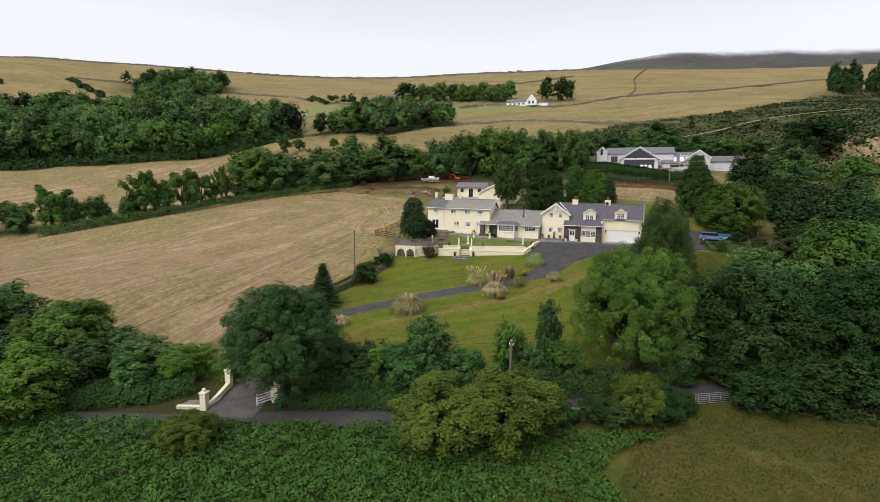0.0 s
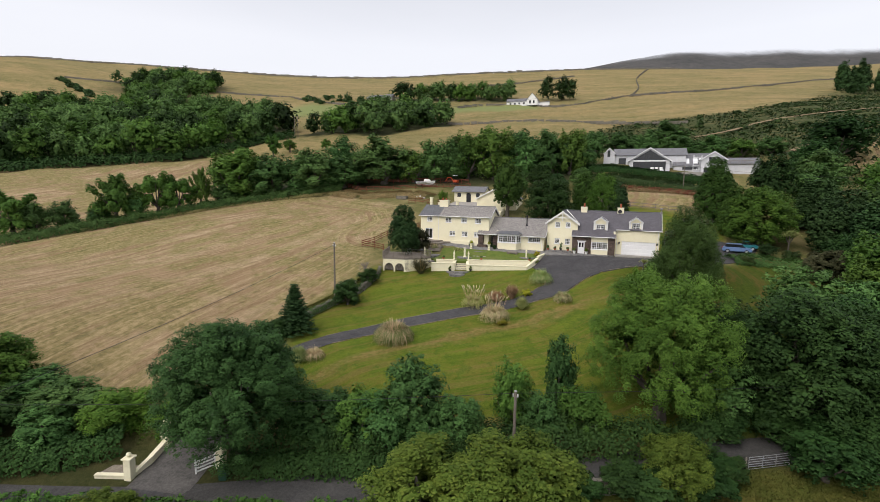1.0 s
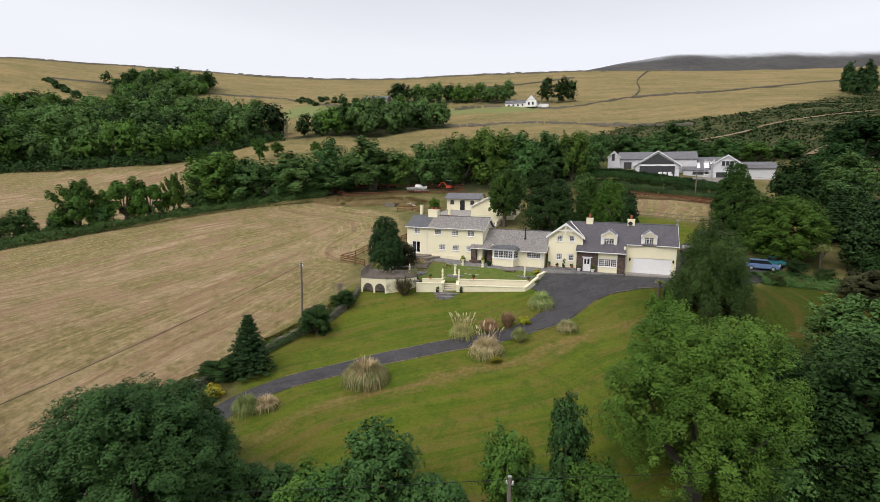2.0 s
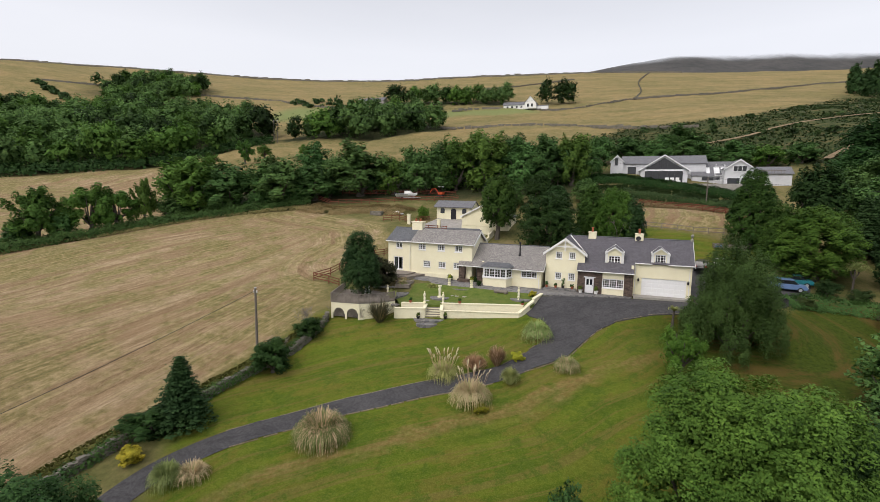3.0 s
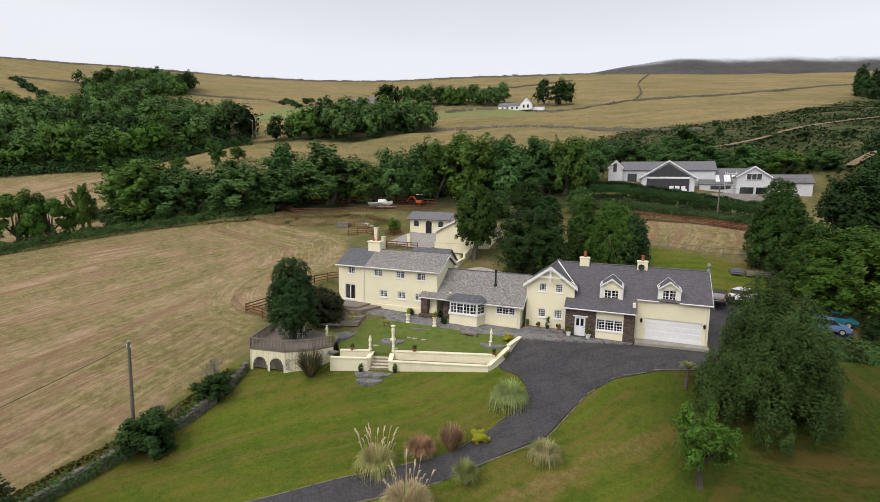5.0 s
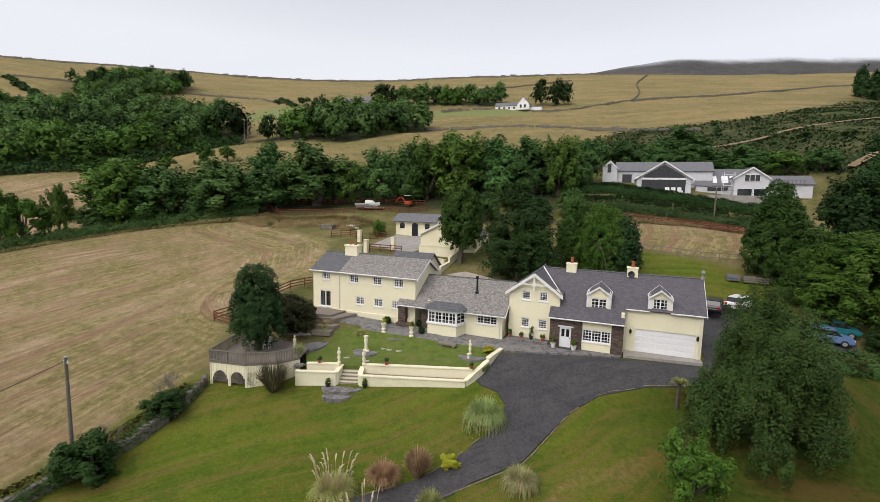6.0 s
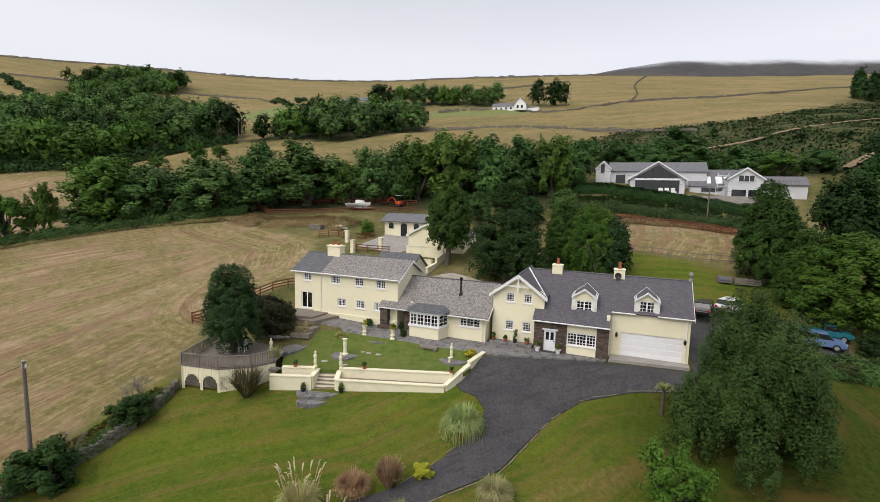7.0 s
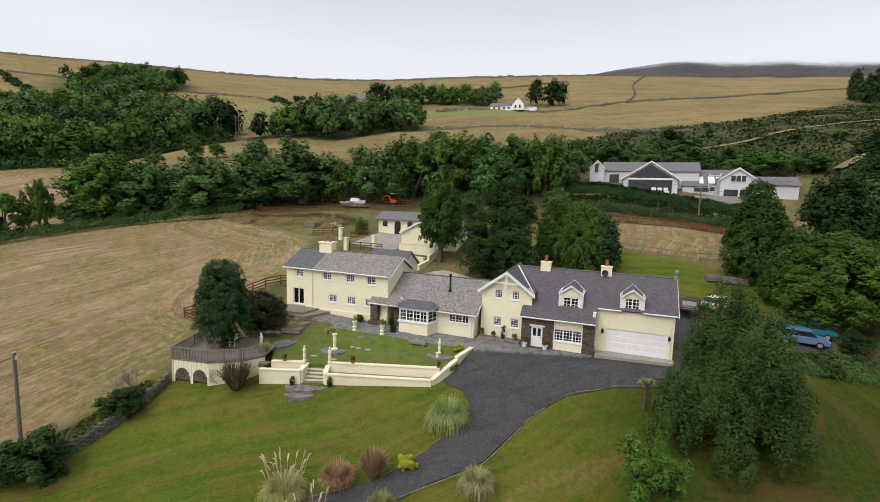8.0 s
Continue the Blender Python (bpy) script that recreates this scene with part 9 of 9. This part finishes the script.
# mini digger
EXC = surface("orange_red_paint", (0.42, 0.06, 0.02), (0.52, 0.09, 0.03), 4, 0.5)
ex = thing("mini_digger", -43.2, 132.2, None, 170, "small orange-red mini digger with a white canopy", "digger")
for wy in (-0.5, 0.5):
    bm = bmesh.new()
    box(bm, -0.85, wy - 0.15, 0, 0.85, wy + 0.15, 0.42, bevel=0.12)
    part("track", bm, BLACKPOT, ex)
part("body", bmesh_box(-0.8, -0.55, 0.5, 0.5, 0.55, 1.15, bevel=0.08), EXC, ex)
part("canopy", bmesh_box(-0.6, -0.5, 2.3, 0.5, 0.5, 2.38, bevel=0.02), WHITE, ex)
for a in (-0.5, 0.4):
    for b in (-0.42, 0.42):
        bm = bmesh.new()
        tube(bm, [(a, b, 1.1), (a, b, 2.3)], 0.03, 6)
        part("canopy_post", bm, DARK_METAL, ex)
bm = bmesh.new()
tube(bm, [(0.5, 0, 0.9), (1.4, 0, 1.9), (2.5, 0, 1.75)], 0.13, 6)
part("boom", bm, EXC, ex)
bm = bmesh.new()
tube(bm, [(2.4, 0, 1.85), (3.1, 0, 0.7)], 0.1, 6)
part("dipper", bm, EXC, ex)
bm = bmesh.new()
prism(bm, [(2.8, 0.15), (3.3, 0.1), (3.3, 0.7), (3.0, 0.75)], "y", -0.25, 0.25)
part("bucket", bm, DARK_METAL, ex)
# tarpaulin heap, stone trough, crates
bm = bmesh.new()
bmesh.ops.create_grid(bm, x_segments=9, y_segments=6, size=1.0)
for v in bm.verts:
    e = max(abs(v.co.x), abs(v.co.y))
    v.co = Vector((v.co.x * 1.5, v.co.y * 0.7, max(0.02, (1 - e ** 3) * (0.55 + 0.25 * noise.noise(v.co * 2.5)))))
bmesh.ops.solidify(bm, geom=bm.faces, thickness=0.02)
ob = tagged(part("tarpaulin_heap", bm, WHITE), "heap under a crumpled white tarpaulin", "tarpaulin")
ob.matrix_basis = pose(-46.3, 115.6, float(height(-46.3, 115.6)), 0, 0, -15)
bm = bmesh.new()
box(bm, -1.3, -0.6, -0.1, 1.3, 0.6, 0.8, bevel=0.06)
ob = tagged(part("stone_trough", bm, WALLSTONE), "weathered stone trough on the bank", "trough")
ob.matrix_basis = pose(-50.3, 114.3, float(height(-50.3, 114.3)))
BLUE = surface("faded_blue_plastic", (0.05, 0.12, 0.25), (0.09, 0.18, 0.33), 5, 0.6)
for k, (x, y) in enumerate(((11.0, 107.6), (12.7, 107.8), (14.0, 108.1))):
    cr = thing("slatted_crate", x, y, None, 5, "open slatted field crate" + (" with blue sheeting" if k == 0 else " of grey timber"), "crate", "crates behind the house")
    for z in (0.1, 0.35, 0.6):
        for s in (-0.55, 0.55):
            part("slat", bmesh_box(-0.65, s - 0.02, z, 0.65, s + 0.02, z + 0.12), POST_GREY, cr)
        for s in (-0.65, 0.65):
            part("slat", bmesh_box(s - 0.02, -0.53, z, s + 0.02, 0.53, z + 0.12), POST_GREY, cr)
    for a in (-0.62, 0.62):
        for b in (-0.5, 0.5):
            part("corner_post", bmesh_box(a - 0.03, b - 0.03, 0, a + 0.03, b + 0.03, 0.78), POST_GREY, cr)
    part("floor", bmesh_box(-0.63, -0.53, 0.06, 0.63, 0.53, 0.1), POST_GREY, cr)
    if k == 0:
        part("sheeting", bmesh_box(-0.5, -0.4, 0.1, 0.5, 0.4, 0.55, bevel=0.1), BLUE, cr)
# outdoor seats before the glazed gable
for k, x in enumerate((5.8, 6.9, 8.0)):
    st_ = thing("terrace_seat", x, 143.9, 15.4, 10 * k, "pale wicker terrace chair by the glazed gable", "chair", "terrace chairs")
    part("seat", bmesh_box(-0.4, -0.4, 0, 0.4, 0.4, 0.42, bevel=0.08), WHITE, st_)
    part("backrest", bmesh_box(-0.4, 0.25, 0.42, 0.4, 0.42, 1.0, bevel=0.08), WHITE, st_)
